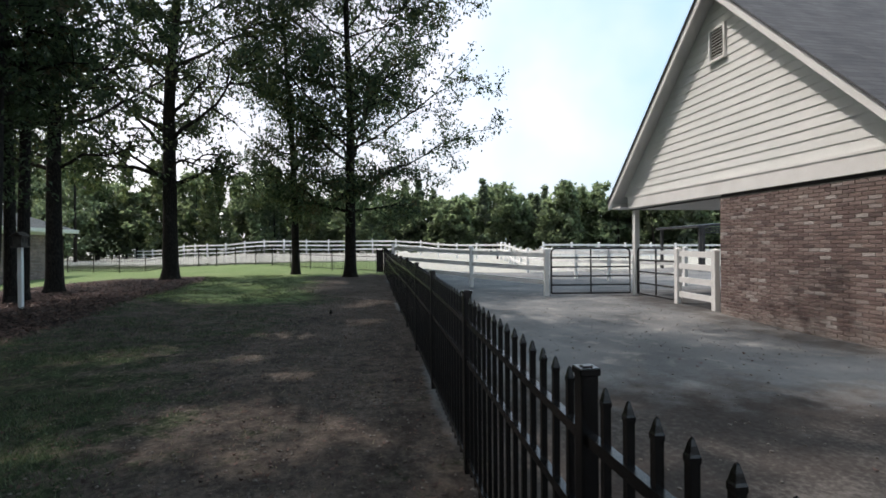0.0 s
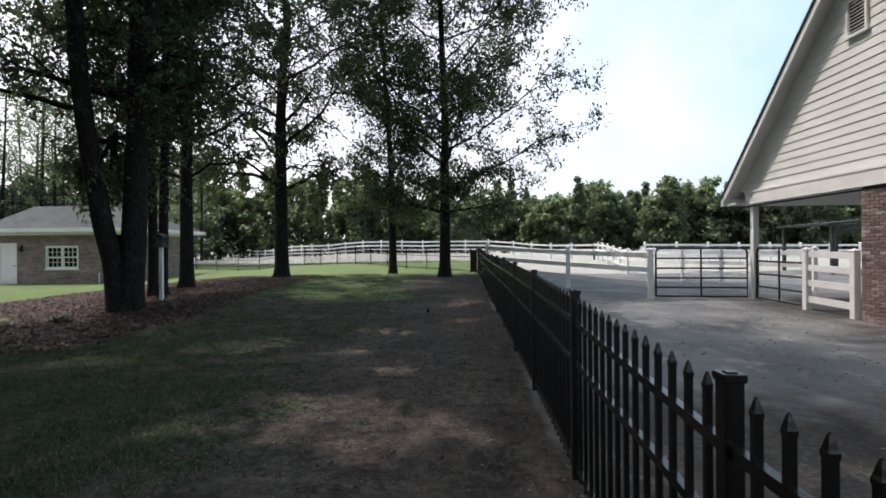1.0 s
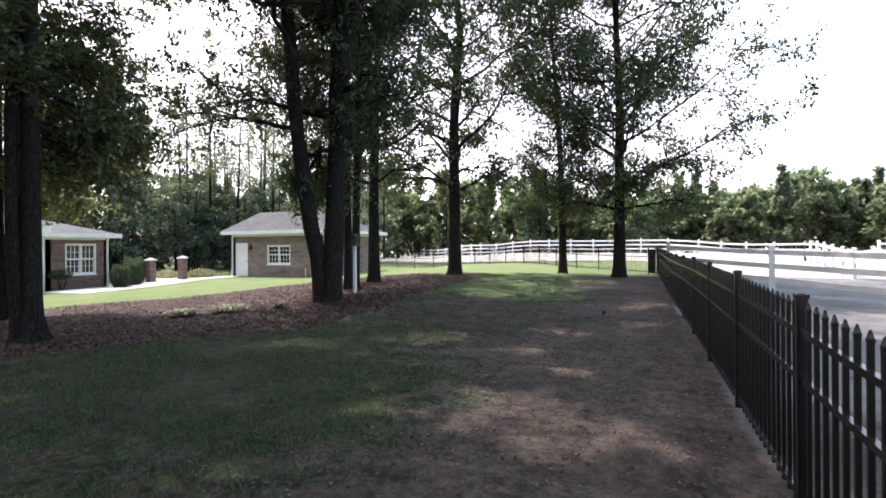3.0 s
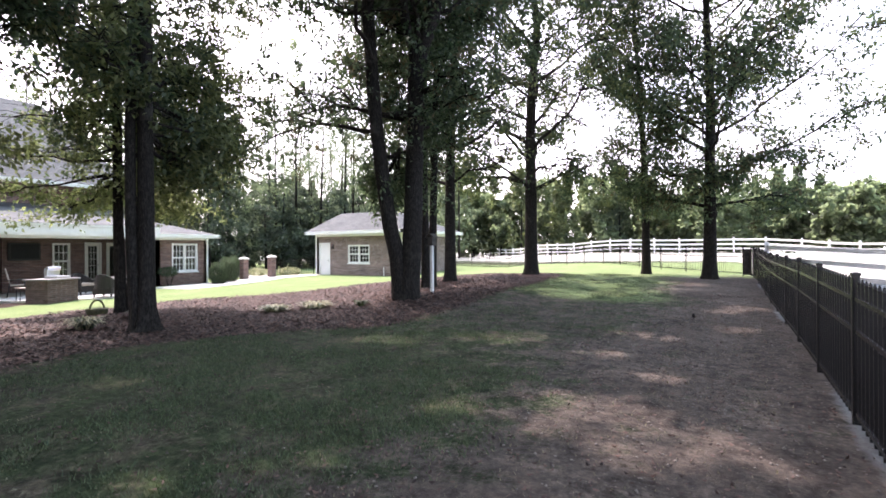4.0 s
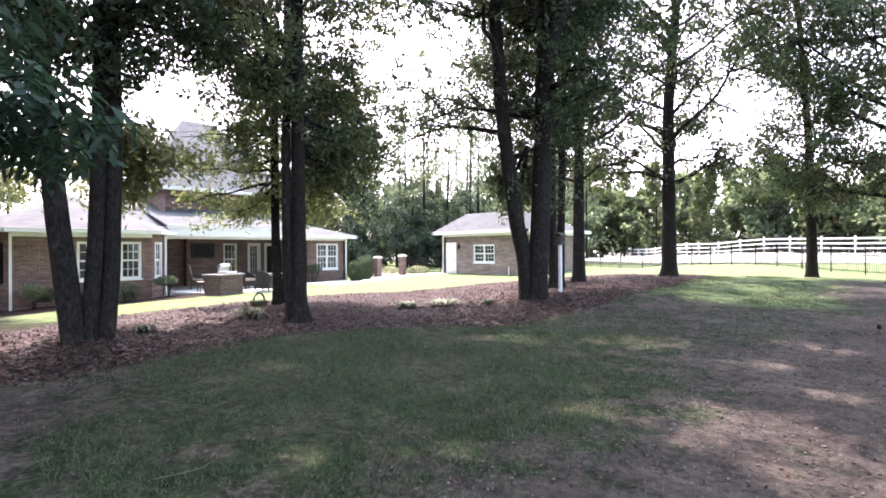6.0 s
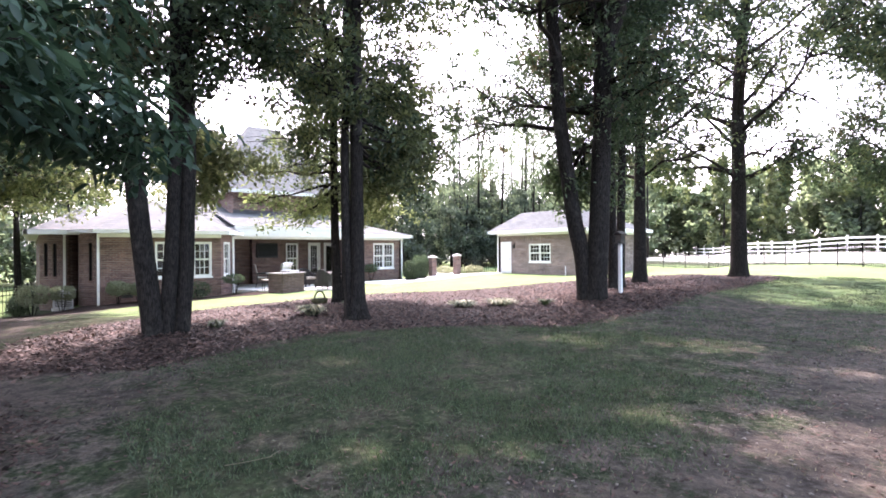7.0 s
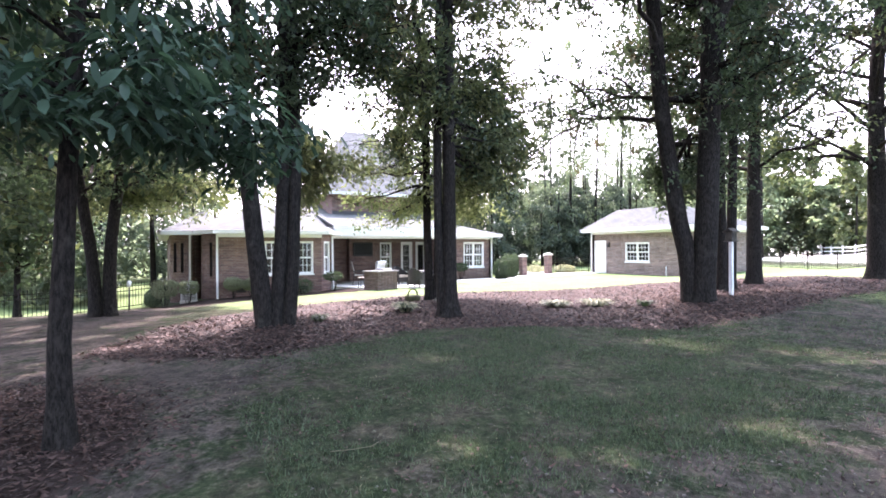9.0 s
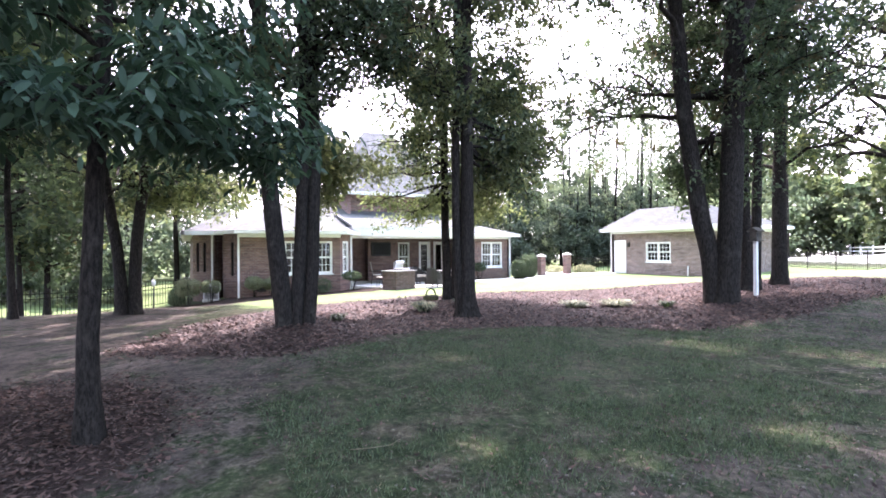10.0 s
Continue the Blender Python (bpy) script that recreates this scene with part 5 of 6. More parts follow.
def trunk_tube(bm, line, radius, top, flare, seed, seg=18):
    """A tapered trunk along a line: root lobes at the foot, slight swellings higher up."""
    rings = []
    for i, p in enumerate(line):
        d = (line[min(i + 1, len(line) - 1)] - line[max(i - 1, 0)]).normalized()
        u = d.cross(Vector((0, 1, 0))).normalized()
        v = d.cross(u)
        f = min(max(p.z / top, 0.0), 1.0)
        base = radius * 0.94 * (1 - 0.86 * f ** 0.9)
        foot = math.exp(-max(p.z, 0) / 0.26) * (flare - 1)
        ring = []
        for j in range(seg):
            a = 2 * math.pi * j / seg
            lobe = 1 + foot * (0.75 + 0.55 * math.sin(4 * a + seed) + 0.25 * math.sin(7 * a + 2 * seed))
            lump = 1 + 0.06 * noise.noise((math.cos(a) * 1.5 + seed, math.sin(a) * 1.5, p.z * 0.9)) + 0.03 * noise.noise((math.cos(a) * 4, math.sin(a) * 4 + seed, p.z * 3))
            ring.append(bm.verts.new(p + (u * math.cos(a) + v * math.sin(a)) * base * lobe * lump))
        rings.append(ring)
    for r0, r1 in zip(rings, rings[1:]):
        for j in range(seg):
            bm.faces.new((r0[j], r0[(j + 1) % seg], r1[(j + 1) % seg], r1[j])).smooth = True
    bm.faces.new(rings[0])
    bm.faces.new(rings[-1][::-1])


def stem_line(pts, top, rng):
    """The whole line of a stem: its lower bends as given, then on up to its top with a slight wander."""
    p = [Vector((q[0], q[1], q[2])) for q in pts]
    p.insert(0, Vector((p[0].x, p[0].y, -0.2)))
    way = (p[-1] - p[-2]).normalized()
    way = (way + Vector((0, 0, 5))).normalized()
    while p[-1].z < top - 0.8:
        p.append(p[-1] + way * min(1.8, top - p[-1].z) + Vector((rng.gauss(0, 0.1), rng.gauss(0, 0.1), 0)))
    return along(p, 0.3)


def crown_width(rel):
    """How wide an oak's crown is at a share of its height."""
    return 0.72 + 0.28 * rel / 0.28 if rel < 0.28 else math.cos((rel - 0.28) * 1.6)


def tree(x, y, stems, label, crown, seed, leaf=0.12, mats=None, group="yard trees", limbs=24, flare=1.45, boughs=(), bough_mat=None, dark_boughs=(), per=21, clump=0.25, twigs=9):
    """stems: (radius, top height, first limb height, line of (dx, dy, height)); a stem whose line starts high up is a fork.
    crown: (low, high, reach, skew x, skew y). Limbs rise from the stems and part twice; leaves sit in clumps at their ends.
    boughs, dark_boughs: low outer branches, (start height, end x, y, z) in the world."""
    rng = random.Random(seed)
    z = gz(x, y) - 0.06
    th = thing("tree", label, "tree", (x, y, z), group)
    low, high, reach, kx, ky = crown
    cents = []
    seen = 2.2 + 0.56 * math.hypot(x, y) if y > -2 else 0.0
    for r, top, first, pts in stems:
        fork = pts[0][2] > 1.0
        bm = bmesh.new()
        if fork:
            line = stem_line(pts, top, rng)[1:]
            line = [p for p in line if p.z >= pts[0][2] - 0.05]
            bm_tube(bm, line, [r * (1 - 0.8 * (p.z - line[0].z) / (top - line[0].z)) for p in line], 12, True, 0.04, rng)
        else:
            line = stem_line(pts, top, rng)
            trunk_tube(bm, line, r, top, flare, seed)
        n_limbs = round(limbs * (1.5 if len(stems) == 1 else 2.2 / len(stems)))
        high_part = [p for p in line if p.z >= first]
        for i in range(n_limbs):
            f = ((i + rng.random() * 0.7) / n_limbs) ** 1.15
            p0 = high_part[min(int(f * (len(high_part) - 1)), len(high_part) - 2)]
            rel = min(max((p0.z - low) / (high - low), 0), 1)
            ang = i * 2.4 + rng.uniform(-0.6, 0.6) + seed
            out = reach * crown_width(rel) * rng.uniform(0.5, 1.22)
            rise = rng.uniform(0.0, 0.45) if rel < 0.1 else rng.uniform(0.42, 1.15)
            p1 = p0 + Vector((math.cos(ang) * out + kx * out * 0.4, math.sin(ang) * out + ky * out * 0.4, out * rise))
            sag = out * (0.10 if rel > 0.12 else -0.05)
            bp = [p0.lerp(p1, j / 6) + Vector((rng.gauss(0, 0.07), rng.gauss(0, 0.07), rng.gauss(0, 0.05) - sag * math.sin(math.pi * j / 6))) * (1 if 0 < j < 6 else 0) for j in range(7)]
            r0 = max(0.022, r * (1 - 0.86 * (p0.z / top)) * rng.uniform(0.26, 0.42))
            bm_tube(bm, bp, [r0 * (1 - 0.85 * j / 6) for j in range(7)], 6 if p0.z < seen else 4)
            cents.append(tuple(bp[6]))
            for j in range(6):
                q0 = bp[2 + j // 2].lerp(bp[3 + j // 2], rng.random())
                a2 = ang + (1 if j % 2 else -1) * rng.uniform(0.45, 1.15)
                l2 = out * rng.uniform(0.25, 0.52)
                q1 = q0 + Vector((math.cos(a2) * l2, math.sin(a2) * l2, l2 * rng.uniform(-0.6, 0.7)))
                bm_tube(bm, [q0, q0.lerp(q1, 0.5) + Vector((0, 0, 0.08 * l2)), q1], [r0 * 0.4, r0 * 0.28, r0 * 0.12], 5 if p0.z < seen else 3)
                cents.append(tuple(q1))
                for k in range(twigs):
                    s0 = q0.lerp(q1, rng.uniform(0.3, 1.05))
                    s1 = s0 + Vector((rng.gauss(0, 0.4), rng.gauss(0, 0.4), rng.gauss(0, 0.34)))
                    if k % 3 == 0 and p0.z < seen:
                        bm_tube(bm, [s0, s1], [r0 * 0.14 + 0.003, 0.003], 3)
                    cents.append(tuple(s1))
        cents.append(tuple(line[-1]))
        part("fork" if fork else "trunk", bm, M_BARK, th)
    # boughs get leaves coloured as if sunlit, dark_boughs the plain tone
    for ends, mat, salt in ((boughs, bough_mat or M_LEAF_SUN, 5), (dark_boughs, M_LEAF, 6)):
        sprays = []
        for z0, ex, ey, ez in ends:
            bm = bmesh.new()
            a, b = Vector((stems[0][3][0][0], stems[0][3][0][1], z0)), Vector((ex - x, ey - y, ez - z))
            bp = bent(a, b, rng, 0.10, 6)
            bm_tube(bm, bp, [0.04, 0.034, 0.027, 0.02, 0.014, 0.009, 0.004], 6)
            for j in range(10):
                q0 = bp[2 + j % 4].lerp(bp[3 + j % 4], rng.random())
                q1 = q0 + Vector((rng.gauss(0, 0.5), rng.gauss(0, 0.5), rng.uniform(-0.3, 0.35)))
                bm_tube(bm, [q0, q0.lerp(q1, 0.5) + Vector((0, 0, 0.05)), q1], [0.008, 0.006, 0.003], 4)
                sprays += [tuple(q0.lerp(q1, 0.55)), tuple(q1)]
            part("bough", bm, M_BARK, th)
        if sprays:
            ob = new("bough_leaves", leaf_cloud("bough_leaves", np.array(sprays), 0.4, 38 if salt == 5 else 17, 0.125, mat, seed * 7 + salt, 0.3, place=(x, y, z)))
            ob.parent = th
    cents = [c for c in cents if c[2] > low]
    rng.shuffle(cents)
    sizes = np.array([clump * rng.uniform(0.7, 1.35) for _ in cents])
    mats = mats or [(M_LEAF, 0.8), (M_LEAF_WARM, 0.2)]
    start = 0
    for mi, (mat, share) in enumerate(mats):
        n = round(len(cents) * share) if mi < len(mats) - 1 else len(cents) - start
        if n > 0:
            cs, ss = np.array(cents[start:start + n]), sizes[start:start + n]
            low_part = cs[:, 2] < seen
            for k, (sel, count, size) in enumerate(((low_part, per, leaf), (~low_part, max(3, int(per * 0.25)), leaf * 2.15))):
                if sel.any():
                    ob = new("crown" if k == 0 else "crown_top", leaf_cloud("crown", cs[sel], ss[sel], count, size, mat, seed * 7 + mi + 50 * k, place=(x, y, z)))
                    ob.parent = th
        start += n
    return th


DARK = [(M_LEAF, 0.86), (M_LEAF_RUST, 0.14)]
# these mixes put sunlit brightness into a crown by a larger warm share
SUNNY = [(M_LEAF, 0.6), (M_LEAF_WARM, 0.4)]
SUNLIT = [(M_LEAF, 0.4), (M_LEAF_WARM, 0.6)]
tree(-8.62, 1.97, [(0.172, 23, 3.6, [(-0.03, -0.17, 0), (-0.05, -0.27, 1.03), (-0.07, -0.35, 1.79), (-0.09, -0.47, 3.2), (-0.1, -0.56, 4.2)]),
                   (0.128, 24, 4.2, [(0, 0, 0), (0.01, 0.06, 1.03), (0.02, 0.1, 1.8), (0.03, 0.14, 3.25), (0.03, 0.16, 5.7)]),
                   (0.128, 24, 4.0, [(0.04, 0.2, 0), (0.05, 0.28, 1.02), (0.06, 0.3, 1.8), (0.06, 0.33, 3.27), (0.05, 0.27, 5.7)])],
     "oak with three dark trunks from one base in the leaf bed", (3.1, 24, 2.9, -0.2, 0.25), 11, mats=DARK, limbs=40, leaf=0.115, flare=1.12,
     boughs=[(3.2, -11.2, 3.4, 2.15), (3.4, -11.4, 4.1, 2.5), (3.5, -10.6, 2.8, 2.9), (3.6, -12.2, 2.6, 2.9), (3.2, -13.12, 3.90, 2.30), (3.3, -12.67, 2.96, 2.35),
             (3.4, -10.21, 3.33, 3.19), (3.4, -10.58, 3.83, 2.99), (3.3, -10.94, 4.34, 2.92), (3.2, -9.84, 2.77, 2.96)],
     dark_boughs=[(4.2, -7.99, 2.51, 4.76), (4.6, -8.63, 3.17, 5.35), (4.2, -7.94, 3.3, 4.43), (3.9, -8.33, 2.78, 4.0), (4.8, -8.04, 3.5, 5.65)])
tree(-8.25, 5.15, [(0.15, 26, 3.6, [(0.03, 0.05, 0), (0.04, 0.06, 0.75), (0.04, 0.064, 1.87), (0.035, 0.056, 3.7), (0.035, 0.055, 6.3)]),
                   (0.105, 19, 4.0, [(-0.02, -0.03, 0), (-0.055, -0.09, 0.8), (-0.075, -0.119, 1.87), (-0.08, -0.128, 3.6), (-0.055, -0.085, 4.6), (-0.05, -0.1, 7.0)])],
     "tall oak with a straight trunk and a thin second stem", (2.7, 26, 2.6, -0.1, 0.3), 12, mats=SUNLIT, limbs=22, flare=2.2, bough_mat=M_LEAF_WARM,
     boughs=[(3.2, -9.2, 7.2, 2.9), (3.5, -8.8, 7.3, 3.3), (3.9, -9.4, 7.5, 4.0), (3.6, -8.0, 6.6, 3.6), (3.1, -9.8, 6.6, 2.6)],
     dark_boughs=[(4.1, -8.89, 7.19, 3.57), (3.9, -9.05, 7.81, 3.25), (3.5, -8.64, 6.69, 2.73), (3.4, -9.09, 7.75, 2.54)])
tree(-11.5, 6.5, [(0.125, 20, 3.0, [(-0.01, -0.02, 0), (-0.01, -0.02, 1.0), (-0.025, -0.044, 2.06), (-0.03, -0.05, 4.2), (-0.03, -0.05, 5.5), (-0.1, -0.18, 6.7), (-0.2, -0.35, 8.5)]),
                  (0.09, 16, 3.4, [(0.07, 0.12, 0), (0.1, 0.18, 1.3), (0.12, 0.22, 3.5), (0.13, 0.23, 5.1), (0.13, 0.24, 7.6)])],
     "slender oak with two thin trunks at the lawn's edge", (2.7, 21, 3.1, -0.1, 0.45), 13, mats=SUNLIT, limbs=29,
     boughs=[(3.0, -13.7, 6.0, 2.2), (3.1, -13.5, 6.9, 2.6), (2.8, -12.4, 8.3, 2.35), (3.2, -12.2, 8.9, 2.6), (3.4, -11.6, 8.8, 3.1), (3.2, -12.86, 6.10, 2.26), (3.4, -11.22, 8.17, 2.66), (3.2, -13.0, 4.6, 2.6), (3.5, -12.6, 4.3, 3.3), (3.8, -13.4, 5.2, 3.6), (4.4, -12.8, 4.6, 4.2), (4.6, -13.2, 5.8, 4.6)])
tree(-6.4, 10.3, [(0.21, 25, 3.4, [(-0.06, -0.04, 0), (-0.13, -0.09, 1.12), (-0.25, -0.17, 1.78), (-0.41, -0.27, 3.12), (-0.54, -0.36, 4.46), (-0.61, -0.41, 5.81), (-0.67, -0.45, 7.16)]),
                  (0.265, 24, 4.0, [(0.1, 0.07, 0), (0.16, 0.11, 1.12), (0.19, 0.13, 1.77), (0.23, 0.15, 3.08), (0.26, 0.18, 4.38), (0.28, 0.19, 5.55), (0.42, 0.28, 6.25), (0.63, 0.42, 6.93)]),
                  (0.13, 16, 6.4, [(0.27, 0.18, 5.2), (0.19, 0.13, 6.22), (0.04, 0.03, 7.03)])],
     "big oak with two dark trunks parting in a V", (2.9, 25, 3.2, -0.15, 0.3), 14, mats=DARK, limbs=38, flare=1.3, leaf=0.125,
     boughs=[(3.7, -8.70, 11.09, 2.56), (3.6, -8.40, 11.53, 2.31), (3.7, -7.79, 11.55, 2.54), (3.6, -7.46, 12.04, 2.31)], bough_mat=M_LEAF)
tree(-7.1, 12.5, [(0.13, 15, 4.0, [(0.05, -0.15, 0), (0.08, -0.2, 2), (0.1, -0.3, 6)]), (0.14, 16, 4.0, [(0, 0.3, 0), (0.02, 0.34, 2), (0.1, 0.4, 6)])],
     "pair of thin oak trunks behind the birdhouse", (3.4, 15, 2.4, 0, 0), 15, mats=DARK, limbs=18)
tree(-8.0, 15.5, [(0.225, 18, 3.2, [(0, 0, 0), (0.01, 0, 1.94), (0.02, 0.01, 3.77), (0.06, 0.03, 5.6), (0.13, 0.07, 7.4), (0.24, 0.13, 9.2)])],
     "straight dark oak with a flared foot", (2.7, 18, 3.3, 0.2, 0), 16, mats=SUNNY, leaf=0.145, limbs=26, clump=0.38, per=23)
tree(-6.4, 19.27, [(0.285, 20, 3.2, [(0, 0, 0), (0, 0, 2.0), (0, 0, 4.0), (0, 0, 5.9), (0.1, 0.03, 7.9), (0.26, 0.09, 9.8)])],
     "tall straight dark oak at the end of the leaf bed", (2.5, 20, 4.1, 0.1, 0), 17, mats=SUNNY, leaf=0.165, limbs=32, clump=0.42, per=20)
tree(-2.6, 22.8, [(0.19, 17, 2.8, [(0, 0, 0), (-0.02, 0, 2.2), (-0.07, 0, 4.75), (-0.2, 0, 7.3), (-0.36, 0, 9.85), (-0.47, 0, 12.4)])],
     "slender dark oak near the back fence", (2.6, 17, 2.7, 0, 0), 18, mats=DARK, leaf=0.14, limbs=22, clump=0.32, per=14)
tree(-0.22, 21.9, [(0.265, 18, 2.7, [(0, 0, 0), (0.02, 0, 2.2), (0.03, 0, 4.6), (0.05, 0, 6.9), (-0.03, 0, 9.3), (-0.1, 0, 11.7)])],
     "broad dark oak near the corner of the black fence", (2.2, 18, 4.7, 0.12, 0), 19, mats=[(M_LEAF, 0.7), (M_LEAF_RUST, 0.12), (M_LEAF_WARM, 0.18)], leaf=0.165, limbs=36, clump=0.42, per=18)
tree(-25.9, -0.05, [(0.15, 11, 4.6, [(0, 0, 0), (0.1, -0.1, 5)])], "dark oak at the end of the house", (4.4, 12, 2.0, 0, 0), 40, mats=SUNNY, limbs=14)
tree(-14.35, -1.05, [(0.15, 16, 3.0, [(0.01, -0.06, 0), (0.02, -0.17, 1.55), (0.03, -0.3, 2.53), (0.05, -0.55, 4.5)]), (0.16, 17, 3.0, [(-0.02, 0.17, 0), (-0.02, 0.21, 1.55), (-0.03, 0.3, 2.55), (-0.04, 0.5, 4.5)])],
     "oak with two trunks beside the bare track", (2.4, 16, 3.3, 0, 0), 20, limbs=28,
     boughs=[(3.3, -17.0, -0.3, 3.0), (3.4, -17.2, 0.8, 3.2), (3.5, -16.8, 1.6, 3.2), (3.3, -17.5, -1.6, 2.6), (3.4, -18.17, -0.29, 3.01), (3.3, -18.39, 1.17, 2.89), (3.6, -19.12, 1.87, 3.1), (3.1, -17.98, -0.4, 2.6), (3.6, -17.50, 3.38, 3.5), (3.6, -17.72, 3.95, 3.2),
             (3.4, -16.72, 0.54, 3.08), (3.5, -17.19, 1.19, 2.89), (3.5, -17.64, 1.91, 3.14), (3.3, -17.18, 1.44, 2.55), (3.6, -18.11, 2.22, 2.8)])
tree(-18.8, -4.3, [(0.12, 13, 2.6, [(0, 0, 0), (0.1, -0.1, 4)])], "slim oak near the house fence", (2.2, 13, 3.0, 0, 0), 21, limbs=22)
tree(-24.4, -4.6, [(0.13, 10, 1.9, [(0, 0, 0), (0.05, 0.05, 4)])], "dark leafy tree behind the house fence", (1.5, 9, 2.2, 0, 0), 44, mats=DARK, limbs=22)
tree(-22.6, -5.0, [(0.10, 11, 2.4, [(0, 0, 0), (0.1, -0.05, 4)])], "slim tree just beyond the house fence", (2.3, 10, 2.0, 0, 0), 45, limbs=18)


# unseen trees added behind the camera to shade the path and the lot
for i, (x, y) in enumerate(((-9.5, -4.5), (-5.0, -7.5), (-13.5, -7.0), (-1.0, -8.0), (-8.5, -11.0), (4.5, -7.0), (10.0, -3.5))):
    tree(x, y, [(0.22, 23, 4.4, [(0, 0, 0), (0.1 - 0.05 * i, 0.1, 5)])], "unseen tall oak added behind the camera to cast shade", (3.8, 23, 4.4, 0, 0), 22 + i, limbs=32, clump=0.4)


def big_leaf_cloud(name, centres, spread, count, size, mat, seed, place):
    """Long drooping leaves with a bent midrib: six corners and four faces each."""
    rng = np.random.default_rng(seed)
    c = np.repeat(np.asarray(centres, dtype=float), count, axis=0)
    n = len(c)
    off = rng.normal(size=(n, 3))
    off /= np.linalg.norm(off, axis=1)[:, None]
    p = c + off * (rng.random(n) ** 0.5 * spread)[:, None] * np.array([1, 1, 0.6])
    keep = off_sun_paths(p + np.array(place))
    p, off = p[keep], off[keep]
    n = len(p)
    d = off.copy() + rng.normal(size=(n, 3)) * 0.5
    d[:, 2] = -0.05 - 0.75 * rng.random(n)
    d /= np.linalg.norm(d, axis=1)[:, None]
    s = np.cross(d, np.array([0, 0, 1.0]) + rng.normal(size=(n, 3)) * 0.35)
    s /= np.linalg.norm(s, axis=1)[:, None] + 1e-9
    nrm = np.cross(s, d)
    nrm *= np.sign(nrm[:, 2:3] + 1e-9)
    ln = size * rng.uniform(0.6, 1.2, n)
    wd = ln * rng.uniform(0.36, 0.5, n)
    sag = np.array([0, 0, -1.0])

    def at(f, side, lift=0.0):
        return p + d * (ln * f)[:, None] + s * (wd * side)[:, None] + nrm * (wd * lift)[:, None] + sag * (ln * 0.25 * f * f)[:, None]
    v = np.stack([at(0, 0), at(0.35, 0.40, 0.14), at(0.72, 0.42, 0.12), at(1, 0), at(0.72, -0.42, 0.12), at(0.35, -0.40, 0.14), at(0.35, 0), at(0.72, 0)], 1).reshape(-1, 3)
    i = np.arange(n) * 8
    tri = ((0, 1, 6), (1, 2, 7), (1, 7, 6), (2, 3, 7), (0, 6, 5), (6, 7, 4), (6, 4, 5), (7, 3, 4))
    f = np.stack([np.stack([i + a, i + b, i + e], -1) for a, b, e in tri], 1).reshape(-1, 3)
    return array_mesh(name, v, f, mat)


def young_hickory(x, y):
    """A young tree whose thin boughs hang in sprays of long leaflets."""
    rng = random.Random(5)
    z = gz(x, y) - 0.05
    th = thing("tree", "young hickory with large drooping dark green leaves", "tree", (x, y, z), "yard trees")
    bm = bmesh.new()
    line = stem_line([(0, 0.01, 0), (0, 0.01, 0.4), (0, 0.01, 0.8), (0, 0.03, 1.2), (-0.01, 0.06, 2.0), (0, 0.11, 2.9), (0.02, 0.16, 4.0)], 8.5, rng)
    trunk_tube(bm, line, 0.084, 8.5, 1.5, 5)
    cents = []

    def bough(p0, ang, out, rise, droop):
        tip = p0 + Vector((math.cos(ang) * out, math.sin(ang) * out, out * rise))
        bp = [p0.lerp(tip, j / 6) + Vector((rng.gauss(0, 0.03), rng.gauss(0, 0.03), rng.gauss(0, 0.02) - droop * (j / 6) ** 2.2)) * (1 if j else 0) for j in range(7)]
        bm_tube(bm, bp, [0.024, 0.02, 0.016, 0.013, 0.01, 0.007, 0.004], 6)
        cents.extend(tuple(q) for q in bp[2:])
        for j in (2, 3, 4, 5):
            a2 = ang + rng.choice((-1, 1)) * rng.uniform(0.5, 1.2)
            q1 = bp[j] + Vector((math.cos(a2) * 0.5, math.sin(a2) * 0.5, rng.uniform(-0.3, 0.1)))
            bq = bent(bp[j], q1, rng, 0.03, 3)
            bm_tube(bm, bq, [0.010, 0.008, 0.006, 0.003], 5)
            cents.extend((tuple(bq[1]), tuple(bq[2]), tuple(bq[3])))

    for i in range(30):
        zz = 2.3 + 5.6 * (i / 30) ** 1.1
        p0 = line[min(int((zz + 0.2) / 8.7 * (len(line) - 1)), len(line) - 1)]
        bough(p0, i * 2.4 + rng.uniform(-0.4, 0.4), rng.uniform(0.75, 1.2) * (1.0 if zz < 6 else 0.75), rng.uniform(0.05, 0.4), rng.uniform(0.15, 0.45))
    # low boughs over the track and towards the grass
    for deg, out, droop in ((80, 1.4, 0.4), (62, 1.2, 0.2), (100, 1.3, 0.5), (120, 1.3, 0.45), (35, 1.0, 0.15), (-70, 1.3, 0.6), (-95, 1.4, 0.6), (-120, 1.4, 0.7), (-45, 1.1, 0.4)):
        bough(Vector((0, 0.1, 2.35 + 0.2 * rng.random())), radians(deg), out, 0.12, droop)
    part("trunk", bm, M_BARK, th)
    ob = new("crown", big_leaf_cloud("crown", np.array(cents), 0.29, 17, 0.125, M_LEAF_BIG, 77, (x, y, z)))
    ob.parent = th


young_hickory(-4.1, -0.38)


# ---- woods ----
def woods(name, label, rows, seed, mats, leaf=0.5, per=1000, tall=(9, 14), pines=0.3, trunks=0.3):
    """A belt of far trees: broadleaf crowns made of rounded billows down to the ground, and pointed conifers among them."""
    rng = np.random.default_rng(seed)
    prng = random.Random(seed)
    soft_pts, soft_sp, pine_pts, pine_sp, bm = [], [], [], [], bmesh.new()
    for x, y in rows:
        h = rng.uniform(*tall)
        z0 = gz(x, y)
        if rng.random() < pines:
            n = 44
            u = rng.random(n) ** 0.8
            rad = h * 0.2 * (1.04 - u) * (0.5 + 0.5 * rng.random(n))
            an = rng.random(n) * 2 * np.pi
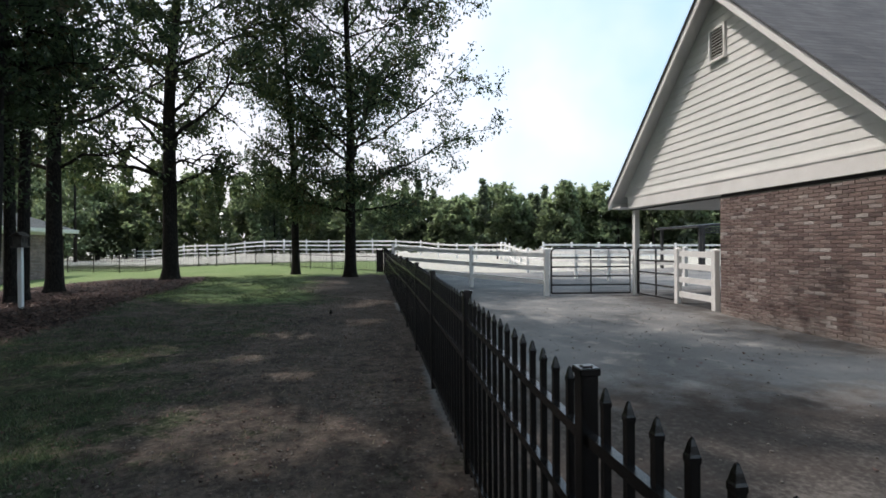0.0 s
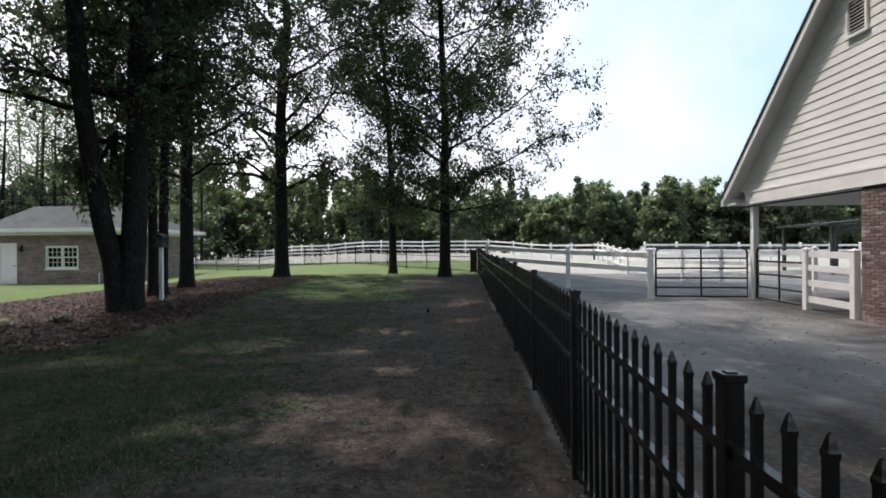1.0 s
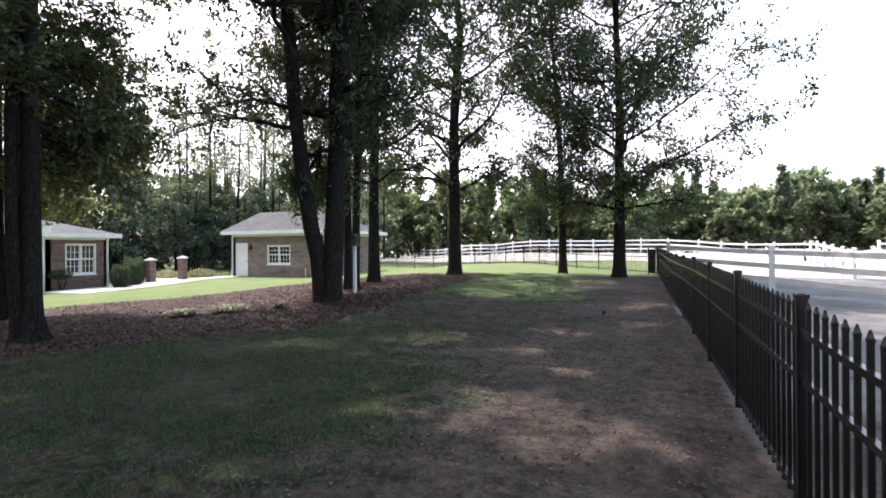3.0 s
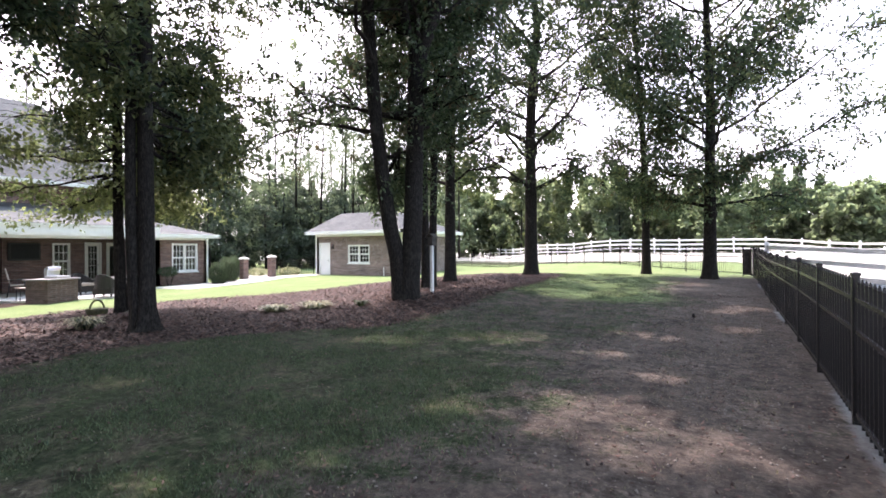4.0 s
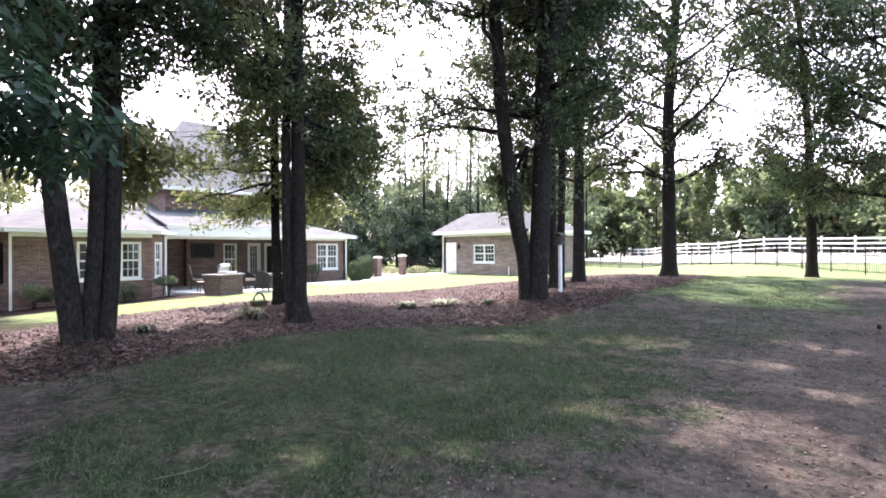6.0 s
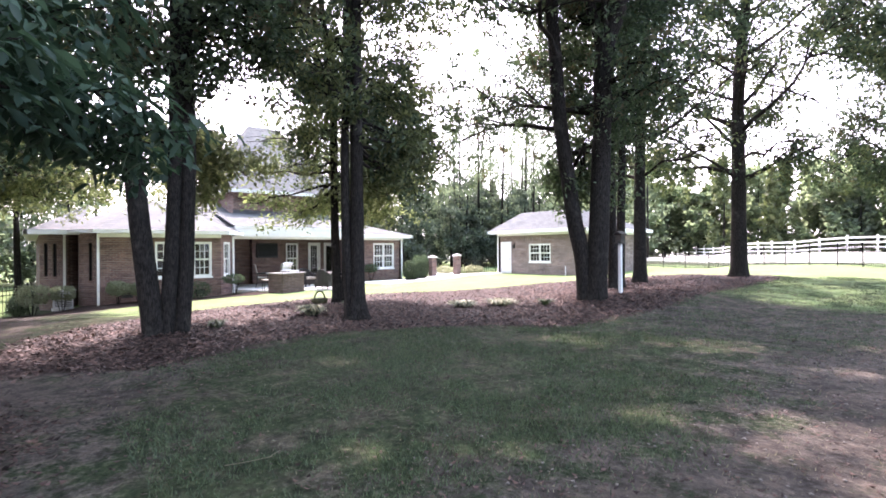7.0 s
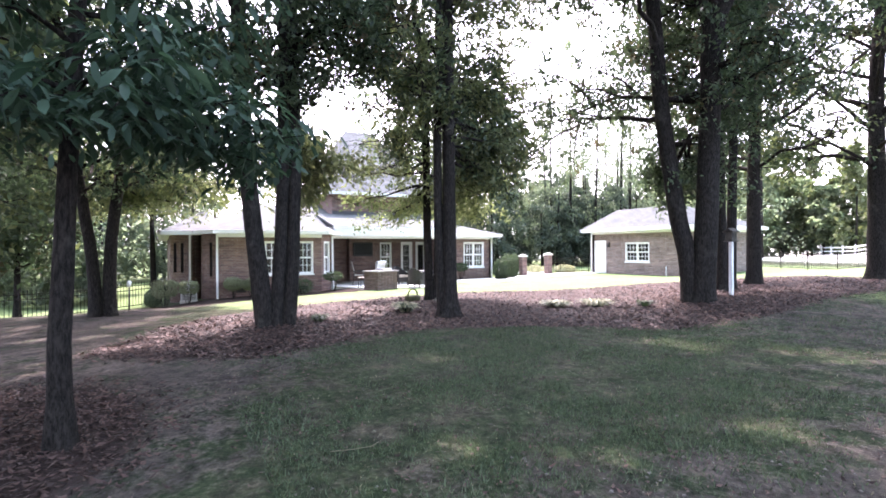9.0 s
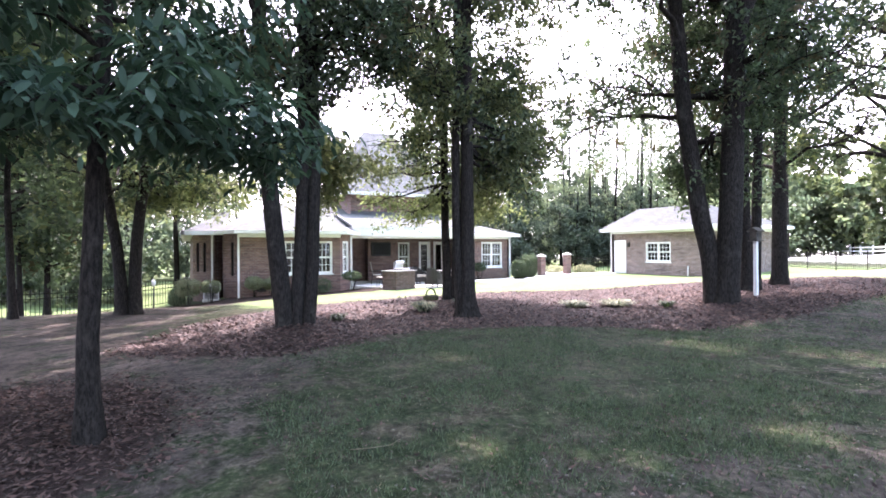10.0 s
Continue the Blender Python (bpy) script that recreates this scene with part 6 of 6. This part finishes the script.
            pine_pts.append(np.stack([x + rad * np.cos(an), y + rad * np.sin(an), z0 + h * 1.12 * (0.06 + 0.94 * u)], -1))
            pine_sp.append(np.full(n, h * 0.05) * rng.uniform(0.7, 1.3, n) * (1.2 - 0.7 * u))
        else:
            for b in range(7):
                u = (b + rng.random()) / 7
                r = h * rng.uniform(0.13, 0.2) * (1.1 - 0.45 * u)
                off = h * 0.2 * math.sin(math.pi * (0.2 + 0.7 * u)) * rng.random()
                a = rng.random() * 6.283
                c = np.array([x + off * math.cos(a), y + off * math.sin(a), z0 + h * (0.08 + 0.84 * u)])
                d = rng.normal(size=(7, 3))
                d[:, 2] = np.abs(d[:, 2]) * 1.1 - 0.25
                d /= np.linalg.norm(d, axis=1)[:, None]
                soft_pts.append(c + d * r * np.array([1.15, 1.15, 0.85]))
                soft_sp.append(np.full(7, r * 0.48))
        if rng.random() < trunks:
            bm_tube(bm, [(x, y, z0 - 0.3), (x + prng.gauss(0, 0.3), y, z0 + h * 0.8)], [0.16, 0.04], 5)
    th = thing(name, label, "woods", kind="stuff")
    if bm.verts:
        part("trunks", bm, M_BARK, th)
    else:
        bm.free()
    for pts, sp, (mat, count) in ((soft_pts, soft_sp, (mats[0], per // 49)), (pine_pts, pine_sp, (mats[1], per // 44))):
        if pts:
            pts, sp = np.concatenate(pts), np.concatenate(sp)
            ob = new("foliage", leaf_cloud("foliage", pts, sp, count, leaf, mat, seed, 0.1, 1.5))
            ob.parent = th
    return th


wr = np.random.default_rng(3)


def belt(a, b, n, depth):
    t = (np.arange(n) + wr.random(n)) / n
    d = np.array(b, float) - np.array(a, float)
    nrm = np.array([-d[1], d[0]]) / np.hypot(*d)
    o = wr.random(n) * depth
    return np.stack([a[0] + d[0] * t + nrm[0] * o, a[1] + d[1] * t + nrm[1] * o], -1)


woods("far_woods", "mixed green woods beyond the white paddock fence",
      np.concatenate([belt((75, 73), (-12, 86), 140, 14), belt((78, 52), (70, 90), 22, 8)]), 31, (M_WOODS_HAZE, M_PINE_HAZE), 0.62, 1080, (7.0, 10.5), 0.15)
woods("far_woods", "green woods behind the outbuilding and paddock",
      belt((-12, 85), (-70, 62), 84, 14), 32, (M_WOODS_HAZE, M_LEAF_WARM), 0.64, 980, (8, 13), 0.2)
woods("brush", "low green brush along the edge of the far woods", np.concatenate([belt((75, 70), (-12, 83), 60, 3), belt((-12, 82), (-66, 58), 40, 3)]), 37, (M_WOODS_HAZE, M_PINE_HAZE), 0.42, 420, (2.2, 4.2), 0.1, 0)
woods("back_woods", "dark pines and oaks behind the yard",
      np.concatenate([belt((-36, 44), (-52, 18), 26, 10), belt((-33, 38), (-37.5, 19), 13, 4)]), 33, (M_PINE_DARK, M_PINE_HAZE), 0.24, 2000, (5, 9.5), 0.05, 0.8)
woods("tall_pines", "sparse tall pines above the back woods", belt((-38, 47), (-52, 14), 34, 9), 36, (M_PINE_HAZE, M_PINE_HAZE), 0.2, 1500, (10, 15.5), 0.12, 1)
woods("tall_trees", "tall airy trees above the back woods", belt((-31, 52), (-47, 15), 26, 8), 39, (M_PINE_HAZE, M_WOODS_HAZE), 0.24, 1300, (12, 18), 0.25, 1)
woods("side_woods", "trees and brush beyond the house fence",
      np.concatenate([belt((-21, -24), (-28, -9), 12, 8), belt((-31, -10), (-34, -2.5), 14, 9), belt((-44, -14), (-48, -1), 14, 8), belt((-43.5, -4), (-46, 5), 12, 5)]), 34, (M_PINE_HAZE, M_SHRUB_PALE), 0.29, 1700, (6, 13), 0.3, 0.7)
woods("undergrowth", "pale green brush beyond the house fence", np.concatenate([belt((-21.5, -20), (-28, -9), 12, 5), belt((-28.5, -9), (-31, -2.2), 16, 4), belt((-38, -10), (-41, -1.5), 12, 4), belt((-42.3, -4), (-43.5, 3), 10, 2), belt((-29.5, -2.8), (-31, -1.2), 4, 2)]), 38, (M_PINE_HAZE, M_PINE_HAZE), 0.2, 900, (2.0, 4.5), 0.0, 0)
woods("undergrowth", "low dark brush under the back woods", belt((-33.5, 40), (-40, 18), 30, 6), 35, (M_PINE_DARK, M_LEAF), 0.22, 1000, (1.6, 3.2), 0.0, 0)

# ---- shrubs ----
def shrub(x, y, rx, ry, h, label, seed, mat=None, leaf=0.06, n=1500, stems=True, z_low=0.0, group="clipped shrubs", square=0.0):
    """A clipped shrub: short stems and a shell of many small leaves."""
    z = gz(x, y)
    th = thing("shrub", label, "shrub", (x, y, z), group)
    rng = np.random.default_rng(seed)
    d = rng.normal(size=(n, 3))
    d /= np.linalg.norm(d, axis=1)[:, None]
    if square:
        d = np.sign(d) * np.abs(d) ** (1 - square)
    r = rng.uniform(0.72, 1.0, n)[:, None] * (1 + 0.1 * np.sin(5 * d[:, :1] + 4 * d[:, 1:2] + seed))
    c = d * r * np.array([rx, ry, (h - z_low) / 2]) + np.array([0, 0, z_low + (h - z_low) / 2])
    c[:, 2] = np.maximum(c[:, 2], 0.03)
    ob = new("foliage", leaf_cloud("foliage", c, 0.05, 2, leaf, mat or M_SHRUB, seed, 0.0, 1.7))
    ob.parent = th
    if stems:
        pr = random.Random(seed)
        bm = bmesh.new()
        for _ in range(5):
            a = pr.uniform(0, 6.28)
            bm_tube(bm, [(0.05 * math.cos(a), 0.05 * math.sin(a), -0.1), (rx * 0.6 * math.cos(a), ry * 0.6 * math.sin(a), h * 0.75)], [0.018, 0.008], 5)
        part("stems", bm, M_BARK, th)
    return th


shrub(-23.74, 17.75, 0.42, 0.42, 1.15, "dark clipped round shrub at the house corner", 41, mat=M_LEAF, n=3400, square=0.25)
shrub(-24.52, 18.98, 0.5, 0.5, 1.3, "large dark clipped shrub beside the brick pillar", 42, mat=M_LEAF, n=4200, square=0.3)
shrub(-25.8, 20.1, 0.6, 0.6, 1.45, "large dark clipped shrub behind the round one", 43, mat=M_LEAF, n=4000, square=0.3)
shrub(-25.2, 15.9, 0.45, 0.5, 1.0, "leggy green shrub under the twin window", 44, n=900, z_low=0.5)
shrub(-23.4, 7.5, 0.45, 0.5, 0.95, "leggy green shrub at the angled bay wall", 45, n=900, z_low=0.5)
shrub(-23.3, 6.0, 0.4, 0.5, 0.75, "low shrub under the bay window", 46, n=700)
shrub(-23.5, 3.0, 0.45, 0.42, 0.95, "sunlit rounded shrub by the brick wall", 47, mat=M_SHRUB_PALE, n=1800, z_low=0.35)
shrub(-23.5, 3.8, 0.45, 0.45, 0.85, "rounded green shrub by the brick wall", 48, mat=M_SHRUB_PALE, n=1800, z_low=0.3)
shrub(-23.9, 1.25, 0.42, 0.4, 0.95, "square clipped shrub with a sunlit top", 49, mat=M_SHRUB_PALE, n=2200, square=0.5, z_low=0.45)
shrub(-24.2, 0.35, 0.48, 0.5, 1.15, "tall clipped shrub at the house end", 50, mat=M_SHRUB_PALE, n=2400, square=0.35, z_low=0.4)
shrub(-24.9, -0.1, 0.35, 0.35, 0.8, "dark evergreen shrub at the house end", 51, mat=M_PINE_HAZE, n=1200)
shrub(-26.6, 22.8, 0.9, 0.7, 0.55, "pale flowering shrub behind the brick pillars", 52, mat=M_LILY, n=900, leaf=0.09)
shrub(-24.6, 23.6, 0.8, 0.7, 0.55, "pale green border plants by the outbuilding fence", 53, mat=M_LILY, n=900, leaf=0.09)
shrub(-27.5, 21.0, 0.6, 0.5, 0.5, "pale flowering shrub beside the drive", 54, mat=M_LILY, n=600, leaf=0.09)
shrub(-20.0, -9.5, 1.6, 1.2, 1.5, "sprawling brush beyond the house fence", 55, n=2200, leaf=0.1)
shrub(-17.5, -13.0, 1.4, 1.4, 1.3, "sprawling brush by the fence end", 56, n=1800, leaf=0.1)

# garden lamp behind the fence
lamp = thing("lamp_post", "white lantern on a dark post beyond the house fence", "lamp", (-24.4, -0.95, gz(-24.4, -0.95)))
bm = bmesh.new()
bm_tube(bm, [(0, 0, -0.1), (0, 0, 0.1), (0, 0, 1.0)], [0.05, 0.03, 0.025], 8)
part("post", bm, M_GATE, lamp)
bm = bmesh.new()
bm_tube(bm, [(0, 0, 1.0), (0, 0, 1.03), (0, 0, 1.2), (0, 0, 1.26)], [0.05, 0.07, 0.09, 0.03], 8)
part("lantern", bm, M_TRIM, lamp, "white lantern")

# air conditioner by the wall
ac = thing("air_conditioner", "square outdoor air conditioner among the shrubs", "air conditioner", (-24.75, 1.3, gz(-24.75, 1.3)))
bm = bmesh.new()
bm_box(bm, (-0.36, -0.36, 0.0), (0.36, 0.36, 0.08))
part("pad", bm, M_CONCRETE, ac)
bm = bmesh.new()
bm_box(bm, (-0.32, -0.32, 0.08), (0.32, 0.32, 0.82))
bm_bevel(bm, 0.03, 2)
part("case", bm, M_SOFFIT, ac)
for i in range(9):
    bm = bmesh.new()
    z = 0.16 + i * 0.068
    bm_box(bm, (0.32, -0.27, z), (0.332, 0.27, z + 0.03))
    part("louvre", bm, M_DARK, ac)


def tuft(x, y, n, size, mat, label, seed, spread=0.3, up=0.9):
    """A tuft of arching strap leaves."""
    z = gz(x, y)
    rng = np.random.default_rng(seed)
    th = thing("border_plant", label, "plant", (x, y, z), "bed plants")
    a = rng.random(n) * 6.283
    out = np.stack([np.cos(a), np.sin(a), np.zeros(n)], -1)
    side = np.stack([-np.sin(a), np.cos(a), np.zeros(n)], -1)
    ln = size * rng.uniform(0.6, 1.2, n)[:, None]
    root = out * (rng.random(n)[:, None] * spread * 0.35)
    mid = root + out * ln * rng.uniform(0.25, 0.5, n)[:, None] + np.array([0, 0, 1.0]) * ln * up * 0.6
    tip = root + out * ln * rng.uniform(0.6, 1.0, n)[:, None] + np.array([0, 0, 1.0]) * ln * up * rng.uniform(0.2, 0.6, n)[:, None]
    w = 0.016
    v = np.stack([root - side * w * 0.6, root + side * w * 0.6, mid + side * w, tip, mid - side * w], 1).reshape(-1, 3)
    i = np.arange(n) * 5
    f = np.stack([np.stack([i, i + 1, i + 2], -1), np.stack([i, i + 2, i + 4], -1), np.stack([i + 4, i + 2, i + 3], -1)], 1).reshape(-1, 3)
    ob = new("foliage", array_mesh("foliage", v, f, mat))
    ob.parent = th


tuft(-8.35, 8.1, 260, 0.36, M_LILY, "pale variegated grass clump in the leaf bed", 61, 0.5, 0.6)
tuft(-7.75, 8.75, 320, 0.4, M_LILY, "pale variegated grass clump with arching blades in the bed", 62, 0.5, 0.6)
tuft(-6.9, 9.3, 60, 0.22, M_GRASS, "small dark green clump near the big oak", 63)
tuft(-9.35, 4.8, 120, 0.34, M_SHRUB, "leafy plant with pale flowers beside the thick oak", 64)
tuft(-9.35, 4.78, 150, 0.36, M_LILY, "pale flower sprays among green leaves in the bed", 67)
tuft(-8.75, 2.75, 60, 0.22, M_GRASS, "small green clump at the three-trunk oak", 65)
tuft(-10.0, 6.1, 100, 0.3, M_SHRUB, "low green plant in the bed", 66)


# ---- fallen leaves, grass blades, small stones ----
def scatter(n, box, keep, seed):
    """Up to n spots in box (x0, x1, y0, y1) where keep(x, y) beats a random number."""
    rng = np.random.default_rng(seed)
    x, y = rng.uniform(box[0], box[1], n), rng.uniform(box[2], box[3], n)
    ok = keep(x, y) > rng.random(n)
    return x[ok], y[ok], rng


def ground_height(x, y):
    h = land(x, y)
    bumps = np.array([0.03 * noise.noise((a * 0.9, b * 0.9, 0)) + 0.014 * noise.noise((a * 3.1, b * 3.1, 5)) for a, b in zip(x, y)])
    return h + bumps * np.where((x > 1.4) | (x < -19), 0.35, 1.0)


def litter(name, label, n, box, keep, size, seed, mat=None, lift=0.012):
    x, y, rng = scatter(n, box, keep, seed)
    n = len(x)
    z = ground_height(x, y) + lift * rng.random(n) * 2
    p = np.stack([x, y, z], -1)
    a = rng.random(n) * 6.283
    d = np.stack([np.cos(a), np.sin(a), rng.normal(0, 0.25, n)], -1)
    s = np.stack([-np.sin(a), np.cos(a), rng.normal(0, 0.3, n)], -1)
    ln = size * rng.uniform(0.5, 1.3, n)[:, None]
    curl = np.array([0, 0, 1.0]) * ln * rng.uniform(0.05, 0.28, n)[:, None]
    v = np.stack([p - d * ln * 0.5 + curl, p + s * ln * 0.21, p + d * ln * 0.5 + curl, p - s * ln * 0.21], 1).reshape(-1, 3)
    i = np.arange(n) * 4
    f = np.stack([np.stack([i, i + 1, i + 2], -1), np.stack([i, i + 2, i + 3], -1)], 1).reshape(-1, 3)
    return tagged(new(name, array_mesh(name, v, f, mat or M_LITTER)), label, "leaves", kind="stuff")


litter("fallen_leaves", "brown and grey fallen leaves covering the tree bed", 85000, (-14, -4.6, -1.5, 21.5), lambda x, y: soft(inside(BED, x, y), -0.35, 0.15), 0.082, 71)
litter("fallen_leaves", "curled brown leaves round the young hickory", 15000, (-6.6, -2.4, -3.0, 1.0), lambda x, y: soft(1.6 - np.hypot((x + 4.5) * 0.85, y + 1.3), -0.5, 0.6), 0.058, 72)
litter("fallen_leaves", "stray dark leaves and bits on the grass and dirt", 26000, (-7, 1.2, 0.6, 16), lambda x, y: 0.25 + 0.4 * bare_mask(x, y), 0.042, 73)
litter("fallen_leaves", "stray leaves and bark bits on the gravel", 450, (1.5, 8.2, 1, 14), lambda x, y: 0.4 + 0 * x, 0.05, 74)


def blades(name, label, n, box, keep, tall, seed, mat):
    x, y, rng = scatter(n, box, keep, seed)
    n = len(x)
    p = np.stack([x, y, ground_height(x, y) - 0.005], -1)
    a = rng.random(n) * 6.283
    s = np.stack([np.cos(a), np.sin(a), np.zeros(n)], -1) * rng.uniform(0.003, 0.006, n)[:, None]
    h = tall * rng.uniform(0.4, 1.3, n)
    b = rng.random(n) * 6.283
    tip = p + np.stack([np.cos(b) * h * 0.6, np.sin(b) * h * 0.6, h], -1)
    v = np.stack([p - s, p + s, tip], 1).reshape(-1, 3)
    f = np.arange(n * 3).reshape(-1, 3)
    return tagged(new(name, array_mesh(name, v, f, mat)), label, "grass", kind="stuff")


def turf(x, y):
    patch = np.array([noise.noise((a * 0.7, b * 0.7, 9)) + 0.6 * noise.noise((a * 2.2, b * 2.2, 3)) for a, b in zip(x, y)])
    free = (1 - np.clip(bare_mask(x, y) * 1.1, 0, 1)) * (1 - np.clip(bed_mask(x, y) * 1.2, 0, 1)) * (1 - lot_mask(x, y))
    return np.clip(free * (0.42 + 1.9 * patch), 0, 1)


blades("grass", "short shaded green grass in patches", 150000, (-6.6, 0.4, 0.8, 9), turf, 0.042, 81, M_GRASS)
blades("grass", "short green grass farther along the path", 90000, (-6, 0.6, 9, 22), turf, 0.05, 82, M_GRASS)
blades("dry_grass", "dry straw blades in the bare patches", 14000, (-6.6, 0.9, 0.8, 12), lambda x, y: 0.25 + 0.5 * bare_mask(x, y) * (1 - bed_mask(x, y)), 0.024, 83, M_STRAW)


def pebbles(name, label, n, box, keep, size, seed):
    x, y, rng = scatter(n, box, keep, seed)
    n = len(x)
    r = size * rng.uniform(0.4, 1.3, n)
    p = np.stack([x, y, ground_height(x, y) + r * 0.2], -1)
    base = np.array([(1, 0, 0), (0, 1, 0), (-1, 0, 0), (0, -1, 0), (0.1, 0.1, 0.7), (0, 0, -0.5)])
    v = p[:, None, :] + base[None] * (r[:, None, None] * rng.uniform(0.6, 1.3, (n, 6, 1)))
    i = np.arange(n) * 6
    f = np.stack([np.stack([i + a, i + b, i + c], -1) for a, b, c in ((0, 1, 4), (1, 2, 4), (2, 3, 4), (3, 0, 4), (1, 0, 5), (2, 1, 5), (3, 2, 5), (0, 3, 5))], 1).reshape(-1, 3)
    return tagged(new(name, array_mesh(name, v.reshape(-1, 3), f, M_STONE)), label, "stones", kind="stuff")


pebbles("pebbles", "small pebbles and dirt clods on the bare path", 2600, (-2.6, 1.3, 0.8, 14), lambda x, y: bare_mask(x, y) * 0.8, 0.014, 91)
pebbles("pebbles", "small stones scattered on the gravel lot", 1800, (1.45, 8.0, 1, 14), lambda x, y: 0.6 + 0 * x, 0.016, 92)

# a fallen stick in the grass
stick = thing("stick", "thin pale fallen stick lying in the grass", "stick", (-2.95, 1.4, gz(-2.95, 1.4)))
bm = bmesh.new()
bm_tube(bm, [(-0.05, -0.16, 0.02), (0.0, -0.03, 0.025), (0.03, 0.1, 0.03), (0.01, 0.18, 0.05)], [0.004, 0.004, 0.003, 0.002], 6)
part("twig", bm, M_STRAW, stick)
clod = thing("pine_cone", "small dark pine cone on the dirt path", "cone", (-0.18, 10.95, gz(-0.18, 10.95)))
bm = bmesh.new()
bm_tube(bm, [(0, 0, 0), (0, 0, 0.02), (0, 0, 0.05), (0, 0, 0.085)], [0.015, 0.035, 0.03, 0.008], 10)
part("cone", bm, M_BARK, clod)

# hay shelter far behind the barn
shelter = thing("field_shelter", "open field shelter with a dark low roof in the pasture", "shelter", (17.2, 27.0, gz(17.2, 27.0)))
bm = bmesh.new()
bm_slab(bm, [(0.9, -2.0, 2.5), (4.2, -2.0, 2.75), (4.2, 2.0, 2.75), (0.9, 2.0, 2.5)], 0.12)
part("roof", bm, M_GATE, shelter)
for x, h in ((1.2, 2.38), (4.0, 2.62)):
    for y in (-1.8, 1.8):
        bm = bmesh.new()
        bm_box(bm, (x - 0.07, y - 0.07, -0.3), (x + 0.07, y + 0.07, h))
        part("post", bm, M_GATE, shelter)
for i in range(3):
    bm = bmesh.new()
    bm_box(bm, (1.0, -2.05, 2.08 + i * 0.13), (4.1, -1.97, 2.15 + i * 0.13))
    part("slat", bm, M_GATE, shelter)

# ---- bricks of the barn wall ----
def brick_material():
    k = Nodes("old_brick")
    rnd = k.n("ObjectInfo").outputs["Random"]
    isl = k.n("NewGeometry").outputs["Random Per Island"]
    pick = k.math("FRACT", k.math("ADD", rnd, isl))
    col = k.ramp(pick, [(0.0, (0.092, 0.070, 0.068)), (0.3, (0.150, 0.108, 0.099)), (0.6, (0.185, 0.138, 0.126)), (0.9, (0.235, 0.190, 0.174)), (0.985, (0.36, 0.33, 0.31))])
    fine = k.noise(45, 4)
    col = k.mix(k.ramp(k.noise(1.1, 4), [(0.5, (0, 0, 0)), (0.75, (0.45, 0.45, 0.45))]), col, (0.36, 0.29, 0.25))
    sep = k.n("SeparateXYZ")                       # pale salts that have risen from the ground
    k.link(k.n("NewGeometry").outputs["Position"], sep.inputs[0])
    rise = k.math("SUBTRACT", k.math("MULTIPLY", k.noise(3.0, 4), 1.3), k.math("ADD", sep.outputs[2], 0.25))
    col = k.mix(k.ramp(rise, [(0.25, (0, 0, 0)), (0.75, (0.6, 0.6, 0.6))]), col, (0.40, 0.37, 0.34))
    k.base(k.mix(k.ramp(fine, [(0.45, (0, 0, 0)), (0.75, (0.4, 0.4, 0.4))]), col, (0.12, 0.085, 0.07)))
    k.rough(0.92, 0, 0.2)
    k.bump(fine, 0.6, 0.006)
    return k.m


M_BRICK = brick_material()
BL, BH, JOINT = 0.203, 0.057, 0.011


def brick_shape(bm, x, y0, y1, z0, z1):
    c = 0.004
    back = [bm.verts.new((x + 0.03, y, z)) for y, z in ((y0, z0), (y1, z0), (y1, z1), (y0, z1))]
    front = [bm.verts.new((x, y, z)) for y, z in ((y0 + c, z0 + c), (y1 - c, z0 + c), (y1 - c, z1 - c), (y0 + c, z1 - c))]
    rim = [bm.verts.new((x + c, y, z)) for y, z in ((y0, z0), (y1, z0), (y1, z1), (y0, z1))]
    bm.faces.new(front[::-1])
    for i in range(4):
        j = (i + 1) % 4
        bm.faces.new((front[i], front[j], rim[j], rim[i]))
        bm.faces.new((rim[i], rim[j], back[j], back[i]))


bm = bmesh.new()
brick_shape(bm, 0, 0, BL, 0, BH)
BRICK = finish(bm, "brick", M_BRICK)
brng = random.Random(8)
rest = bmesh.new()
count, row, z = 0, 0, -0.42
while z + BH < ZF - 0.06:
    y = WALL_Y1 - BL - (0.107 if row % 2 else 0.0)
    cuts = [(WALL_Y1 - 0.096, WALL_Y1)] if row % 2 else []
    while y > WALL_Y0:
        jut = brng.uniform(-0.003, 0.003)
        if y > WALL_Y1 - 2.35 and 0.0 < z and count < 300:
            ob = new("brick", BRICK)
            ob.parent, ob.location = barn_front, (BX + jut, y, z + brng.uniform(-0.001, 0.001))
            count += 1
        else:
            brick_shape(rest, BX + jut, y, y + BL, z, z + BH)
        y -= BL + JOINT
    for y0, y1 in cuts:
        brick_shape(rest, BX + 0.001, y0, y1, z, z + BH)
    if y + BL > WALL_Y0 + 0.03:
        brick_shape(rest, BX + 0.001, WALL_Y0 + 0.005, y + BL, z, z + BH)
    z += BH + JOINT
    row += 1
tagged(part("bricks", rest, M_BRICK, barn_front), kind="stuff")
